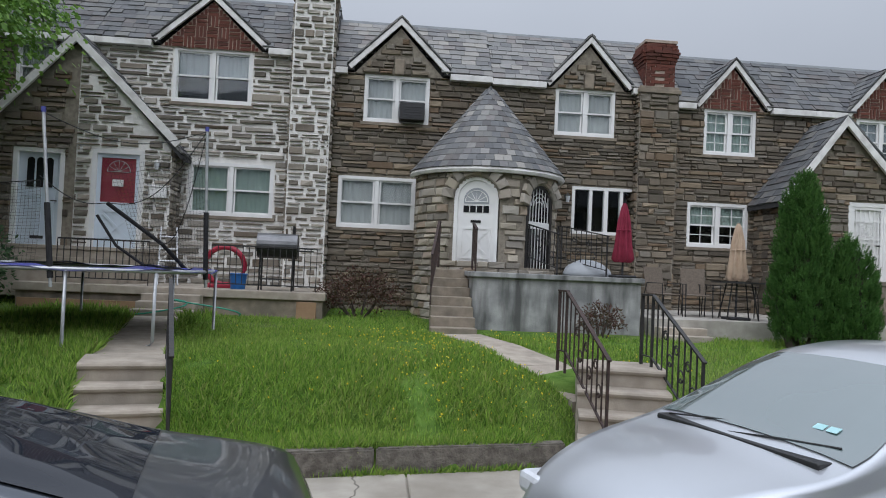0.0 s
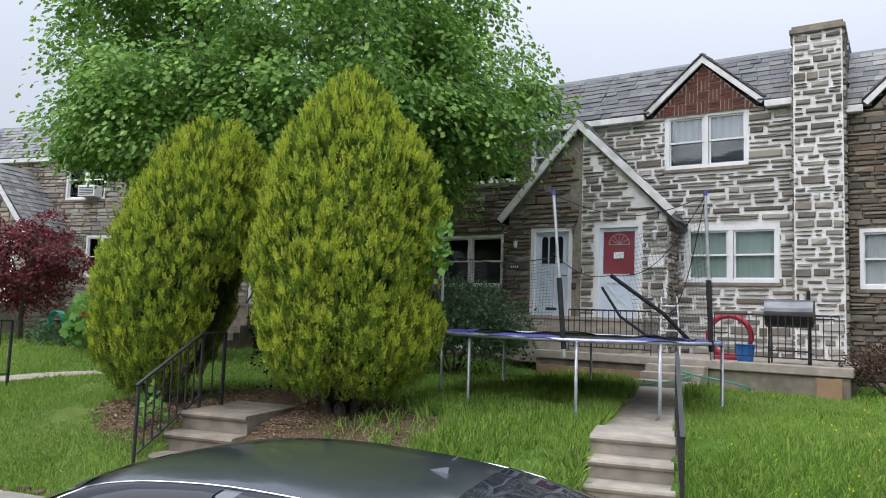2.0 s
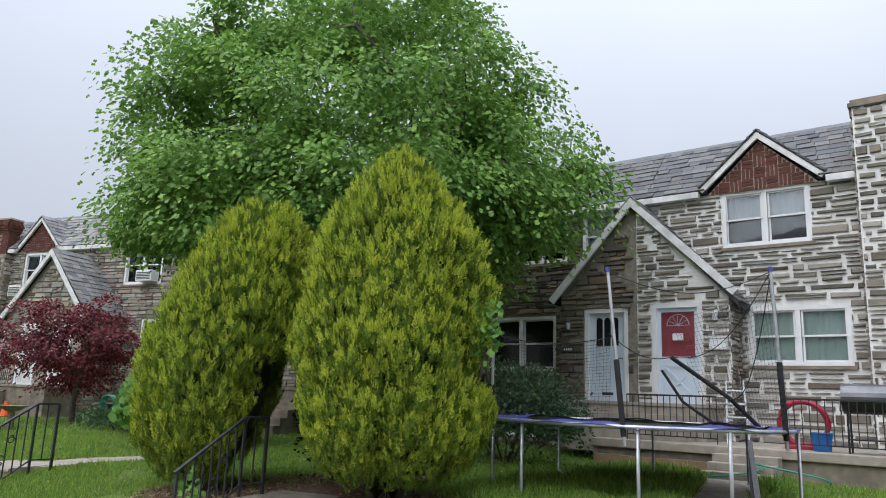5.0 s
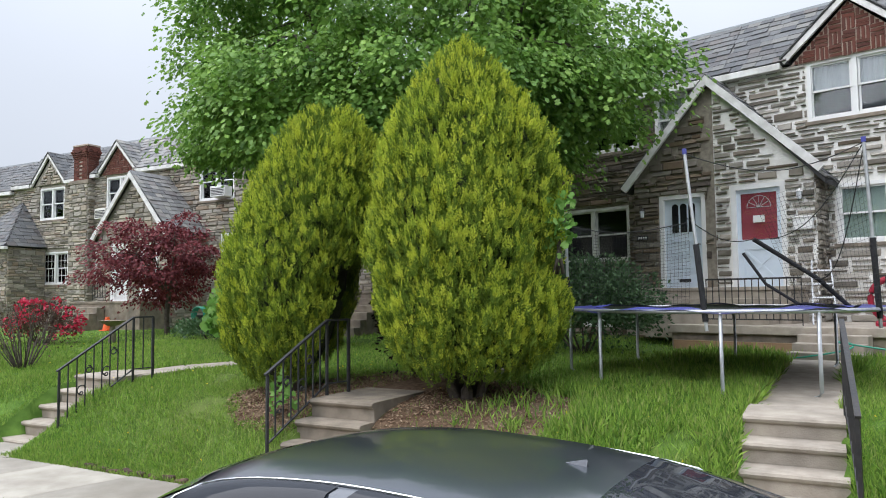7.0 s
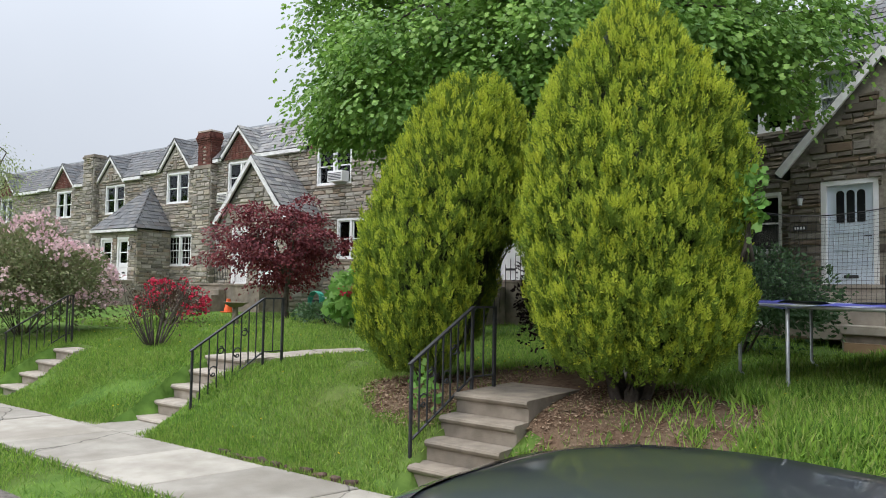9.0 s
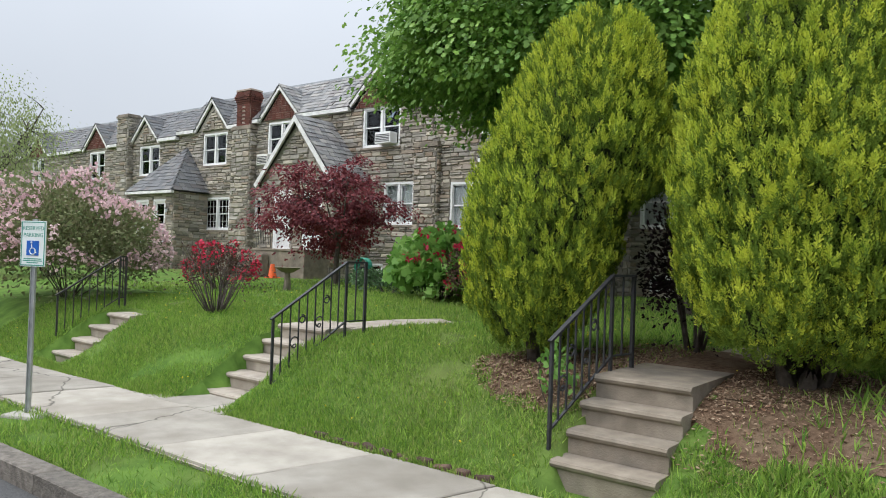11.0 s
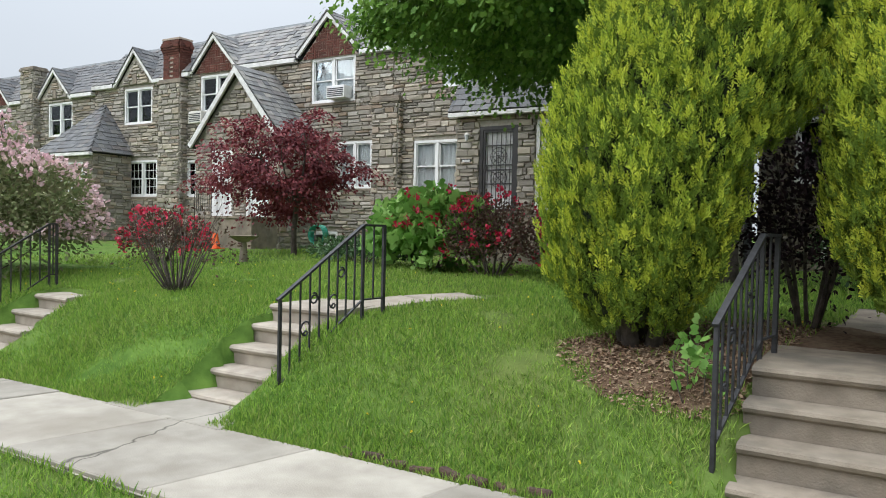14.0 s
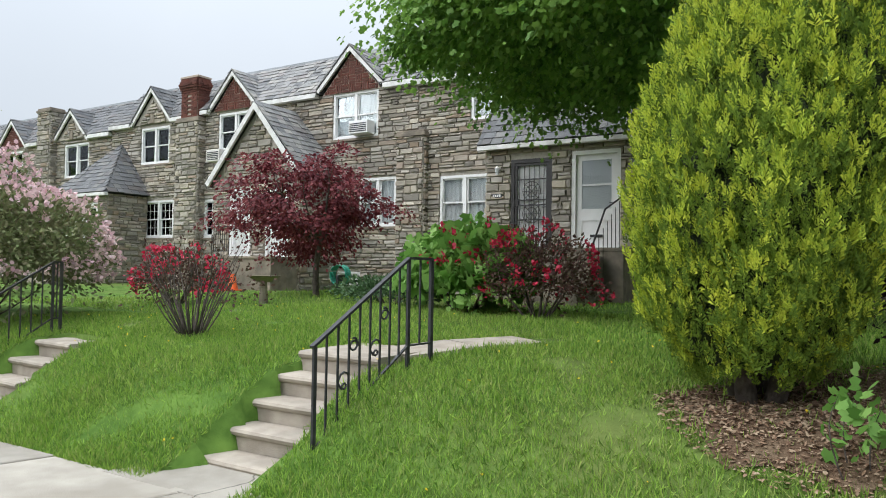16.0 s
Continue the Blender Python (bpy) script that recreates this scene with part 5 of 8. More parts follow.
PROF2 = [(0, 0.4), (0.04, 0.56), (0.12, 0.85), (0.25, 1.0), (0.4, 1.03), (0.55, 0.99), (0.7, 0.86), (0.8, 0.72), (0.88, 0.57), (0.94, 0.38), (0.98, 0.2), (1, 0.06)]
evergreen("golden_arborvitae", "smaller golden-green arborvitae leaning over the iron rail", G(-8.26, 7.16), 3.6, 0.93, 3400, M_GOLD, M_SHADECORE, 2, PROF2, 0.09, 4, 0.16, 0.14, (0.6, 0.85, 0.5, 0.5), (0.34, 0.42), (0.88, 0.1))
CONE = [(0, 0.8), (0.2, 1), (0.6, 0.8), (0.85, 0.45), (1, 0.04)]
evergreen("cypress", "narrow dark green columnar cypress on the lawn", G(6.9, 12.5), 2.95, 0.45, 700, M_CYP, M_SHADECORE, 3, CONE, 0.12)
evergreen("cypress", "short dark green cypress beside the taller one", G(7.6, 12.3), 1.8, 0.45, 420, M_CYP, M_SHADECORE, 4, CONE, 0.12)
broad_tree("japanese_maple", "small dark red japanese maple by the porch", G(-19.6, 11.3), 1.3, (-19.9, 11.25, 3.15), (1.75, 1.5, 1.0), 70, 190, 0.075, M_REDLEAF, 8, 0.07, 0.5, LEAF_MAPLE, -0.25, 0.35, "tree", 0.22, 0.9)
shrub("flowering_bush", "bright green hydrangea bush with red azalea blossoms", G(-14.3, 10.6), (1.25, 0.8, 0.78), 2600, 0.2, M_BUSHLEAF, 9, LEAF_MAPLE, (M_ROSE, 60, 0.075, lambda x_, y_, z_: z_ > 0.75 and x_ > -0.4))
shrub("azalea_bush", "bronze-leaved azalea bush with red blossoms", G(-12.75, 10.45), (0.95, 0.7, 0.72), 3600, 0.07, M_BROWNLEAF, 10, LEAF_OVAL, (M_ROSE, 150, 0.06, lambda x_, y_, z_: z_ > 0.25 and noise.noise((x_ * 2, y_ * 2, z_ * 2)) > 0.05))
shrub("twiggy_bush", "bare-stemmed brown twiggy bush on the lawn", G(-14.1, 5.98), (0.85, 0.75, 0.72), 620, 0.05, M_BROWNLEAF, 12, stems=34, stem_r=0.011)
shrub("azalea_bush", "red-flowered azalea bush before the hipped porch", G(-19.2, 8.0), (0.85, 0.7, 0.6), 2600, 0.07, M_BROWNLEAF, 13, LEAF_OVAL, (M_ROSE, 150, 0.085, lambda x_, y_, z_: z_ > 0.2 and noise.noise((x_ * 2, y_ * 2, z_ * 2)) > -0.1), 9)
shrub("flowering_shrub", "large olive-green shrub with pale pink blossoms", G(-18.3, 4.7), (1.9, 1.6, 1.25), 26000, 0.085, M_OLIVELEAF, 14, LEAF_OVAL, (M_PINK, 1000, 0.075, lambda x_, y_, z_: z_ > 0.5 and noise.noise((x_ * 1.2, y_ * 1.2, z_ * 1.2)) > -0.15), 14, 0.012)
shrub("dark_shrub", "dark spreading evergreen shrub behind the trampoline", G(-7.3, 12.6), (1.4, 0.9, 0.95), 12000, 0.085, M_DARKLEAF, 15)
shrub("bronze_shrub", "dark bronze shrub under the window", G(-0.5, 14.9), (0.85, 0.5, 0.55), 3200, 0.06, M_BROWNLEAF, 16)
shrub("bronze_shrub", "small dark bronze shrub at the concrete wall", G(3.6, 12.9), (0.4, 0.3, 0.35), 1200, 0.05, M_BROWNLEAF, 17)
# Added filler: its near-black leaves make the gap over the path look shaded.
shrub("purple_shrub", "blackish purple leaf mass added as shade between the arborvitae", G(-7.5, 8.7), (0.6, 0.5, 1.05), 4200, 0.06, M_GAPSHADE, 18)
shrub("ground_cover", "low dark green ivy bed below the porch", G(-16.6, 10.9), (1.6, 0.6, 0.3), 2600, 0.09, M_DARKLEAF, 19, stems=4)
shrub("ground_cover", "green creeping plants over the far steps", G(-14.6, 4.55), (0.16, 0.55, 0.1), 800, 0.05, M_WEED, 20, stems=4)
shrub("vine", "bright green vine sprouting at the iron rail", G(-7.45, 6.5), (0.16, 0.16, 0.3), 60, 0.085, M_BUSHLEAF, 21, LEAF_MAPLE, stems=3, stem_r=0.006)
shrub("vine", "pale green maple shoots rising beside the arborvitae", (-4.95, 8.3, ground_z(-4.95, 8.3) + 1.45), (0.16, 0.16, 0.5), 150, 0.085, M_BUSHLEAF, 22, LEAF_MAPLE, stems=3)
broad_tree("willow_tree", "thin pale green weeping tree far along the street", G(-28.5, 4.2), 2.6, (-28.5, 4.3, 5.0), (2.7, 2.7, 2.1), 95, 90, 0.09, M_WILLOW, 31, 0.13, 0.6, LEAF_OVAL, -1.2, flat=1.1)
for i_, (tx, ty) in enumerate(((-52, -2), (-60, -14), (-47, -9))):
    broad_tree("street_tree", "leafy tree at the end of the street", G(tx, ty), 3.0, (tx, ty, 6.2), (4.0, 4.0, 3.4), 110, 50, 0.35, M_LEAF, 40 + i_, 0.2, 0.9)
shrub("green_bush", "leafy green bush at the street's far end", G(-25.5, 5.6), (1.6, 1.4, 1.3), 3500, 0.16, M_WEED, 33)

# ---- lawn cover ----
BARE = [(-6.1, 7.7, 1.7, 1.15), (-7.85, 6.95, 0.85, 0.62), (-7.0, 7.9, 1.2, 1.2)]


def stairs_free(x, y):
    return not in_steps(x, y, 0.02) and not any(a <= x <= b and c <= y <= d for a, b, c, d in ((-6.4, -1.1, 13.9, 17), (0.7, 4.6, 12.6, 17))) and not near_path(x, y)


PATHS = [[(-2.83, 9.05), (-3.1, 10.3), (-3.4, 11.7), (-3.75, 13.3)], [(-6.9, 7.3), (-7.0, 9.2), (-7.2, 10.5)], [(-11.42, 6.62), (-11.2, 7.4), (-10.95, 8.1)], [(2.35, 9.0), (1.95, 9.9), (1.55, 11.2), (1.2, 12.6)]]


def near_path(x, y, w=0.36):
    for pts in PATHS:
        for (xa, ya), (xb, yb) in zip(pts, pts[1:]):
            dx, dy = xb - xa, yb - ya
            f_ = min(max(((x - xa) * dx + (y - ya) * dy) / (dx * dx + dy * dy), 0), 1)
            if math.hypot(x - xa - f_ * dx, y - ya - f_ * dy) < w:
                return True
    return False


def in_bare(x, y):
    return any(((x - a) / c) ** 2 + ((y - b) / d) ** 2 < 0.95 + 0.9 * noise.noise((x * 2.6, y * 2.6, 0)) + 0.5 * noise.noise((x * 8, y * 8, 1)) for a, b, c, d in BARE)


def grass(name, label, n, x0, x1, d0, d1, height, seed, near=None):
    rng = np.random.default_rng(seed)
    xs = rng.uniform(x0, x1, n)
    ds = d0 + (d1 - d0) * rng.uniform(0, 1, n) ** 1.35
    pos, size = [], []
    for x_, d_ in zip(xs, ds):
        y_ = street(x_) + d_
        if not stairs_free(x_, y_) or (d_ > 0 and in_bare(x_, y_) and rng.uniform() > 0.06) or y_ > 16.8:
            continue
        clump = noise.noise((x_ * 1.3, y_ * 1.3, 5.0))
        if clump < (-0.1 if d_ < 0 else -0.45) and rng.uniform() < 0.75:
            continue
        tall = 1.0 + 0.5 * clump
        if -5.6 < x_ < -2.9 and d_ > 0.3:
            tall *= 1.9
        if -1.9 < x_ < 1.4 and d_ < 2.6:
            tall *= 1.35
        pos.append((x_, y_, ground_z(x_, y_) - 0.01 + (0.035 if d_ < 0 else 0)))
        size.append(height * tall * rng.uniform(0.5, 1.25))
    pos, size = np.array(pos), np.array(size)
    way = rng.normal(size=(len(pos), 3)) * 0.42 + np.array([0, 0, 1.0])
    return tagged(scatter(name, pos, way, size, np.array([(-0.032, 0, 0), (0.032, 0, 0), (0.034, 0.55, 0.06), (0.0, 1.0, 0.26)]), M_GRASS, None, rng), label, "grass", kind="stuff")


grass("grass", "short uneven green lawn grass with taller tufts", 190000, -17.5, 3.5, 0.02, 7.5, 0.085, 50)
grass("grass", "fine green grass on the bank beside the pavement", 110000, -17.5, -7.2, 0.02, 3.6, 0.07, 54)
grass("grass", "thick green tufts on the bank above the steps", 140000, -6.0, 2.0, 0.02, 5.0, 0.08, 53)
grass("grass", "green lawn grass beside the worn steps", 30000, 2.6, 8.6, 0.1, 5.5, 0.085, 55)
grass("grass", "thin green grass near the houses", 50000, -22, 9, 4.0, 11.5, 0.1, 51)
grass("grass", "ragged grass on the verge beside the kerb", 26000, -16, 0, -2.0, -1.22, 0.075, 52)
rngd = np.random.default_rng(60)
dp, dz_ = [], []
for k_ in range(1500):
    if k_ < 950:
        x_, y_ = rngd.normal(1.0, 0.9), rngd.uniform(8.2, 12.6)
    else:
        x_, y_ = rngd.uniform(-17, 3), 0
        y_ = street(x_) + rngd.uniform(0.1, 5.5)
    if 520 < k_ < 950 or k_ >= 1150 or not stairs_free(x_, y_):
        continue
    dp.append(G(x_, y_, 0.06 + 0.05 * rngd.uniform()))
dp = np.array(dp)
dp = np.repeat(dp, 5, 0)
scd = scatter("dandelions", dp, rngd.normal(size=(len(dp), 3)) * 0.8 + np.array([0, 0, 0.5]), np.full(len(dp), 0.015) * rngd.uniform(0.6, 1.2, len(dp)), PETAL, M_YELLOW, None, rngd)
tagged(scd, "small yellow dandelions dotted over the lawn", "flowers", kind="stuff")
for cx_, cy_, ra, rb in BARE:
    bm = bmesh.new()
    rings = []
    for i_ in range(7):
        rings.append([bm.verts.new(G(cx_ + ra * i_ / 6 * math.cos(a_ * math.pi / 12) * (1 + 0.15 * math.sin(a_ * 1.7)), cy_ + rb * i_ / 6 * math.sin(a_ * math.pi / 12) * (1 + 0.15 * math.sin(a_ * 2.3)), 0.012 + 0.004 * BARE.index((cx_, cy_, ra, rb)))) for a_ in range(24)])
    for u_, v_ in zip(rings, rings[1:]):
        for k_ in range(24):
            bm.faces.new((u_[k_], u_[(k_ + 1) % 24], v_[(k_ + 1) % 24], v_[k_]))
    tagged(part("mulch_bed", bm, M_MULCH, None, smooth=True), "bare reddish mulch under the arborvitae", "ground", kind="structure")

# leaf litter and bark chips on the bare beds
M_CHIP = mat("bark_chip", (0.12, 0.065, 0.04), (0.26, 0.18, 0.11), 4, 0.95, bump=0.0, vary=0.8, island=True, obj_col=[(0.13, 0.075, 0.05), (0.30, 0.20, 0.13), (0.42, 0.33, 0.23), (0.20, 0.11, 0.07)], spec=0.1)
rngc = np.random.default_rng(77)
cp = []
for cx_, cy_, ra, rb in BARE:
    for k_ in range(6500):
        q_, a_ = math.sqrt(rngc.uniform()) * 1.12, rngc.uniform(0, 2 * math.pi)
        x_, y_ = cx_ + ra * q_ * math.cos(a_), cy_ + rb * q_ * math.sin(a_)
        if stairs_free(x_, y_):
            cp.append(G(x_, y_, 0.026))
cp = np.array(cp)
tagged(scatter("bark_litter", cp, rngc.normal(size=(len(cp), 3)) * np.array([1, 1, 0.25]), 0.034 * rngc.uniform(0.4, 1.3, len(cp)), LEAF_OVAL, M_CHIP, None, rngc, roll=False), "dry brown bark chips and leaf litter on bare soil", "litter", kind="stuff")

# ---- steps, rails and paths ----


def stairs(label, at, yaw, n, width, rise, tread, z0, material, landing=0.9):
    """Concrete steps that climb along local +y; each step has a rounded nosing."""
    t = thing("front_steps", pose(at[0], at[1], 0, 0, 0, yaw), label, "steps", "steps up the bank")
    for i in range(n):
        z = z0 + i * rise
        y0, y1 = i * tread, (i + 1) * tread + 0.03 if i < n - 1 else i * tread + landing
        bm = bmesh.new()
        sec = [(0.045, z0 - 0.45), (0.045, z - 0.075), (0.012, z - 0.055), (0.0, z - 0.03), (0.012, z - 0.008), (0.035, z), (y1 - y0, z + 0.002), (y1 - y0, z0 - 0.45)]
        a = [bm.verts.new((0.01 * (i % 2), y0 + y, zz)) for y, zz in sec]
        b = [bm.verts.new((width - 0.012 * (i % 2), y0 + y, zz)) for y, zz in sec]
        bm.faces.new(a)
        bm.faces.new(b[::-1])
        for k in range(len(sec)):
            bm.faces.new((a[k], a[(k + 1) % len(sec)], b[(k + 1) % len(sec)], b[k]))
        bmesh.ops.recalc_face_normals(bm, faces=bm.faces[:])
        part("step", bm, material, t)
    return t


stairs("pale concrete steps up the grassy bank", (-2.75, 7.2), 15, 5, 0.8, 0.18, 0.27, 0.23, M_STEP, 0.72)
stairs("weathered concrete steps between the arborvitae", (-7.0, 5.96), 13, 4, 0.86, 0.197, 0.235, 0.32, M_STEP_DARK, 1.1)
stairs("weathered concrete steps up the grassy bank", (-11.62, 4.92), 14, 5, 0.9, 0.182, 0.268, 0.2, M_STEP, 0.9)
stairs("worn concrete steps half covered with creepers", (-15.45, 3.95), 11, 4, 0.8, 0.182, 0.27, 0.25, M_STEP, 0.8)
stairs("worn concrete steps up to the flower-dotted lawn", (1.78, 7.75), -14, 4, 0.95, 0.2, 0.29, 0.43, M_STEP, 0.7)


approach = bmesh.new()
rim_ = ((-11.85, 4.28), (-10.42, 4.64), (-10.72, 5.2), (-11.7, 4.97))
hi_ = [approach.verts.new((x_, y_, walk_z(x_) + 0.004)) for x_, y_ in rim_]
lo_ = [approach.verts.new((x_, y_, walk_z(x_) - 0.2)) for x_, y_ in rim_]
approach.faces.new(hi_)
for k in range(4):
    approach.faces.new((hi_[k], lo_[k], lo_[(k + 1) % 4], hi_[(k + 1) % 4]))
part("slab", approach, M_PAVE, pavement)


def path_slabs(label, pts, width, material):
    bm0 = bmesh.new()
    t = thing("garden_path", pose(0, 0, 0), label, "path")
    for (xa, ya), (xb, yb) in zip(pts, pts[1:]):
        d = Vector((xb - xa, yb - ya, 0)).normalized()
        s = Vector((d.y, -d.x, 0)) * width / 2
        bm = bmesh.new()
        q = [Vector((xa, ya, 0)) + d * 0.008 - s, Vector((xa, ya, 0)) + d * 0.008 + s, Vector((xb, yb, 0)) - d * 0.008 + s, Vector((xb, yb, 0)) - d * 0.008 - s]
        za, zb = ground_z(xa, ya) + 0.03, ground_z(xb, yb) + 0.03
        hi = [bm.verts.new((v.x, v.y, z)) for v, z in zip(q, (za, za, zb, zb))]
        lo = [bm.verts.new((v.x, v.y, z - 0.25)) for v, z in zip(q, (za, za, zb, zb))]
        bm.faces.new(hi)
        for k in range(4):
            bm.faces.new((hi[k], lo[k], lo[(k + 1) % 4], hi[(k + 1) % 4]))
        bmesh.ops.recalc_face_normals(bm, faces=bm.faces[:])
        part("slab", bm, material, t)
    bm0.free()


path_slabs("straight pale concrete path to the stone house", PATHS[0], 0.74, M_STEP)
path_slabs("weathered concrete path between the arborvitae", PATHS[1], 0.75, M_STEP_DARK)
path_slabs("curving concrete path across the lawn", PATHS[2], 0.7, M_STEP)
path_slabs("curving concrete path to the round porch", PATHS[3], 0.7, M_STEP)


def railing(label, p, q, height, n, material, scrolls=(), level_top=0.0, group="iron stair rails", lean=0.0):
    """An iron stair rail from p to q (feet), with a level run at the top end; scrolls: which bays carry curled ornament."""
    t = thing("stair_railing", pose(*p), label, "railing", group)
    d = Vector(q) - Vector(p)
    up = Vector((0, 0, height))
    flat = Vector((d.x, d.y, 0)).normalized()
    for nm, f0, hh in (("newel", 0.0, height), ("newel", 1.0, height)):
        b_ = d * f0
        part(nm, beam(bmesh.new(), b_ - Vector((0, 0, 0.12)), b_ + up, 0.027, 0.027), material, t)
    part("handrail", beam(bmesh.new(), up - flat * 0.03, d + up, 0.042, 0.02), material, t)
    part("lower_rail", beam(bmesh.new(), Vector((0, 0, 0.12)), d + Vector((0, 0, 0.12)), 0.025, 0.014), material, t)
    for i in range(1, n):
        f_ = i / n
        b_ = d * f_
        part("baluster", beam(bmesh.new(), b_ + Vector((0, 0, 0.12)), b_ + up, 0.014, 0.014), material, t)
        if i in scrolls:
            for s, zc in ((1, 0.62), (-1, 0.38)):
                bm = bmesh.new()
                c = b_ + flat * 0.06 * s + Vector((0, 0, height * zc + 0.05))
                tube(bm, [c + flat * (0.065 * (1 - k / 18) * math.cos(k * 0.7)) + Vector((0, 0, 0.065 * (1 - k / 18) * math.sin(k * 0.7) + 0.006 * k * s)) for k in range(14)], 0.009, 5)
                part("scroll", bm, material, t)
    if level_top:
        e = d + flat * level_top
        part("handrail", beam(bmesh.new(), d + up, e + up, 0.05, 0.022), material, t)
        part("newel", beam(bmesh.new(), e - Vector((0, 0, 0.12)), e + up, 0.032, 0.032), material, t)
        part("lower_rail", beam(bmesh.new(), d + Vector((0, 0, 0.12)), e + Vector((0, 0, 0.12)), 0.025, 0.014), material, t)
        m_ = max(2, int(level_top / 0.12))
        for i in range(1, m_):
            b_ = d + flat * level_top * i / m_
            part("baluster", beam(bmesh.new(), b_ + Vector((0, 0, 0.12)), b_ + up, 0.014, 0.014), material, t)
    return t


railing("black iron stair rail beside the pale steps", (-1.95, 7.5, 0.36), (-2.33, 8.75, 1.0), 0.78, 9, M_IRON)
railing("worn black iron rail with scrollwork beside mossy steps", (-7.14, 6.1, 0.38), (-7.22, 6.95, 0.92), 0.84, 8, M_IRON_GREY, (2, 5), 0.35)
railing("black iron stair rail with scrollwork on the lawn", (-10.62, 5.3, 0.26), (-10.82, 6.35, 0.92), 0.85, 9, M_IRON_GREY, (3, 6), 0.32)
railing("plain black iron rail along the far steps", (-15.66, 4.05, 0.27), (-15.84, 5.0, 0.9), 0.8, 8, M_IRON, (), 0.1)
railing("rusty black iron rail with scrollwork beside worn steps", (2.05, 7.75, 0.4), (1.95, 8.95, 1.02), 0.8, 9, M_RUST, (2, 4, 6), 0.25)
railing("rusty black iron rail with scrollwork beside worn steps", (2.95, 7.65, 0.42), (2.85, 8.7, 1.02), 0.8, 9, M_IRON, (2, 4, 6), 0.25)

# low wall at the foot of the lawn and brick edging
lw = tagged(part("garden_wall", bmesh.new(), M_KERB), "low worn concrete wall below the lawn", "wall", kind="structure")
bm = bmesh.new()
for xa, xb in ((-1.8, -0.15), (-0.13, 1.72)):
    lo_, hi_ = [], []
    for x_, dd in ((xa, 0.05), (xb, 0.05), (xb, 0.2), (xa, 0.2)):
        lo_.append(bm.verts.new((x_, street(x_) + dd, walk_z(x_) - 0.2)))
        hi_.append(bm.verts.new((x_, street(x_) + dd, walk_z(x_) + 0.23)))
    bm.faces.new(hi_)
    for k in range(4):
        bm.faces.new((lo_[k], lo_[(k + 1) % 4], hi_[(k + 1) % 4], hi_[k]))
bmesh.ops.bevel(bm, geom=bm.edges[:], offset=0.015, segments=2, affect="EDGES")
bm.to_mesh(lw.data)
bm.free()
edging = tagged(thing("brick_edging", pose(0, 0, 0), "scalloped brown brick edging along the pavement", "edging"), kind="structure")
M_EDGEBRICK = mat("earthy_brick", (0.055, 0.035, 0.026), (0.11, 0.065, 0.045), 18, 0.95, bump=0.8, vary=0.3)
re_ = random.Random(9)
x = -9.3
while x < -7.15:
    part("brick", boxes((-0.085, 0.085, -0.035, 0.035, -0.05, 0.03), bevel=0.02), M_EDGEBRICK, edging).matrix_local = pose(x, street(x) + 0.09 + re_.uniform(-0.015, 0.015), walk_z(x) + re_.uniform(-0.01, 0.02), re_.uniform(-14, 14), re_.uniform(-12, 12), 15 + re_.uniform(-22, 22))
    x += 0.2

# ---- porches ----


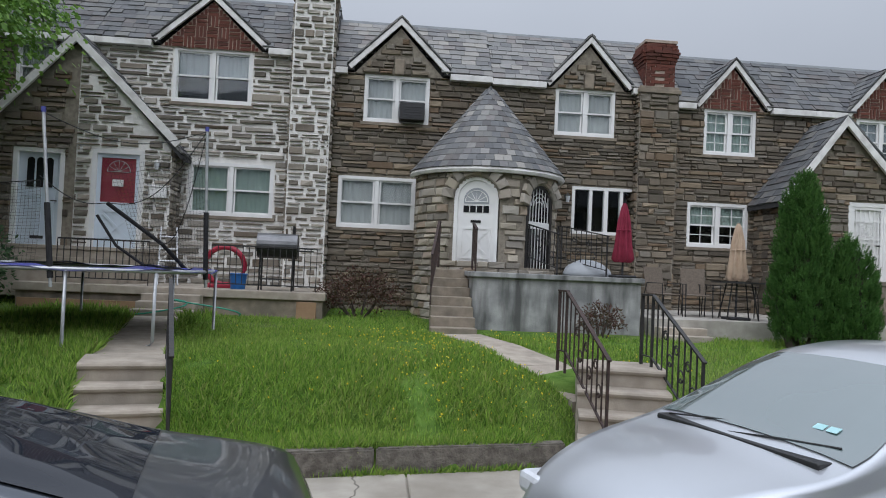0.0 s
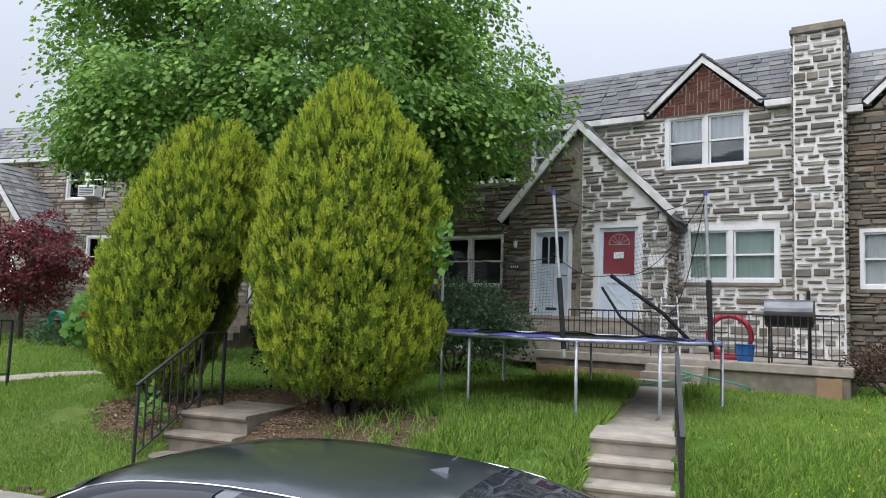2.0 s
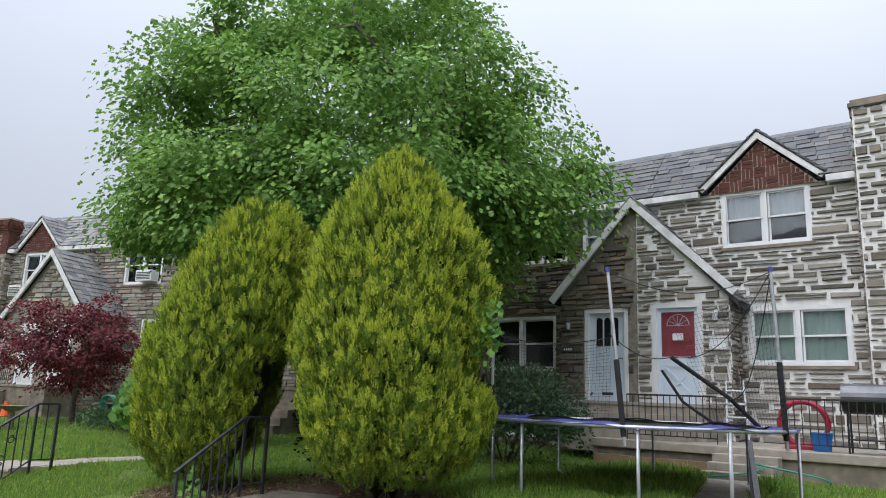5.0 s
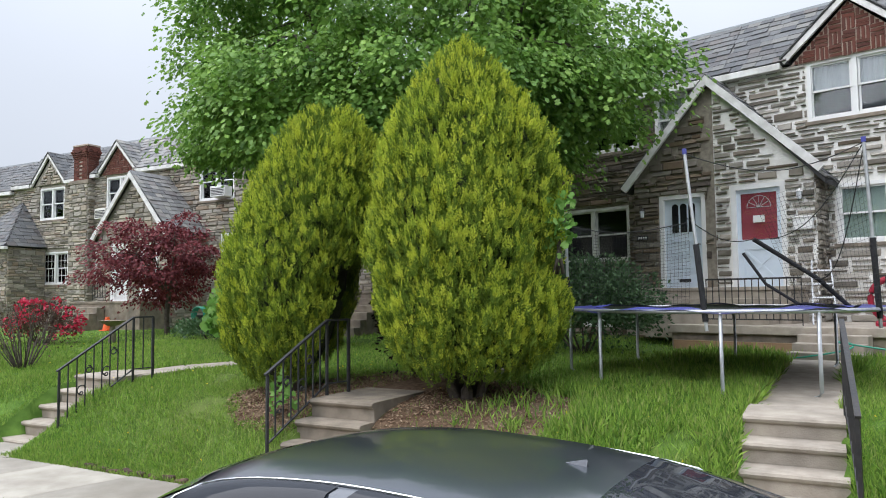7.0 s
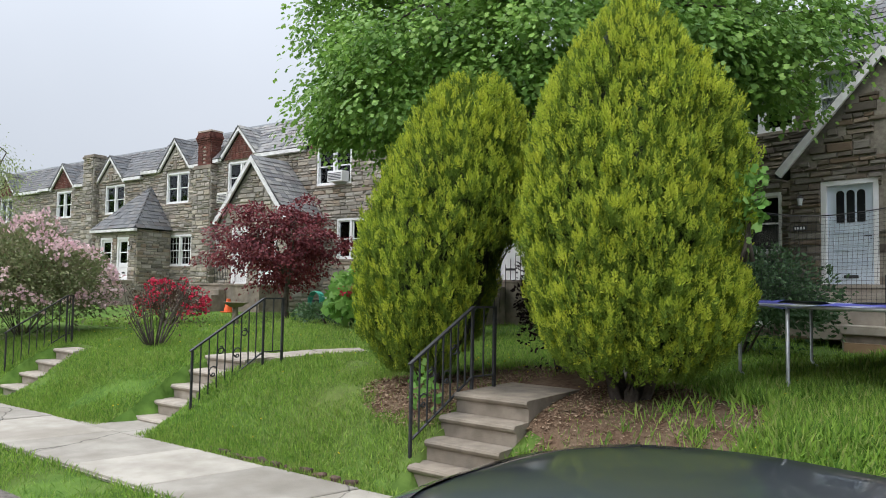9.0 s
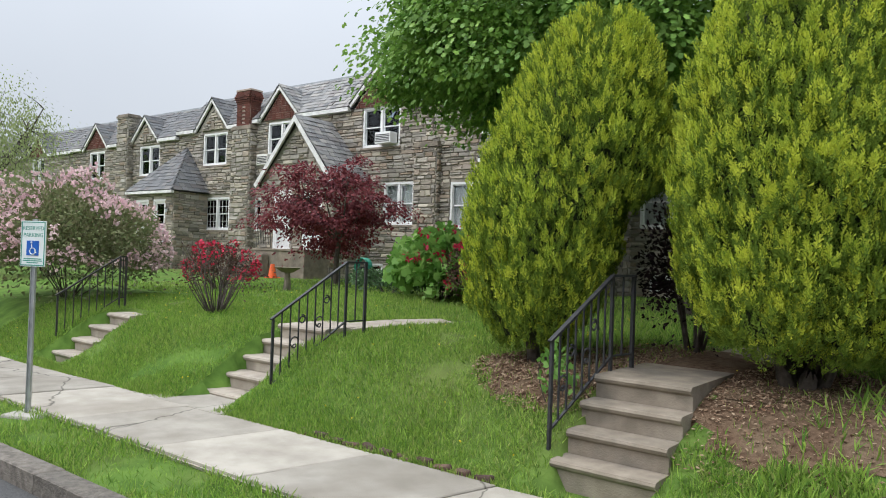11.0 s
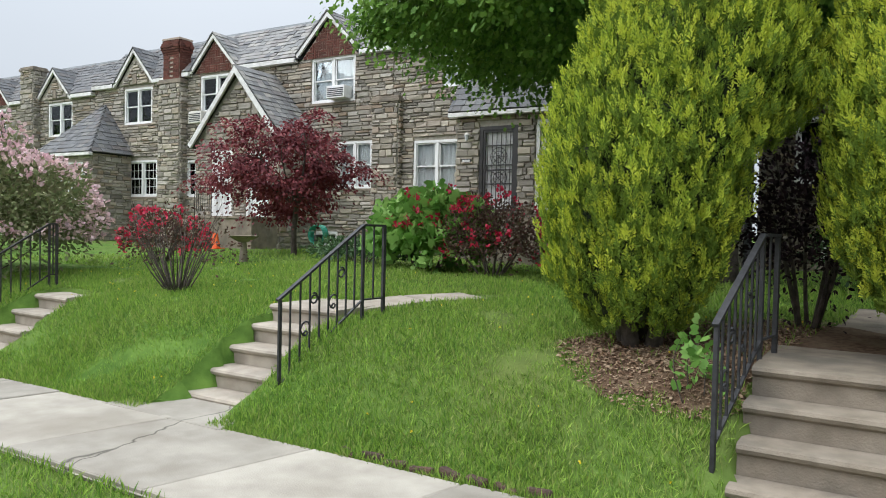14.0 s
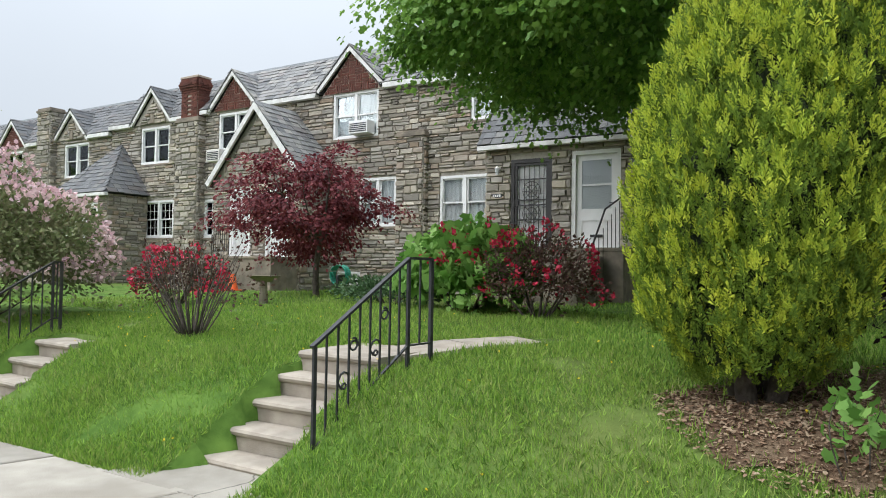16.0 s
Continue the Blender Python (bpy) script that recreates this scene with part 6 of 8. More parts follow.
def gable_porch(h, xl, xr, zl, zr, xa, za, y, wall_x, z0, doors, mats, mortar, seed, split=None, slate=M_SLATE, stoop=1.0, limit=120):
    """A steep-gabled stone porch in front of a house, with doors in its front."""
    rng = random.Random(seed)
    wx0, wx1 = wall_x
    holes = [(d_[0], d_[1], d_[2], d_[3]) for d_ in doors]
    zt = min(zl, zr) + 0.1

    def inside(x, z):
        return z < zt or (z < (zl + (za - zl) * (x - xl) / (xa - xl) if x < xa else zr + (za - zr) * (xr - x) / (xr - xa)) - 0.16)
    porch = part("porch", wall_cells(bmesh.new(), wx0, wx1, z0, zt, y + 0.02, y + 0.25, holes), mortar, h)
    lz = zl + (za - zl) * (wx0 - xl) / (xa - xl) - 0.1
    rz = zr + (za - zr) * (xr - wx1) / (xr - xa) - 0.1
    part("gable_wall", prism(bmesh.new(), [(wx0, zt), (wx1, zt), (wx1, rz), (xa, za - 0.14), (wx0, lz)], y + 0.02, y + 0.2), mortar, porch)
    sides = [part("side_wall", boxes((xs, xs + 0.2, y + 0.25, 0.015, z0, zt + 0.1)), mortar, porch) for xs in (wx0, wx1 - 0.2)]
    st = lay(wx0, wx1, z0, za, holes, rng, (0.09, 0.2), (0.2, 0.55), 0.055 if mortar is M_MORTAR_PALE else 0.018, inside)
    if split:
        sx, m2, mo2 = split
        set_stones(porch, [s for s in st if s[0] + s[2] / 2 <= sx], y + 0.015, mats, rng, limit)
        part("pale_mortar", wall_cells(bmesh.new(), sx, wx1, z0, zt, y + 0.012, y + 0.02, holes), mo2, porch)
        part("pale_mortar", prism(bmesh.new(), [(sx, zt), (wx1, zt), (wx1, rz), (max(xa, sx), za - 0.14)] + ([(sx, za - 0.2)] if sx > xa else []), y + 0.012, y + 0.02), mo2, porch)
        st2 = lay(sx, wx1, z0, za, holes, rng, (0.07, 0.2), (0.22, 0.7), 0.05, inside)
        set_stones(porch, st2, y + 0.01, m2, rng, limit)
    else:
        set_stones(porch, st, y + 0.015, mats, rng, limit)
    for xs, s in ((wx0, -1), (wx1, 1)):
        fl = Matrix.Translation((xs, 0, 0)) @ Matrix.Rotation(radians(90 * s), 4, "Z")
        a_, b_ = sorted((y * s, 0))
        set_stones(porch, lay(a_, b_, z0, zt + 0.05, [], rng, (0.09, 0.2), (0.2, 0.5)), 0.0, split[1] if split and s > 0 else mats, rng, 30, flip=fl)
    for xe, ze, s in ((xl, zl, -1), (xr, zr, 1)):
        bm = bmesh.new()
        v = [bm.verts.new(p) for p in ((xe, y - 0.16, ze), (xa, y - 0.16, za), (xa, 0.0, za), (xe, 0.0, ze))]
        w_ = [bm.verts.new(p.co - Vector((0, 0, 0.09))) for p in v]
        bm.faces.new(v)
        bm.faces.new(w_[::-1])
        for i in range(4):
            bm.faces.new((v[i], w_[i], w_[(i + 1) % 4], v[(i + 1) % 4]))
        bmesh.ops.recalc_face_normals(bm, faces=bm.faces[:])
        rf = part("porch_roof", bm, M_UNDER, porch)
        upv = Vector((xa - xe, 0, za - ze))
        ln = abs(y) + 0.16
        rowsh2(h, (xe, y - 0.17, ze + 0.01), upv, ln, slate, rng, s)
    gable_trim(porch, xl, xr, zl, xa, za, y - 0.14, 0.15)
    for d_ in doors:
        door(h, d_[0], d_[1], d_[2], d_[3], y + 0.06, d_[4], d_[5] if len(d_) > 5 else None, d_[6] if len(d_) > 6 else None)
    return porch


def rowsh2(parent, origin, upv, ln, slate, rng, side):
    L_ = upv.length
    rowsh(parent, origin, (0, 1, 0), upv, L_, lambda d: (0.0, ln), slate, rng, side)


def stoop(h, x0, x1, y0, y1, z, n, sx0, sx1, material, ground, tread=0.27):
    """A landing with steps down the front."""
    part("landing", boxes((x0, x1, y0, y1, ground - 0.3, z - 0.07), (x0 - 0.03, x1 + 0.03, y0 - 0.03, y1, z - 0.068, z), bevel=0.01), material, h)
    rise = (z - ground) / (n + 1)
    for i in range(n):
        zz = z - rise * (i + 1)
        part("step", boxes((sx0, sx1, y0 - 0.03 - tread * (i + 1), y0 - 0.032 - tread * i, ground - 0.3, zz), bevel=0.012), material, h)


gable_porch(house_a, -8.42, -4.29, 4.36, 4.12, -6.45, 6.5, -0.7, (-8.2, -4.5), 0.9,
            [(-7.62, -6.61, 2.15, 4.12, "panel", M_DOORBLUE), (-6.08, -5.05, 2.15, 4.17, "cross", M_DOORBLUE)], M_TAN, M_MORTAR, 51, (-6.4, M_GREY, M_MORTAR_PALE))
stoop(house_a, -7.9, -4.7, -1.75, -0.69, 2.14, 2, -7.2, -4.9, M_STEP, 1.5)
gable_porch(house_e, 8.3, 11.6, 3.74, 3.9, 9.78, 5.68, -1.2, (8.5, 11.4), 0.9,
            [(9.98, 10.9, 2.15, 3.85, "security", M_WHITE), (8.9, 9.5, 2.15, 3.7, "storm")], M_TAN, M_MORTAR, 52, limit=60)
stoop(house_e, 8.4, 11.4, -2.3, -1.19, 2.12, 4, 9.6, 11.0, M_STEP_DARK, 1.2)
gable_porch(house_r, -14.14, -10.34, 4.1, 4.2, -12.21, 6.3, -1.5, (-13.95, -10.55), 0.9,
            [(-13.28, -12.42, 1.98, 3.9, "security", M_WHITE), (-11.85, -11.0, 1.98, 3.85, "storm")], M_BUFF, M_MORTAR_BUFF, 53, slate=M_SLATE_PALE)
stoop(house_r, -13.9, -10.6, -2.5, -1.49, 1.97, 4, -13.6, -12.2, M_STEP_DARK, 1.05)


def shed_porch(h, x0, x1, y, ze, zt, z0, doors, mats, mortar, seed, hip=False, slate=M_SLATE):
    """A stone porch with a lean-to or hipped slate roof."""
    rng = random.Random(seed)
    holes = [d_[:4] for d_ in doors]
    top = ze - 0.02
    porch = part("porch", wall_cells(bmesh.new(), x0, x1, z0, top, y + 0.02, y + 0.25, holes), mortar, h)
    for xs in (x0, x1 - 0.2):
        part("side_wall", boxes((xs, xs + 0.2, y + 0.25, 0.015, z0, top)), mortar, porch)
    set_stones(porch, lay(x0, x1, z0, top, holes, rng, (0.09, 0.2), (0.2, 0.5)), y + 0.015, mats, rng, 110)
    for xs, s in ((x0, -1), (x1, 1)):
        fl = Matrix.Translation((xs, 0, 0)) @ Matrix.Rotation(radians(90 * s), 4, "Z")
        a_, b_ = sorted((y * s, 0))
        set_stones(porch, lay(a_, b_, z0, top, [], rng, (0.09, 0.2), (0.2, 0.5)), 0.0, mats, rng, 40, flip=fl)
    ex0, ex1, ey = x0 - 0.16, x1 + 0.16, y - 0.18
    inset = (x1 - x0 + 0.32) * 0.49 if hip else 0.0
    bm = bmesh.new()
    v = [bm.verts.new(p) for p in ((ex0, ey, ze), (ex1, ey, ze), (ex1 - inset, 0.0, zt), (ex0 + inset, 0.0, zt), (ex0, 0.0, ze), (ex1, 0.0, ze))]
    for f_ in ((0, 1, 2, 3), (0, 3, 4), (1, 5, 2), (0, 4, 5, 1), (4, 3, 2, 5)):
        bm.faces.new([v[i] for i in f_])
    bmesh.ops.recalc_face_normals(bm, faces=bm.faces[:])
    part("porch_roof", bm, M_UNDER, porch)
    upv = Vector((0, -ey, zt - ze))
    L_ = upv.length
    shingles(h, (ex0, ey - 0.01, ze + 0.005), (1, 0, 0), upv, ex1 - ex0, L_, slate, rng, keep=lambda d: (inset * d / L_, ex1 - ex0 - inset * d / L_))
    if hip:
        for xe, s in ((ex0, -1), (ex1, 1)):
            u2 = Vector((-s * inset, 0, zt - ze))
            l2 = u2.length
            rowsh(h, (xe + s * 0.01, 0.0, ze + 0.005), (0, -1, 0), u2, l2, lambda d: (0.0, -ey * (1 - d / l2)), slate, rng, -s)
    part("eave_board", boxes((ex0, ex1, ey - 0.03, ey + 0.1, ze - 0.11, ze - 0.004), bevel=0.01), M_DIRTYWHITE, porch)
    for d_ in doors:
        door(h, d_[0], d_[1], d_[2], d_[3], y + 0.06, d_[4], d_[5] if len(d_) > 5 else None, d_[6] if len(d_) > 6 else None)
    return porch


shed_porch(house_p, -5.3, -1.45, -0.8, 4.62, 6.05, 0.9, [(-4.66, -3.63, 2.2, 4.27, "security", M_IRON, M_IRON), (-3.16, -2.05, 2.2, 4.36, "storm")], M_BUFF, M_MORTAR_BUFF, 61)
stoop(house_p, -4.9, -1.6, -1.95, -0.79, 2.18, 0, -3.3, -2.0, M_STEP_DARK, 1.1)
for i in range(5):
    part("step", boxes((-3.2, -2.0, -2.25 - 0.28 * i, -1.985 - 0.28 * i, 0.8, 2.0 - 0.18 * i), bevel=0.012), M_STEP_DARK, house_p)
shed_porch(house_t, -22.1, -19.12, -1.5, 4.08, 5.98, 0.9, [(-20.5, -19.66, 2.06, 3.76, "storm"), (-21.75, -20.85, 2.06, 3.76, "storm")], M_BUFF, M_MORTAR_BUFF, 62, hip=True)
stoop(house_t, -21.9, -19.3, -2.4, -1.49, 2.05, 3, -20.8, -19.5, M_STEP, 1.1)
bm = bmesh.new()
tube(bm, [(-2.0, -0.85, 3.3), (-2.0, -1.9, 2.95), (-2.0, -2.6, 2.2)], 0.02)
for k in range(7):
    tube(bm, [(-2.0, -1.0 - 0.25 * k, 2.0 - 0.1 * k), (-2.0, -1.0 - 0.25 * k, 3.2 - 0.16 * k)], 0.009, 5)
part("porch_railing", bm, M_IRON, house_p, "black iron porch rail")

# round turret porch
tur = thing("turret_porch", pose(2.05, 16.15, 0), "round stone turret porch with a conical slate roof", "porch")
TR, TZ0, TZ1, TAP = 1.45, 0.9, 4.0, 5.95
DOORS_T = [(-106, 2.16, 3.82), (-48, 2.1, 3.75)]
rng_t = random.Random(64)
bm = bmesh.new()
NA = 72
for i in range(NA):
    a0, a1 = math.pi + math.pi * i / NA, math.pi + math.pi * (i + 1) / NA
    mid = math.degrees((a0 + a1) / 2) - 360
    spans = [(TZ0, TZ1)]
    for da, za_, zb_ in DOORS_T:
        w_ = abs(mid - da) * math.pi / 180 * TR
        if w_ < 0.44:
            spans = [(TZ0, za_), (zb_ - 0.44 + math.sqrt(max(0, 0.44 ** 2 - w_ ** 2)), TZ1)]
    for z_a, z_b in spans:
        ring = [bm.verts.new((r_ * math.cos(a_), r_ * math.sin(a_), z_)) for r_ in (TR, TR - 0.22) for a_ in (a0, a1) for z_ in (z_a, z_b)]
        for q in ((0, 2, 3, 1), (4, 5, 7, 6), (0, 1, 5, 4), (2, 6, 7, 3), (1, 3, 7, 5), (0, 4, 6, 2)):
            bm.faces.new([ring[k] for k in q])
bmesh.ops.recalc_face_normals(bm, faces=bm.faces[:])
part("wall", bm, M_MORTAR, tur)
base_t = stone_set(M_BUFF[0])
z = TZ0
while z < TZ1 - 0.06:
    hh = rng_t.uniform(0.09, 0.19)
    a_ = -180.0
    while a_ < 0:
        w_ = rng_t.uniform(0.18, 0.45)
        da_ = math.degrees(w_ / TR)
        mid = a_ + da_ / 2
        a_ += da_
        if any(abs(mid - d_[0]) * math.pi / 180 * TR < 0.46 + w_ * 0.3 and d_[1] - 0.02 < z + hh / 2 < d_[2] + 0.08 for d_ in DOORS_T):
            continue
        ob = new("stone", rng_t.choice(base_t))
        ob.parent = tur
        ob.matrix_local = Matrix.Rotation(radians(mid + 90), 4, "Z") @ Matrix.Translation((0, -TR - 0.005, z + hh / 2)) @ Matrix.Diagonal((w_ - 0.018, 0.07, hh - 0.018, 1))
    z += hh
bm = bmesh.new()
bmesh.ops.create_cone(bm, cap_ends=True, segments=40, radius1=TR + 0.16, radius2=0.01, depth=TAP - TZ1, matrix=Matrix.Translation((0, 0, (TAP + TZ1) / 2)))
roof_t = part("roof", bm, M_UNDER, tur)
sl = math.hypot(TR + 0.16, TAP - TZ1)
for i in range(int(sl / 0.17)):
    f_ = i * 0.17 / sl
    r_ = (TR + 0.17) * (1 - f_)
    nn = max(5, int(math.pi * r_ / 0.17))
    for k in range(nn):
        ang = 180 + 180 * (k + 0.5 * (i % 2)) / nn
        if ang > 362:
            continue
        ob = new("shingle", rng_t.choice(SLATES[M_SLATE_PALE.name] + SLATES[M_SLATE.name] * 2))
        ob.parent = roof_t
        wdt = math.pi * r_ / nn
        tilt = math.degrees(math.atan2(TAP - TZ1, TR + 0.16))
        ob.matrix_local = Matrix.Rotation(radians(ang + 90), 4, "Z") @ Matrix.Translation((0, -r_ - 0.012, TZ1 + (TAP - TZ1) * f_)) @ Matrix.Rotation(radians(tilt), 4, "X") @ Matrix.Diagonal((wdt - 0.008, 0.21, 0.016, 1))
bm = bmesh.new()
tube(bm, [((TR + 0.13) * math.cos(math.pi + math.pi * k / 40), (TR + 0.13) * math.sin(math.pi + math.pi * k / 40), TZ1 - 0.05) for k in range(41)], 0.06, 6)
part("eave_moulding", bm, M_DIRTYWHITE, tur)
for (da, za_, zb_), kind in zip(DOORS_T, ("white", "iron")):
    dm = Matrix.Rotation(radians(da + 90), 4, "Z") @ Matrix.Translation((0, -TR + 0.1, 0))
    dr = part("door", prism(bmesh.new(), arch_outline(-0.36, 0.36, za_, zb_ - 0.40), 0.0, 0.05), M_WHITE if kind == "white" else M_BLACKGLASS, tur)
    dr.matrix_local = dm
    bm = bmesh.new()
    o1, o2 = arch_outline(-0.43, 0.43, za_, zb_ - 0.42), arch_outline(-0.36, 0.36, za_, zb_ - 0.42)
    for (p0, p1), (q0, q1) in zip(zip(o1[1:], o1[2:]), zip(o2[1:], o2[2:])):
        vv = [bm.verts.new((p[0], yy, p[1])) for yy in (-0.05, 0.06) for p in (p0, p1, q1, q0)]
        for q in ((0, 1, 2, 3), (7, 6, 5, 4), (0, 4, 5, 1), (2, 6, 7, 3)):
            bm.faces.new([vv[k] for k in q])
    beam(bm, (-0.395, 0, za_), (-0.395, 0, zb_ - 0.42), 0.07, 0.1)
    bmesh.ops.recalc_face_normals(bm, faces=bm.faces[:])
    part("door_frame", bm, M_WHITE if kind == "white" else M_IRON, tur).matrix_local = dm
    bm = bmesh.new()
    if kind == "white":
        bar_ring(bm, -0.29, 0.29, za_ + 0.07, za_ + 0.68, 0.035, -0.018, -0.002)
        beam(bm, (-0.26, -0.01, za_ + 0.1), (0.26, -0.01, za_ + 0.65), 0.012, 0.04)
        beam(bm, (-0.26, -0.0102, za_ + 0.65), (0.26, -0.0102, za_ + 0.1), 0.012, 0.04)
        part("moulding", bm, M_WHITE, dr)
        zf_ = zb_ - 0.52
        part("pane", prism(bmesh.new(), arch_outline(-0.25, 0.25, zf_, zf_ + 0.06), -0.012, -0.004), M_SHADE, dr)
        part("fanlight", fan(0, -0.016, zf_ + 0.04, 0.22), M_WHITE, dr)
        for k in range(4):
            part("pane", boxes((-0.25 + 0.13 * k, -0.14 + 0.13 * k, -0.012, -0.004, zf_ - 0.17, zf_ - 0.04)), M_BLACKGLASS, dr)
        part("mail_slot", boxes((-0.1, 0.1, -0.02, -0.002, za_ + 0.77, za_ + 0.82)), M_BLACKGLASS, dr)
    else:
        for k in range(-3, 4):
            beam(bm, (k * 0.1, -0.03, za_), (k * 0.1, -0.03, zb_ - 0.42 + math.sqrt(max(0, 0.36 ** 2 - (k * 0.1) ** 2))), 0.012, 0.014)
        box(bm, -0.36, 0.36, -0.035, -0.02, za_ + 0.78, za_ + 0.92)
        for k in range(3):
            tube(bm, [((0.1 + 0.08 * k) * math.cos(j * math.pi / 10), -0.03, zb_ - 0.42 + (0.1 + 0.08 * k) * math.sin(j * math.pi / 10)) for j in range(11)], 0.008, 5)
        part("grille", bm, M_WHITE, dr, "pale metal security grille")
    # arch stones
    for k in range(9):
        an = math.pi * (k + 0.5) / 9
        ob = new("stone", base_t[k])
        ob.parent = tur
        ob.matrix_local = Matrix.Rotation(radians(da + 90), 4, "Z") @ Matrix.Translation((0.56 * math.cos(an), -TR - 0.005, zb_ - 0.42 + 0.56 * math.sin(an))) @ Matrix.Rotation(math.pi / 2 - an, 4, "Y") @ Matrix.Diagonal((0.17, 0.09, 0.24, 1))

# terrace and steps before the turret
terr = thing("terrace", pose(0, 0, 0), "stained concrete terrace wall in front of the turret", "terrace")
part("wall", boxes((1.5, 4.55, 13.6, 15.5, 0.8, 1.9)), M_WALL_CONC, terr)
part("coping", boxes((1.44, 4.6, 13.53, 15.5, 1.9, 1.99), bevel=0.012), M_WALL_CONC, terr)
tst = thing("porch_steps", pose(0, 0, 0), "brown concrete steps up to the round porch", "steps")
for i in range(7):
    z_ = 1.05 + 0.16 * i
    part("step", boxes((0.72 + 0.02 * i, 1.49, 12.75 + 0.27 * i, 12.75 + 0.27 * (i + 1) + (0.1 if i == 6 else 0.0), 0.6, z_), bevel=0.014), M_STEP_DARK, tst)
railing("rusty iron hand rail on the porch steps", (0.75, 13.4, 1.5), (0.95, 14.6, 2.16), 0.75, 8, M_RUST, (), 0.2, "porch rails")
railing("rusty iron hand rail on the porch steps", (1.55, 13.7, 1.99), (1.6, 14.5, 2.14), 0.75, 5, M_RUST, (), 0.1, "porch rails")
railing("black iron porch rail on the terrace", (3.1, 14.0, 1.99), (2.75, 14.9, 2.2), 0.75, 8, M_IRON, (2, 5), 0.1, "porch rails")
railing("black iron porch rail on the terrace", (4.0, 13.9, 1.99), (3.4, 14.9, 2.2), 0.75, 9, M_IRON, (3, 6), 0.1, "porch rails")

# stone-house platform
plat = thing("front_terrace", pose(0, 0, 0), "pale concrete front terrace of the stone house", "terrace")
part("body", boxes((-6.5, -1.15, 14.35, 16.9, 0.7, 1.32)), M_STEP_DARK, plat)
part("coping", boxes((-6.55, -1.1, 14.28, 16.9, 1.322, 1.47), bevel=0.015), M_STEP, plat)
part("plank", boxes((-6.4, -4.2, 14.18, 14.24, 0.8, 1.2)), mat("raw_timber", (0.26, 0.16, 0.09), (0.34, 0.22, 0.13), 3, 0.8), plat, "unpainted timber board")
part("plank", boxes((-1.6, -1.25, 14.16, 14.22, 0.9, 1.3)), bpy.data.materials["raw_timber"], plat, "unpainted timber board")
for i in range(3):
    part("step", boxes((-4.25, -3.25, 13.42 + 0.28 * i, 13.7 + 0.28 * i, 0.7, 1.12 + 0.12 * i), bevel=0.012), M_STEP, plat)


def fence_run(label, x0, x1, y, z, h, n):
    t = thing("iron_fence", pose(x0, y, z), label, "railing", "terrace fences")
    L_ = x1 - x0
    part("top_rail", beam(bmesh.new(), (0, 0, h), (L_, 0, h), 0.03, 0.03), M_IRON, t)
    part("lower_rail", beam(bmesh.new(), (0, 0, 0.1), (L_, 0, 0.1), 0.025, 0.02), M_IRON, t)
    for i in range(n + 1):
        part("baluster", beam(bmesh.new(), (L_ * i / n, 0, 0.0 if i in (0, n) else 0.1), (L_ * i / n, 0, h), 0.014, 0.014), M_IRON, t)


fence_run("black iron fence along the terrace", -5.9, -4.3, 14.5, 1.47, 0.8, 14)
fence_run("black iron fence along the terrace", -3.2, -1.3, 14.5, 1.47, 0.8, 17)

# ---- cars ----
def paint(name, col, metal=0.5, rough=0.28):
    m = mat(name, col, tuple(c * 1.12 for c in col), 300, rough, metal, bump=0.0)
    b = m.node_tree.nodes["Principled BSDF"]
    b.inputs["Coat Weight"].default_value = 0.8
    b.inputs["Coat Roughness"].default_value = 0.04
    return m


M_GREYCAR = paint("dark_grey_car_paint", (0.05, 0.058, 0.072))
M_SILVER = paint("silver_car_paint", (0.52, 0.54, 0.57), 0.6, 0.3)
M_CHROME = mat("chrome", (0.75, 0.76, 0.78), (0.8, 0.8, 0.82), 5, 0.12, 1.0, bump=0.0)
M_SATIN = mat("satin_trim", (0.22, 0.225, 0.23), (0.3, 0.3, 0.31), 8, 0.35, 0.8, bump=0.0)
M_RUBBER = mat("black_rubber", (0.012, 0.012, 0.012), (0.02, 0.02, 0.02), 20, 0.7, bump=0.1)
M_RIM = mat("alloy_rim", (0.4, 0.41, 0.42), (0.5, 0.5, 0.51), 10, 0.35, 0.9, bump=0.0)
M_REDLENS = mat("red_lens", (0.25, 0.008, 0.01), (0.32, 0.012, 0.014), 6, 0.15, bump=0.0)
M_CLEARLENS = mat("headlamp_lens", (0.55, 0.57, 0.6), (0.65, 0.67, 0.7), 6, 0.1, bump=0.0)
M_BLACKTRIM = mat("black_trim", (0.012, 0.012, 0.013), (0.02, 0.02, 0.02), 30, 0.45, bump=0.1)


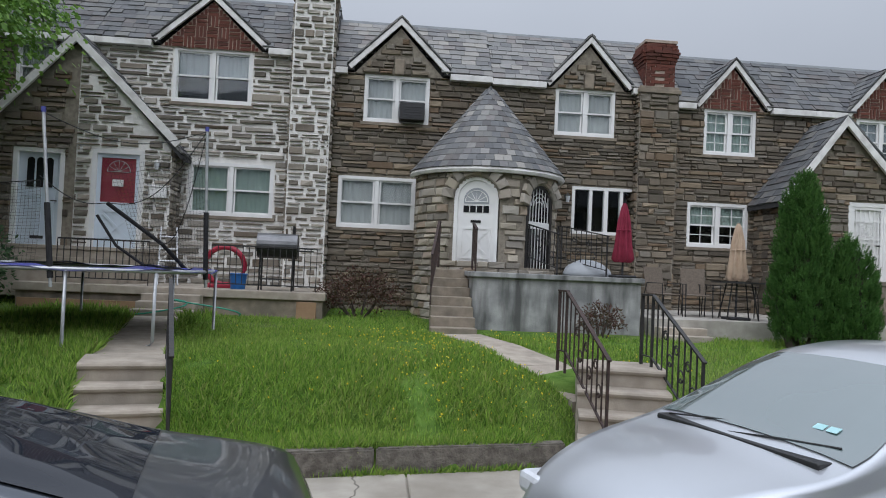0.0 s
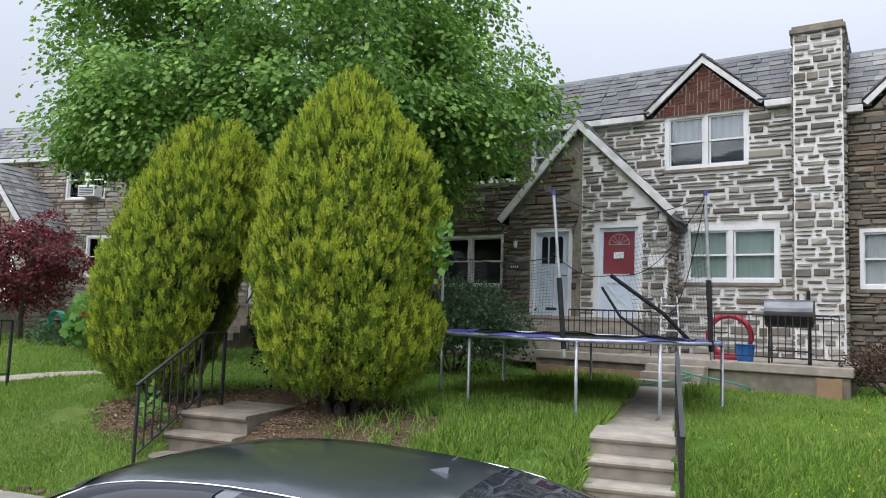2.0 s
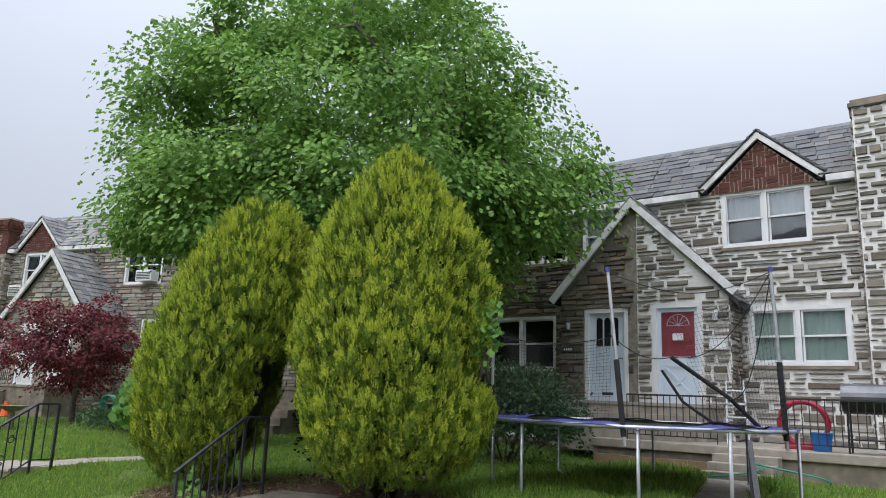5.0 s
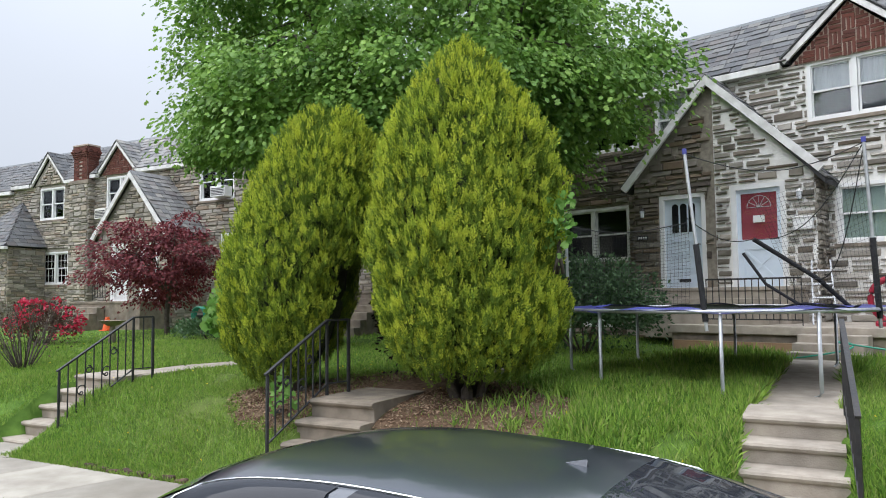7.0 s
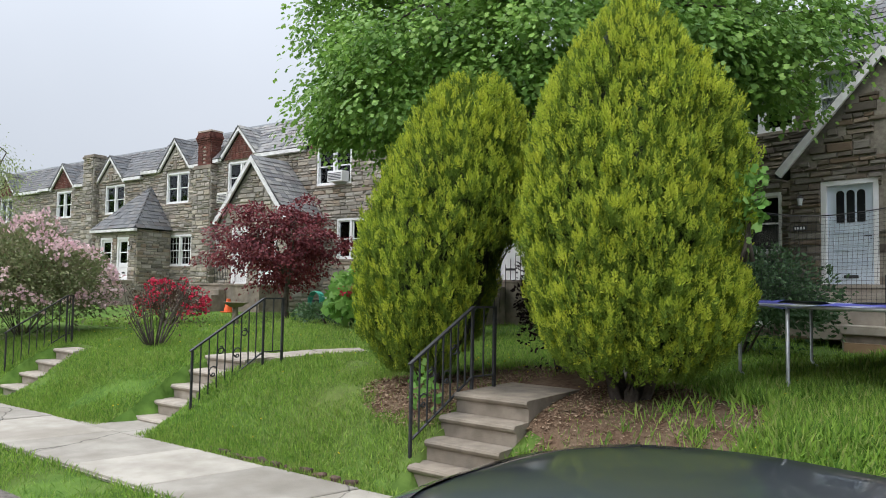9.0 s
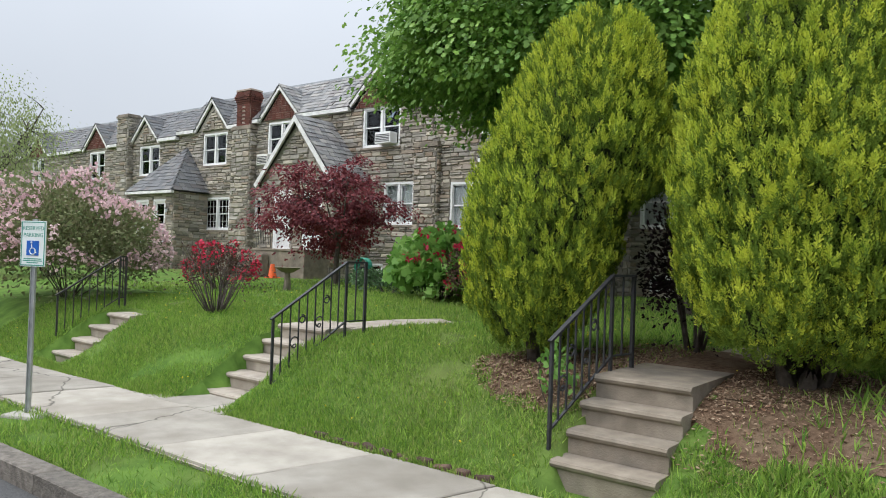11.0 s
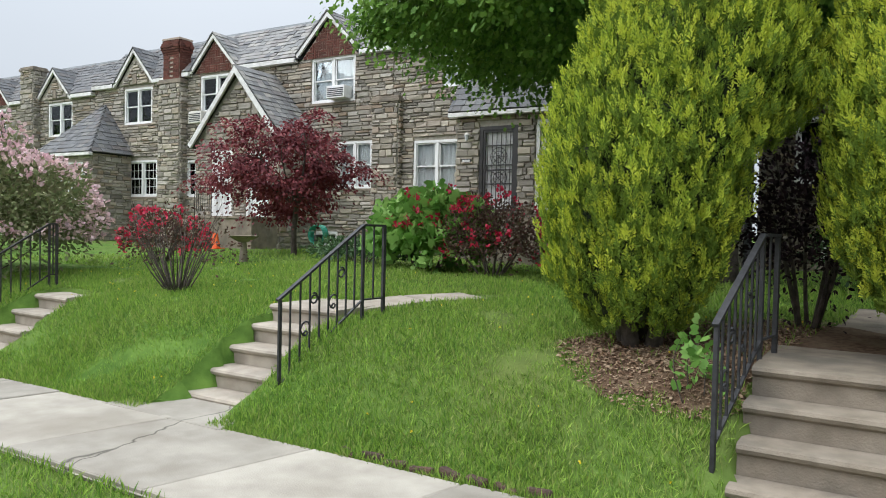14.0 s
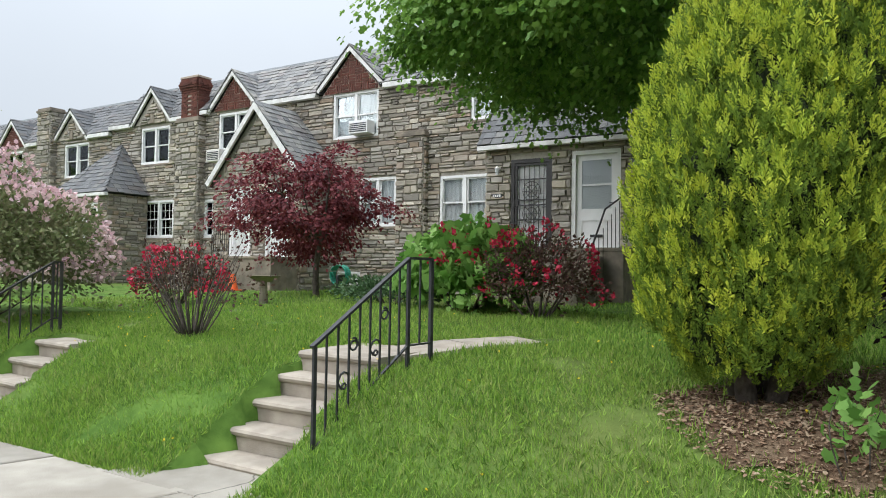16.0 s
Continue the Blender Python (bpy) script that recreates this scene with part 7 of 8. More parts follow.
def car(label, m, top, belt, half, roof_half, L_, paint_m, side_panes, windshield, rear_pane, glass_front, shape):
    """A saloon lofted along its length from tables of height and width; local x runs to the front."""
    t = thing("parked_car", m, label, "car", "parked cars")
    def fx(tab, x_):
        # a soft run through the table, sharper at both ends
        w_ = min(0.2, x_ * 0.5, (L_ - x_) * 0.5)
        return float(np.mean(np.interp(x_ + w_ * np.linspace(-1, 1, 9), [p[0] for p in tab], [p[1] for p in tab])))

    def section(x_):
        tp, hw = fx(top, x_), fx(half, x_)
        bl = min(fx(belt, x_), tp - 0.03)
        rh = min(fx(roof_half, x_), hw - 0.05)
        low = 0.26
        g = max(0.0, tp - bl)
        sh = 0.045 * min(1, g / 0.2)
        pts = [(hw - 0.10, low), (hw - 0.02, low + 0.14), (hw, (low + bl) * 0.5 + 0.05), (hw - 0.015, bl - 0.10), (hw - 0.045, bl - 0.015), (hw - 0.085, bl + 0.01 if g > 0.06 else bl)]
        for q in (0.3, 0.6, 0.82):
            pts.append((hw - 0.085 + (rh - hw + 0.085) * (q ** 1.15), bl + g * q))
        pts += [(rh - 0.045, tp - 0.055 * min(1, g / 0.3)), (rh * 0.72, tp - 0.018), (rh * 0.36, tp - 0.004), (0.0, tp)]
        return pts
    xs = sorted({round(v, 3) for v in np.linspace(0, L_, 90)})
    bm = bmesh.new()
    rows = []
    for x_ in xs:
        s = section(x_)
        rows.append([bm.verts.new((x_, -a, z_)) for a, z_ in s] + [bm.verts.new((x_, a, z_)) for a, z_ in s[-2::-1]])
    for a, b in zip(rows, rows[1:]):
        for k in range(len(a) - 1):
            bm.faces.new((a[k], a[k + 1], b[k + 1], b[k]))
    bm.faces.new(rows[0])
    bm.faces.new(rows[-1][::-1])
    bmesh.ops.recalc_face_normals(bm, faces=bm.faces[:])
    body = part("body", bm, paint_m, t, smooth=True)

    def point(x_, k, f_, side, off=0.006):
        s = section(x_)
        a, b = s[k], s[k + 1]
        p = Vector((x_, side * (a[0] + (b[0] - a[0]) * f_), a[1] + (b[1] - a[1]) * f_))
        return p + Vector((0, side * off, off * 0.4))

    def side_at(x_, f_, side, off):
        # f_ from the belt (0) to the roof edge (1)
        s = section(x_)[5:10]
        q = f_ * 4
        k = min(int(q), 3)
        a, b = s[k], s[k + 1]
        return Vector((x_, side * (a[0] + (b[0] - a[0]) * (q - k) + off), a[1] + (b[1] - a[1]) * (q - k) + off * 0.35))
    for side in (-1, 1):
        for x0_, x1_, skew0, skew1 in side_panes:
            bm = bmesh.new()
            n, mrow = 10, 6
            g = [[bm.verts.new(side_at(x0_ + skew0 * j / mrow + (x1_ + skew1 * j / mrow - x0_ - skew0 * j / mrow) * i / n, 0.04 + 0.85 * j / mrow, side, 0.008)) for i in range(n + 1)] for j in range(mrow + 1)]
            for j in range(mrow):
                for i in range(n):
                    bm.faces.new((g[j][i], g[j][i + 1], g[j + 1][i + 1], g[j + 1][i]))
            part("side_window", bm, M_TINT, t, smooth=True)
        xa, xb = side_panes[0][0] + side_panes[0][2], side_panes[-1][1] + side_panes[-1][3]
        ft = 0.92 if side > 0 else 0.8
        lo0, lo1 = side_panes[0][0], side_panes[-1][1]
        line = [side_at(lo0 + (xa - lo0) * q / 5, 0.02 + (ft - 0.02) * q / 5, side, 0.01) for q in range(6)] + [side_at(xa + (xb - xa) * q / 16, ft, side, 0.01) for q in range(17)] + [side_at(xb + (lo1 - xb) * q / 5, ft - (ft - 0.02) * q / 5, side, 0.01) for q in range(6)]
        part("window_trim", tube(bmesh.new(), line, 0.006, 6), M_CHROME if shape == "grey" else M_BLACKTRIM, t, smooth=True)
        part("door_handle", tube(bmesh.new(), [side_at(L_ * 0.40, 0.0, side, 0.02) + Vector((0, 0, -0.16)), side_at(L_ * 0.44, 0.0, side, 0.03) + Vector((0, 0, -0.16))], 0.014), M_CHROME, t)
        mx = side_panes[-1][1] - 0.12
        mr = side_at(mx, 0.1, side, 0.0)
        bm = bmesh.new()
        bmesh.ops.create_uvsphere(bm, u_segments=14, v_segments=10, radius=0.5, matrix=Matrix.Translation(mr + Vector((0, side * 0.13, 0.04))) @ Matrix.Diagonal((0.13, 0.22, 0.15, 1)))
        part("wing_mirror", bm, paint_m, t, smooth=True)
    for nm, (x0_, x1_), gm in (("windshield", windshield, glass_front), ("rear_window", rear_pane, M_TINT)):
        bm = bmesh.new()
        n, mrow = 24, 14
        g = []
        for i in range(n + 1):
            x_ = x0_ + (x1_ - x0_) * i / n
            tp, rh = fx(top, x_), fx(roof_half, x_)
            rh = min(rh + 0.0, fx(half, x_) - 0.1)
            g.append([])
            for j in range(-mrow, mrow + 1):
                q = j / mrow * 0.96
                yy = q * rh
                a = abs(q)
                s = section(x_)
                # height on the section's upper arc at that width
                ys_ = [p[0] for p in s[8:]][::-1]
                zs_ = [p[1] for p in s[8:]][::-1]
                g[-1].append(bm.verts.new((x_, yy, float(np.interp(abs(yy), ys_, zs_)) + 0.010)))
        for i in range(n):
            for j in range(2 * mrow):
                bm.faces.new((g[i][j], g[i][j + 1], g[i + 1][j + 1], g[i + 1][j]))
        part(nm, bm, gm, t, smooth=True)
    for wx in (0.19 * L_, 0.805 * L_):
        for side in (-1, 1):
            wm = Matrix.Translation((wx, side * (fx(half, wx) - 0.12), 0.32)) @ Matrix.Rotation(radians(90), 4, "X")
            bm = bmesh.new()
            bmesh.ops.create_cone(bm, cap_ends=True, segments=32, radius1=0.32, radius2=0.32, depth=0.21, matrix=wm)
            bmesh.ops.bevel(bm, geom=[e for e in bm.edges if len(e.link_faces) == 2 and e.calc_face_angle() > 1], offset=0.03, segments=2, affect="EDGES")
            wh = part("wheel", bm, M_RUBBER, t, smooth=False)
            bm = bmesh.new()
            bmesh.ops.create_cone(bm, cap_ends=True, segments=28, radius1=0.21, radius2=0.21, depth=0.225, matrix=wm)
            part("rim", bm, M_RIM, wh)
    return t, section, side_at


M_TINT = mat("tinted_pane", (0.02, 0.023, 0.03), (0.024, 0.027, 0.034), 3, 0.02, bump=0.0, spec=0.25)
M_WINDSCREEN = mat("grey_green_windscreen", (0.10, 0.135, 0.135), (0.11, 0.145, 0.145), 2, 0.04, bump=0.0, spec=0.9)
M_WINDSCREEN.node_tree.nodes["Principled BSDF"].inputs["Coat Weight"].default_value = 1.0
M_WINDSCREEN.node_tree.nodes["Principled BSDF"].inputs["Coat IOR"].default_value = 2.0
road_z = lambda x_: walk_z(x_) - 0.16
SED_TOP = [(0, 0.70), (0.05, 0.92), (0.14, 1.03), (0.5, 1.08), (0.8, 1.12), (1.2, 1.27), (1.55, 1.375), (1.95, 1.42), (2.55, 1.44), (3.1, 1.395), (3.42, 1.31), (3.8, 1.12), (4.1, 0.97), (4.22, 0.92), (4.5, 0.84), (4.65, 0.72), (4.72, 0.58)]
SED_BELT = [(0, 0.62), (0.1, 0.9), (0.6, 1.0), (2, 0.96), (4.1, 0.88), (4.45, 0.78), (4.72, 0.52)]
SED_HALF = [(0, 0.70), (0.12, 0.82), (0.5, 0.89), (2.5, 0.915), (4.0, 0.88), (4.45, 0.76), (4.72, 0.56)]
SED_ROOF = [(0, 0.62), (0.5, 0.72), (0.8, 0.70), (1.6, 0.60), (2.5, 0.60), (3.4, 0.58), (4.1, 0.70), (4.72, 0.46)]
sedan_m = pose(-0.4, 4.55, road_z(-1.8) - 0.025, 0, 0, 11) @ pose(0, 0, 0, 0, 0, 180)
sedan, sed_sec, sed_side = car("dark grey saloon car with tinted windows and chrome trim", sedan_m, SED_TOP, SED_BELT, SED_HALF, SED_ROOF, 4.72, M_GREYCAR,
                               [(1.2, 1.58, 0.30, 0.06), (1.64, 2.54, 0.06, -0.1), (2.64, 3.74, -0.1, -0.42)], (3.4, 4.06), (0.82, 1.62), M_WINDSCREEN, "grey")
bm = bmesh.new()
v_ = [bm.verts.new(p) for p in ((1.78, -0.014, 1.385), (1.78, 0.014, 1.385), (1.89, 0.007, 1.405), (1.89, -0.007, 1.405), (1.78, 0, 1.428), (1.795, 0, 1.427))]
for f_ in ((0, 1, 4), (1, 2, 5, 4), (2, 3, 5), (3, 0, 4, 5), (0, 3, 2, 1)):
    bm.faces.new([v_[i] for i in f_])
part("roof_antenna", bm, M_GREYCAR, sedan, "small fin antenna")
for sd in (-1, 1):
    part("tail_light", boxes((0.05, 0.2, sd * 0.62 - 0.14, sd * 0.62 + 0.14, 0.66, 0.8), bevel=0.03), M_REDLENS, sedan)
part("rear_bumper", boxes((-0.05, 0.14, -0.72, 0.72, 0.3, 0.62), bevel=0.05), M_GREYCAR, sedan)
HB_TOP = [(0, 0.75), (0.06, 1.1), (0.3, 1.46), (0.7, 1.62), (1.6, 1.68), (2.1, 1.66), (2.42, 1.59), (2.8, 1.4), (3.15, 1.19), (3.3, 1.12), (3.8, 1.04), (4.2, 0.93), (4.38, 0.76), (4.45, 0.6)]
HB_BELT = [(0, 0.6), (0.1, 0.95), (2, 0.98), (3.5, 0.96), (4.0, 0.88), (4.45, 0.5)]
HB_HALF = [(0, 0.72), (0.2, 0.86), (2.2, 0.9), (3.6, 0.88), (4.2, 0.76), (4.45, 0.58)]
HB_ROOF = [(0, 0.6), (0.6, 0.66), (1.6, 0.69), (2.5, 0.69), (3.3, 0.82), (4.45, 0.5)]
silver, hb_sec, hb_side = car("silver car with a wide windshield parked at the kerb", pose(5.13, 5.98, road_z(2), 0, 0, 15) @ pose(0, 0, 0, 0, 0, 180), HB_TOP, HB_BELT, HB_HALF, HB_ROOF, 4.45, M_SILVER,
                              [(0.75, 1.5, 0.15, 0.0), (1.58, 2.75, 0.0, -0.35)], (2.42, 3.22), (0.12, 0.5), M_WINDSCREEN, "silver")
for y0_, y1_ in ((-0.6, 0.05), (-0.05, 0.62)):
    bm = tube(bmesh.new(), [(3.28, y0_, 1.14), (3.22, (y0_ + y1_) / 2, 1.175), (3.14, y1_, 1.195)], 0.006, 6)
    part("wiper", bm, M_BLACKTRIM, silver)
part("cowl", boxes((3.22, 3.34, -0.66, 0.66, 1.09, 1.135), bevel=0.012), M_BLACKTRIM, silver)
part("dashboard", boxes((2.6, 3.1, -0.6, 0.6, 0.9, 1.06), bevel=0.03), M_BLACKTRIM, silver)
for sd in (-1, 1):
    part("headlight", boxes((4.12, 4.34, sd * 0.6 - 0.13, sd * 0.6 + 0.13, 0.66, 0.8), bevel=0.04), M_CLEARLENS, silver)
part("grille", boxes((4.38, 4.47, -0.45, 0.45, 0.42, 0.66), bevel=0.02), M_BLACKTRIM, silver)
M_STICKER = mat("pale_blue_sticker", (0.35, 0.6, 0.62), (0.42, 0.66, 0.68), 20, 0.5, bump=0.0)
for k_ in range(2):
    ob = part("inspection_sticker", boxes((0, 0.05, 0.0, 0.07, 0, 0.003)), M_STICKER, silver, "small pale blue windshield sticker")
    ob.matrix_local = pose(3.02, 0.36 + 0.09 * k_, 1.268, 0, 27, 0)

# ---- trampoline ----
M_GALV = mat("galvanised_steel", (0.42, 0.43, 0.44), (0.55, 0.56, 0.57), 12, 0.45, 0.7, bump=0.1)
M_BLUEPAD = mat("blue_pad", (0.03, 0.035, 0.22), (0.07, 0.075, 0.34), 3, 0.6, bump=0.3, big=(0.02, 0.02, 0.05), bigamt=0.5)
M_FOAM = mat("black_foam", (0.01, 0.01, 0.012), (0.022, 0.022, 0.024), 20, 0.85, bump=0.3)
M_NET = mat("black_net", (0.012, 0.012, 0.013), (0.02, 0.02, 0.02), 20, 0.8, bump=0.0)
TX, TY, TRR, TZ = -4.3, 11.0, 1.9, 1.83
tramp = thing("trampoline", pose(TX, TY, 0), "worn round trampoline with blue pads and a sagging net", "trampoline")
ring = lambda r_, z_, n=48: [(r_ * math.cos(2 * math.pi * k / n), r_ * math.sin(2 * math.pi * k / n), z_) for k in range(n + 1)]
part("rim", tube(bmesh.new(), ring(TRR, TZ), 0.024, 8, False), M_GALV, tramp, smooth=True)
bm = bmesh.new()
n_ = 64
for k in range(n_):
    a0, a1 = 2 * math.pi * k / n_, 2 * math.pi * (k + 1) / n_
    zz = lambda a: TZ + 0.03 + 0.018 * math.sin(a * 7) + 0.012 * math.sin(a * 17)
    q = [bm.verts.new((r_ * math.cos(a), r_ * math.sin(a), zz(a) + dz)) for a, r_, dz in ((a0, TRR + 0.04, -0.025), (a1, TRR + 0.04, -0.025), (a1, TRR - 0.28, 0.0), (a0, TRR - 0.28, 0.0))]
    bm.faces.new(q)
bmesh.ops.remove_doubles(bm, verts=bm.verts[:], dist=0.001)
part("edge_pad", bm, M_BLUEPAD, tramp, "faded torn blue edge pad")
bm = bmesh.new()
bmesh.ops.create_circle(bm, cap_ends=True, segments=48, radius=TRR - 0.2, matrix=Matrix.Translation((0, 0, TZ - 0.02)))
part("mat", bm, M_FOAM, tramp, "black jumping mat")
for ang in (-112, -68, -38, 12, 60, 105, 150, -155):
    a = radians(ang)
    d_ = Vector((math.cos(a), math.sin(a), 0))
    gz = ground_z(TX + d_.x * TRR, TY + d_.y * TRR)
    part("leg", tube(bmesh.new(), [d_ * TRR + Vector((0, 0, TZ)), d_ * TRR + Vector((0, 0, gz + 0.07)), d_ * (TRR - 0.06) + Vector((0, 0, gz + 0.01)), d_ * (TRR - 0.25) + Vector((0, 0, gz - 0.02))], 0.021, 8), M_GALV, tramp, smooth=True)


def pole(x_, y_, z0, z1, dx=0.0, dy=0.0):
    a, b = Vector((x_ - TX, y_ - TY, z0)), Vector((x_ - TX + dx, y_ - TY + dy, z1))
    p = part("net_pole", tube(bmesh.new(), [a, b], 0.019, 8), M_GALV, tramp)
    part("foam_sleeve", tube(bmesh.new(), [a.lerp(b, 0.05), a.lerp(b, 0.48)], 0.032, 10), M_FOAM, p)
    part("pole_cap", tube(bmesh.new(), [b, b + (b - a).normalized() * 0.06], 0.026, 8), M_BLUEPAD, p)
    return b


t1 = pole(-3.72, 9.2, TZ - 0.2, 3.54, -0.2, 0.05)
t2 = pole(-2.42, 10.7, TZ - 0.2, 3.68, -0.08, 0.0)
t3 = pole(-5.9, 9.95, TZ - 0.2, 2.95, 0.0, 0.0)
bent = part("net_pole", tube(bmesh.new(), [(1.2, 1.35, TZ), (0.95, 0.9, 2.2), (0.35, 0.35, 2.72)], 0.03, 8), M_FOAM, tramp, "bent pole with black foam")
bent2 = part("net_pole", tube(bmesh.new(), [(0.5, 1.75, TZ), (0.1, 1.5, 2.15), (-0.15, 1.35, 2.6)], 0.022, 8), M_FOAM, tramp, "bent pole with black foam")


def sag(p, q, drop, name="net_cord", r_=0.006):
    p, q = Vector(p), Vector(q)
    part(name, tube(bmesh.new(), [p.lerp(q, k / 14) - Vector((0, 0, drop * math.sin(math.pi * k / 14))) for k in range(15)], r_, 5), M_NET, tramp)


sag(t1, t2, 0.25)
sag(t1 - Vector((0, 0, 0.7)), (0.35, 0.35, 2.72), 0.12)
sag(t2, (0.35, 0.35, 2.72), 0.35)
sag(t2 - Vector((0, 0, 0.02)), (0.9, 0.9, 2.2), 0.5)
sag(t3, t1 - Vector((0, 0, 0.75)), 0.1)


def net(name, quad, nu, nv, wob=0.05):
    """A wide-meshed net hung between four corners."""
    bm = bmesh.new()
    a, b, c, d_ = [Vector(p) for p in quad]
    P = lambda u_, v_: (a.lerp(b, u_)).lerp(d_.lerp(c, u_), v_) + Vector((0, wob * math.sin(6 * u_ + 3 * v_), -0.12 * math.sin(math.pi * u_) * v_))
    for i in range(nu + 1):
        tube(bm, [P(i / nu, k / 6) for k in range(7)], 0.0016, 3, False)
    for j in range(nv + 1):
        tube(bm, [P(k / 8, j / nv) for k in range(9)], 0.0016, 3, False)
    part(name, bm, M_NET, tramp, "torn black safety net")


net("net", [(TRR * math.cos(radians(-45)), TRR * math.sin(radians(-45)), TZ + 0.05), (t2.x + 0.12, t2.y, TZ + 0.05), t2, t1 + Vector((0.5, 0.6, -0.5))], 26, 26)
net("net", [(t3.x, t3.y, TZ + 0.05), (t1.x, t1.y, TZ + 0.05), t1 - Vector((0, 0, 0.75)), t3], 40, 24)

# ---- sign ----
M_SIGN = mat("white_sign", (0.74, 0.77, 0.76), (0.8, 0.82, 0.81), 6, 0.4, bump=0.02)
M_SIGNGREEN = mat("sign_green", (0.03, 0.27, 0.20), (0.035, 0.30, 0.22), 6, 0.4, bump=0.0)
M_SIGNBLUE = mat("sign_blue", (0.012, 0.10, 0.45), (0.015, 0.12, 0.5), 6, 0.4, bump=0.0)
sg = thing("parking_sign", pose(-11.55, 3.06, 0.1, 0, 0, 37), "white and green reserved parking sign on a steel post", "sign")
gz = ground_z(-11.55, 3.06) - 0.1
bm = bmesh.new()
box(bm, -0.022, 0.022, 0.0, 0.012, gz - 0.1, 2.02)
box(bm, -0.028, -0.022, -0.012, 0.012, gz - 0.1, 2.02)
box(bm, 0.022, 0.028, -0.012, 0.012, gz - 0.1, 2.02)
part("post", bm, M_GALV, sg)
part("panel", boxes((-0.155, 0.155, -0.022, -0.014, 1.53, 2.0)), M_SIGN, sg)
bm = bmesh.new()
bar_ring(bm, -0.145, 0.145, 1.54, 1.99, 0.008, -0.0262, -0.0222)
part("border", bm, M_SIGNGREEN, sg)
part("symbol_plate", boxes((-0.075, 0.075, -0.027, -0.0225, 1.645, 1.795)), M_SIGNBLUE, sg)
bm = bmesh.new()
tube(bm, [(0.035 * math.cos(k * math.pi / 8 + 2.2) + 0.004, -0.029, 1.69 + 0.035 * math.sin(k * math.pi / 8 + 2.2)) for k in range(13)], 0.006, 5)
tube(bm, [(-0.012, -0.029, 1.765), (-0.008, -0.029, 1.72), (0.022, -0.029, 1.718), (0.038, -0.029, 1.672), (0.05, -0.029, 1.676)], 0.006, 5)
bmesh.ops.create_uvsphere(bm, u_segments=8, v_segments=6, radius=0.011, matrix=Matrix.Translation((-0.014, -0.028, 1.778)))
part("wheelchair_symbol", bm, M_SIGN, sg)


def words(text, size, x_, z_, parent, material):
    cu = bpy.data.curves.new("lettering", "FONT")
    cu.body, cu.size, cu.align_x, cu.extrude = text, size, "CENTER", 0.0008
    cu.materials.append(material)
    ob = new("lettering", cu)
    ob.parent = parent
    ob.matrix_local = pose(x_, -0.0235, z_, 90, 0, 0)
    return ob


words("RESERVED", 0.058, 0, 1.905, sg, M_SIGNGREEN)
words("PARKING", 0.058, 0, 1.835, sg, M_SIGNGREEN)
for zz, ww in ((1.605, 0.11), (1.585, 0.12), (1.565, 0.07)):
    part("small_print", boxes((-ww, ww, -0.0245, -0.0222, zz, zz + 0.009)), M_SIGNGREEN, sg)
part("concrete_foot", boxes((-0.2, 0.2, -0.15, 0.18, gz - 0.1, gz + 0.035), bevel=0.02), M_CONC, sg)

# ---- terrace things ----
M_GRILLBLACK = mat("black_enamel", (0.012, 0.012, 0.013), (0.025, 0.025, 0.025), 10, 0.4, bump=0.1)
M_GRILLLID = mat("dull_steel_lid", (0.12, 0.125, 0.13), (0.2, 0.2, 0.21), 4, 0.4, 0.6, bump=0.1)
gr = thing("barbecue_grill", pose(-2.05, 14.75, 1.47), "black barrel barbecue grill on the terrace", "grill")
bm = bmesh.new()
tube(bm, [(-0.36, 0, 0.8), (0.36, 0, 0.8)], 0.2, 20)
part("barrel", bm, M_GRILLBLACK, gr, smooth=False)
bm = bmesh.new()
tube(bm, [(-0.37, 0, 0.86), (0.37, 0, 0.86)], 0.205, 20)
part("lid", bm, M_GRILLLID, gr)
for sx in (-0.3, 0.3):
    for sy in (-0.16, 0.16):
        part("leg", tube(bmesh.new(), [(sx, sy, 0), (sx, sy * 0.7, 0.7)], 0.016), M_GRILLBLACK, gr)
part("side_shelf", boxes((0.38, 0.66, -0.16, 0.16, 0.74, 0.765), bevel=0.006), M_GRILLBLACK, gr)
part("lower_shelf", boxes((-0.3, 0.3, -0.15, 0.15, 0.2, 0.22)), M_GRILLBLACK, gr)
part("chimney_pipe", tube(bmesh.new(), [(0.28, 0.05, 1.02), (0.28, 0.05, 1.22)], 0.03), M_GRILLBLACK, gr)
M_REDPLASTIC = mat("red_plastic", (0.30, 0.012, 0.035), (0.38, 0.025, 0.05), 4, 0.45, bump=0.05)
M_BLUEPLASTIC = mat("blue_plastic", (0.02, 0.12, 0.38), (0.03, 0.16, 0.45), 4, 0.45, bump=0.05)
M_GREENPLASTIC = mat("green_plastic", (0.02, 0.24, 0.16), (0.03, 0.3, 0.2), 4, 0.45, bump=0.05)
rp = thing("toy_ring", pose(-3.05, 15.05, 1.47, 8, 0, 0), "large round red plastic play ring against the terrace", "toy")
part("ring", tube(bmesh.new(), [(0.36 * math.cos(k * math.pi / 16), 0, 0.42 + 0.36 * math.sin(k * math.pi / 16)) for k in range(33)], 0.05, 8, False), M_REDPLASTIC, rp, smooth=True)
part("base", boxes((-0.3, 0.3, -0.12, 0.12, 0.0, 0.1), bevel=0.03), M_REDPLASTIC, rp)
bk = thing("plastic_bin", pose(-2.75, 14.75, 1.47), "blue plastic tub on the terrace", "bin")
bm = bmesh.new()
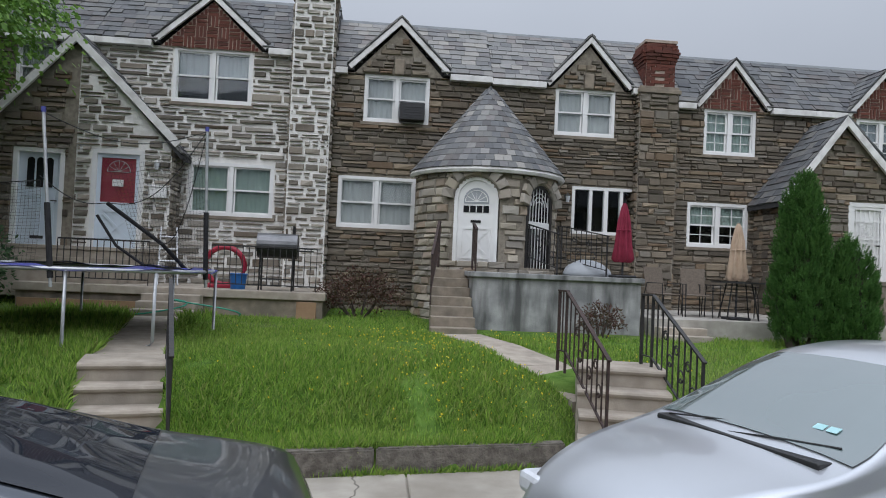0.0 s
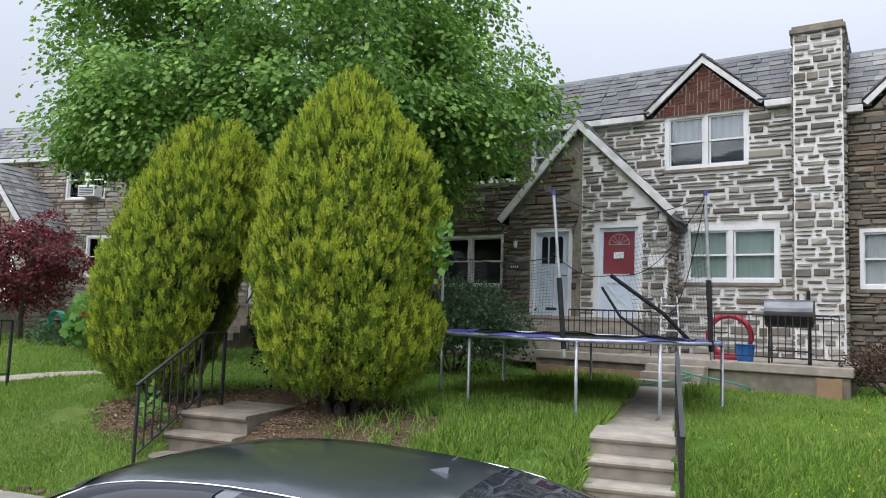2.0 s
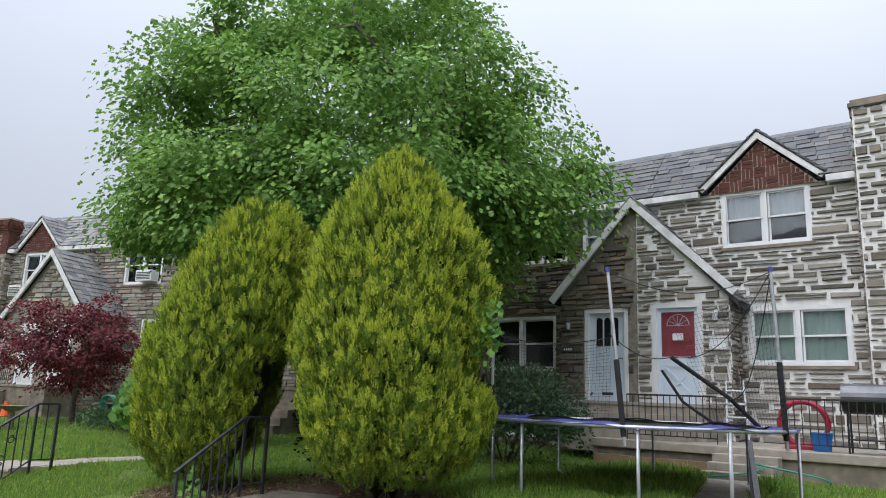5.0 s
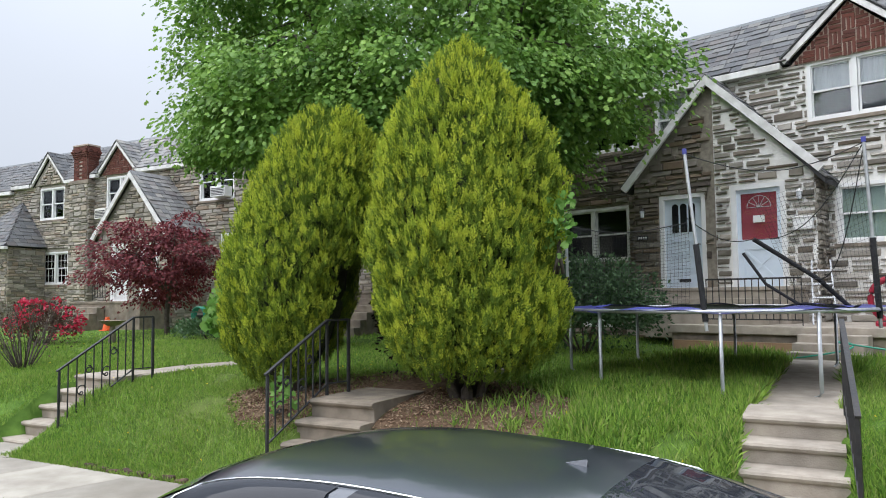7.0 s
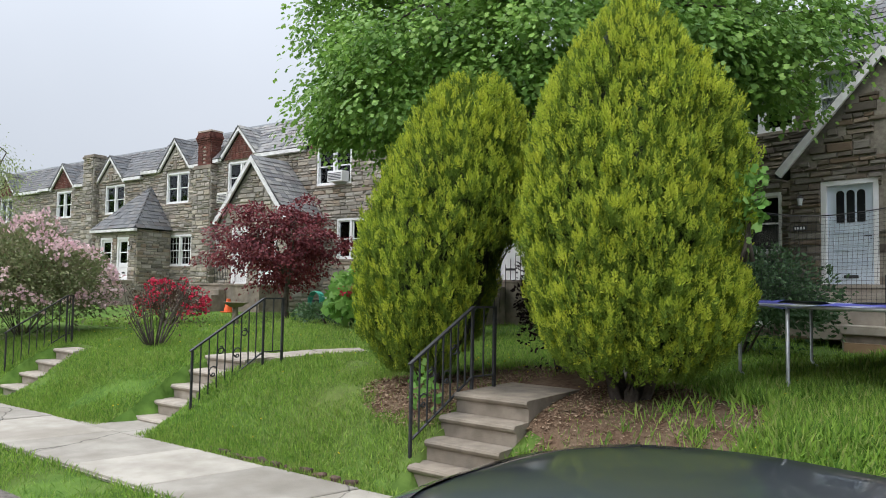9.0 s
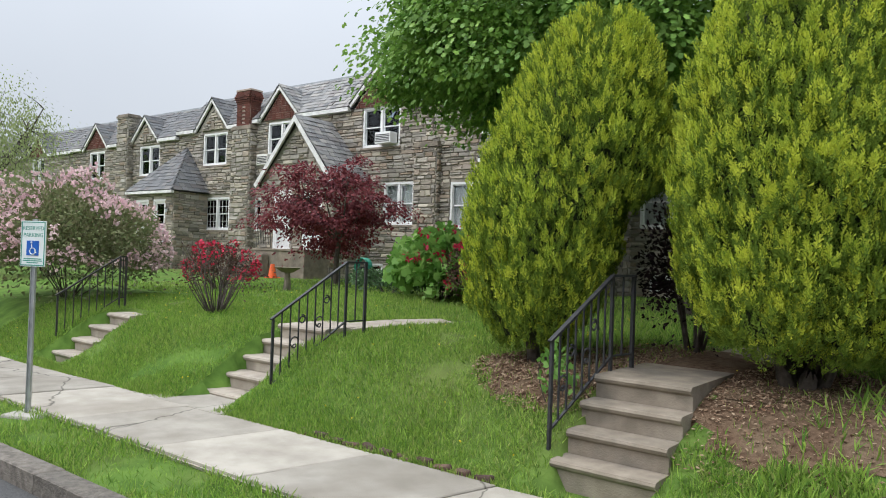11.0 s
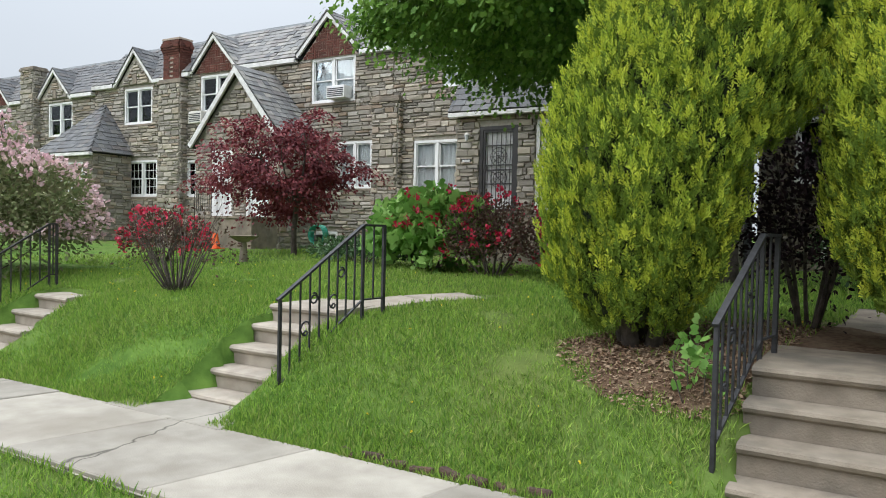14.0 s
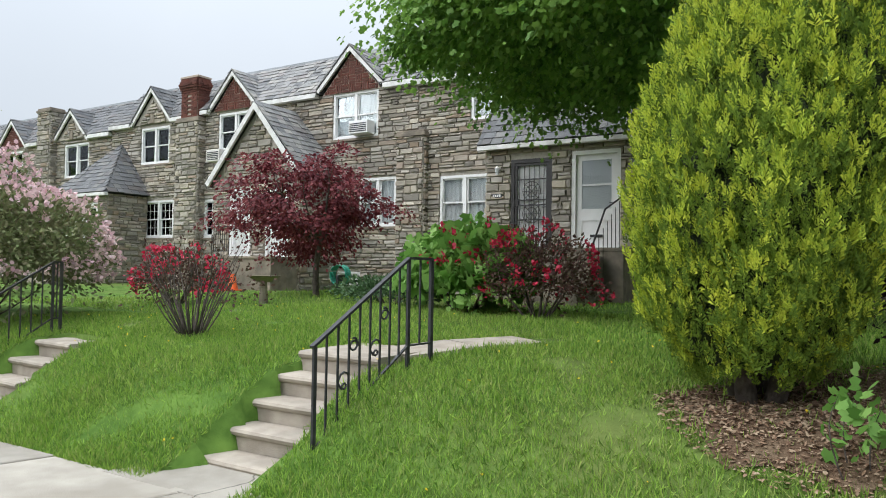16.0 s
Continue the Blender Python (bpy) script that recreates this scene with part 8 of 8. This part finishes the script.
bmesh.ops.create_cone(bm, cap_ends=True, segments=20, radius1=0.13, radius2=0.16, depth=0.28, matrix=Matrix.Translation((0, 0, 0.14)))
part("tub", bm, M_BLUEPLASTIC, bk)
part("rim", tube(bmesh.new(), ring(0.165, 0.28, 20), 0.012, 6, False), M_BLUEPLASTIC, bk)
ld = thing("step_ladder", pose(-4.15, 15.2, 1.47, -14, 0, 20), "folded aluminium step ladder leaning on the stair wall", "ladder")
for sx in (-0.18, 0.18):
    part("rail", beam(bmesh.new(), (sx, 0, 0), (sx * 0.8, 0, 1.15), 0.05, 0.025), M_GALV, ld)
for k_ in range(4):
    part("rung", boxes((-0.17, 0.17, -0.04, 0.04, 0.22 + 0.24 * k_, 0.245 + 0.24 * k_)), M_GALV, ld)


def umbrella(label, at, cloth, z_top, foot):
    t = thing("patio_umbrella", pose(*at), label, "umbrella")
    h_ = z_top - at[2]
    part("pole", tube(bmesh.new(), [(0, 0, 0), (0, 0, h_)], 0.02, 8), M_IRON_GREY, t)
    bm = bmesh.new()
    prof = [(0.02, h_), (0.05, h_ - 0.08), (0.10, h_ - 0.35), (0.13, h_ - 0.75), (0.17, h_ - 1.02), (0.13, h_ - 1.08)]
    rows = []
    for r_, z_ in prof:
        rows.append([bm.verts.new((r_ * (1 + 0.28 * math.cos(8 * a)) * math.cos(a), r_ * (1 + 0.28 * math.cos(8 * a)) * math.sin(a), z_)) for a in [2 * math.pi * k / 48 for k in range(48)]])
    for a, b in zip(rows, rows[1:]):
        for k in range(48):
            bm.faces.new((a[k], a[(k + 1) % 48], b[(k + 1) % 48], b[k]))
    bmesh.ops.recalc_face_normals(bm, faces=bm.faces[:])
    part("canopy", bm, cloth, t, smooth=True)
    part("strap", tube(bmesh.new(), [(0.13 * math.cos(k * 0.3), 0.13 * math.sin(k * 0.3), h_ - 0.5) for k in range(22)], 0.01, 5, False), cloth, t)
    part("foot", boxes((-0.2, 0.2, -0.2, 0.2, 0.0, 0.05), bevel=0.02), M_IRON_GREY, t)


umbrella("closed dark red patio umbrella on the terrace", (4.25, 13.75, 1.99), mat("maroon_cloth", (0.17, 0.01, 0.03), (0.24, 0.02, 0.05), 6, 0.9, bump=0.2), 3.35, 0)
umbrella("closed tan patio umbrella over the table", (6.5, 13.9, 1.3), mat("tan_cloth", (0.42, 0.31, 0.22), (0.5, 0.38, 0.28), 6, 0.9, bump=0.2), 3.1, 0)
pd = thing("patio", pose(0, 0, 0), "low concrete patio slab with garden furniture", "terrace")
part("slab", boxes((4.7, 9.4, 13.4, 16.9, 0.9, 1.3), bevel=0.012), M_CONC, pd)
for i in range(2):
    part("step", boxes((4.75, 5.6, 12.86 + 0.27 * i, 13.13 + 0.27 * i, 0.8, 1.1 + 0.12 * i - 0.06), bevel=0.012), M_STEP, pd)
M_SLING = mat("brown_sling_fabric", (0.12, 0.095, 0.075), (0.17, 0.14, 0.11), 30, 0.9, bump=0.2)


def patio_chair(m, label):
    t = thing("patio_chair", m, label, "chair", "patio chairs")
    part("seat", boxes((-0.23, 0.23, -0.22, 0.22, 0.40, 0.425), bevel=0.008), M_SLING, t)
    bk_ = part("backrest", boxes((-0.23, 0.23, -0.012, 0.012, 0.0, 0.52), bevel=0.008), M_SLING, t)
    bk_.matrix_local = pose(0, 0.23, 0.42, -14, 0, 0)
    for sx in (-0.25, 0.25):
        part("frame", tube(bmesh.new(), [(sx, -0.25, 0), (sx, -0.23, 0.62), (sx, 0.2, 0.62), (sx, 0.27, 0.4), (sx, 0.3, 0)], 0.012, 6), M_IRON, t)
    return t


c1 = patio_chair(pose(5.35, 14.5, 1.3, 0, 0, 20), "brown sling patio chair on the slab")
for px, py, rz in ((5.95, 14.4, -10), (6.3, 14.9, 15), (7.1, 14.3, 200)):
    copy_thing(c1, pose(px, py, 1.3, 0, 0, rz))
tb = thing("patio_table", pose(6.6, 14.0, 1.3), "dark metal patio table under the umbrella", "table")
part("tabletop", tube(bmesh.new(), [(0, 0, 0.68), (0, 0, 0.71)], 0.5, 28), M_IRON, tb)
for k_ in range(4):
    a = k_ * math.pi / 2 + 0.6
    part("leg", tube(bmesh.new(), [(0.4 * math.cos(a), 0.4 * math.sin(a), 0), (0.25 * math.cos(a), 0.25 * math.sin(a), 0.68)], 0.014, 6), M_IRON, tb)
cv = thing("covered_heap", pose(3.85, 14.6, 1.99), "low heap under a pale grey cover on the terrace", "cover")
bm = bmesh.new()
bmesh.ops.create_uvsphere(bm, u_segments=24, v_segments=14, radius=0.5)
for v in bm.verts:
    v.co = Vector((v.co.x * 0.95, v.co.y * 0.7, max(0, v.co.z) * 0.62 + 0.03 * noise.noise(v.co * 5)))
part("sheet", bm, M_SHADE, cv, smooth=True)

# ---- air conditioners, lamps, plates and small things ----
M_ACCREAM = mat("cream_metal", (0.62, 0.60, 0.55), (0.70, 0.68, 0.63), 8, 0.6, bump=0.05)


def air_conditioner(M, x0, x1, z0, z1, label, body_m, depth=0.3):
    t = thing("air_conditioner", M @ pose((x0 + x1) / 2, 0, z0), label, "air conditioner", "window air conditioners")
    w, h_ = (x1 - x0) / 2, z1 - z0
    part("case", boxes((-w, w, -depth, 0.05, 0, h_), bevel=0.012), body_m, t)
    for k_ in range(5):
        part("slat", boxes((-w + 0.04, w - 0.04, -depth - 0.008, -depth + 0.004, 0.05 + (h_ - 0.1) * k_ / 5, 0.05 + (h_ - 0.1) * (k_ + 0.5) / 5)), M_IRON_GREY, t)


air_conditioner(RIGHT, 0.15, 0.7, 5.24, 5.62, "brown-fronted window air conditioner", M_BLACKTRIM)
air_conditioner(LEFT, -9.95, -9.3, 5.42, 5.78, "white window air conditioner", M_WHITE)
air_conditioner(LEFT, -5.45, -4.85, 5.56, 5.95, "white window air conditioner", M_WHITE)
air_conditioner(LEFT, -15.6, -15.0, 5.0, 5.38, "cream air conditioner below the window", M_ACCREAM, 0.45)


def wall_lamp(M, x_, y_, z_, label, material):
    t = thing("wall_lamp", M @ pose(x_, y_, z_), label, "lamp", "porch lamps")
    part("backplate", boxes((-0.04, 0.04, -0.03, 0.0, 0.0, 0.12), bevel=0.008), material, t)
    part("arm", tube(bmesh.new(), [(0, -0.02, 0.1), (0, -0.1, 0.14), (0, -0.13, 0.08)], 0.008, 6), material, t)
    bm = bmesh.new()
    bmesh.ops.create_cone(bm, cap_ends=True, segments=6, radius1=0.035, radius2=0.06, depth=0.14, matrix=Matrix.Translation((0, -0.13, 0.0)))
    part("lantern", bm, M_CLEARLENS, t)
    bm = bmesh.new()
    bmesh.ops.create_cone(bm, cap_ends=True, segments=6, radius1=0.07, radius2=0.01, depth=0.06, matrix=Matrix.Translation((0, -0.13, 0.1)))
    part("cap", bm, material, t)


wall_lamp(RIGHT, -4.75, -0.7, 3.85, "small grey porch lamp by the door", M_DIRTYWHITE)
wall_lamp(RIGHT, -7.95, -0.7, 3.75, "small dark porch lamp by the door", M_IRON)
wall_lamp(LEFT, -1.75, -0.8, 4.0, "black lantern lamp beside the white door", M_IRON)
wall_lamp(LEFT, -4.95, -0.8, 4.0, "small brass porch lamp", M_ACCREAM)
wall_lamp(LEFT, -19.4, -1.5, 3.3, "dark porch lamp beside the door", M_IRON)
wall_lamp(RIGHT, 4.0, -0.05, 3.7, "black lantern lamp on the stone wall", M_IRON)
mb = thing("mailbox", pose(-4.72, 16.26, 3.2), "white metal mailbox on the stone wall", "mailbox")
part("box", boxes((-0.17, 0.17, -0.1, 0.04, 0, 0.22), bevel=0.02), M_WHITE, mb)
part("lid", boxes((-0.175, 0.175, -0.11, 0.04, 0.2202, 0.25), bevel=0.01), M_WHITE, mb)
for M_, x_, y_, z_ in ((LEFT, -1.7, -0.83, 3.35), (LEFT, -5.0, -0.83, 3.4), (RIGHT, -8.0, -0.73, 3.2)):
    pl = thing("house_plate", M_ @ pose(x_, y_, z_), "small number plate beside a door", "plate", "door plates")
    part("plate", boxes((-0.13, 0.13, -0.012, 0.0, 0, 0.09)), M_IRON_GREY, pl)
    for k_ in range(4):
        part("mark", boxes((-0.10 + 0.055 * k_, -0.065 + 0.055 * k_, -0.018, -0.0125, 0.02, 0.07)), M_WHITE, pl)
hr = thing("hose_reel", LEFT @ pose(-9.3, -1.3, ground_z(-21.7, 13.4) + 0.02), "green garden hose wound on a reel", "hose")
for k_ in range(5):
    part("coil", tube(bmesh.new(), [(0.26 * math.cos(a * math.pi / 12), 0.05 * k_ - 0.1, 0.42 + 0.26 * math.sin(a * math.pi / 12)) for a in range(25)], 0.018, 6, False), M_GREENPLASTIC, hr)
part("stand", boxes((-0.03, 0.03, -0.14, 0.14, 0, 0.42)), M_IRON_GREY, hr)
tc_ = thing("traffic_toy", LEFT @ pose(-11.3, -3.1, ground_z(-23, 11.2)), "bright orange plastic object by the porch", "toy")
bm = bmesh.new()
bmesh.ops.create_cone(bm, cap_ends=True, segments=14, radius1=0.14, radius2=0.06, depth=0.42, matrix=Matrix.Translation((0, 0, 0.21)))
part("cone", bm, mat("orange_plastic", (0.75, 0.10, 0.02), (0.8, 0.14, 0.03), 4, 0.5, bump=0.05), tc_)
part("base", boxes((-0.17, 0.17, -0.17, 0.17, 0, 0.03), bevel=0.008), bpy.data.materials["orange_plastic"], tc_)
bb = thing("birdbath", pose(*G(-18.2, 9.2)), "dark stone birdbath on the lawn", "birdbath")
part("pedestal", tube(bmesh.new(), [(0, 0, 0), (0, 0, 0.4)], 0.09, 12, True, 0.06), M_STEP_DARK, bb)
bm = bmesh.new()
bmesh.ops.create_cone(bm, cap_ends=True, segments=24, radius1=0.12, radius2=0.32, depth=0.12, matrix=Matrix.Translation((0, 0, 0.46)))
part("bowl", bm, M_STEP_DARK, bb)
gh = thing("garden_hose", pose(-4.6, 13.5, ground_z(-4.6, 13.5)), "loose green garden hose on the grass", "hose")
part("hose", tube(bmesh.new(), [(0.3 * math.cos(k * 0.35) + 0.05 * k, 0.18 * math.sin(k * 0.35), 0.03 + 0.25 * max(0, math.sin(k * 0.12 - 1.5))) for k in range(40)], 0.014, 6), M_GREENPLASTIC, gh)
fence_run("black iron fence beside the shared porch", -24.9, -23.9, 11.4, 2.0, 0.75, 8)
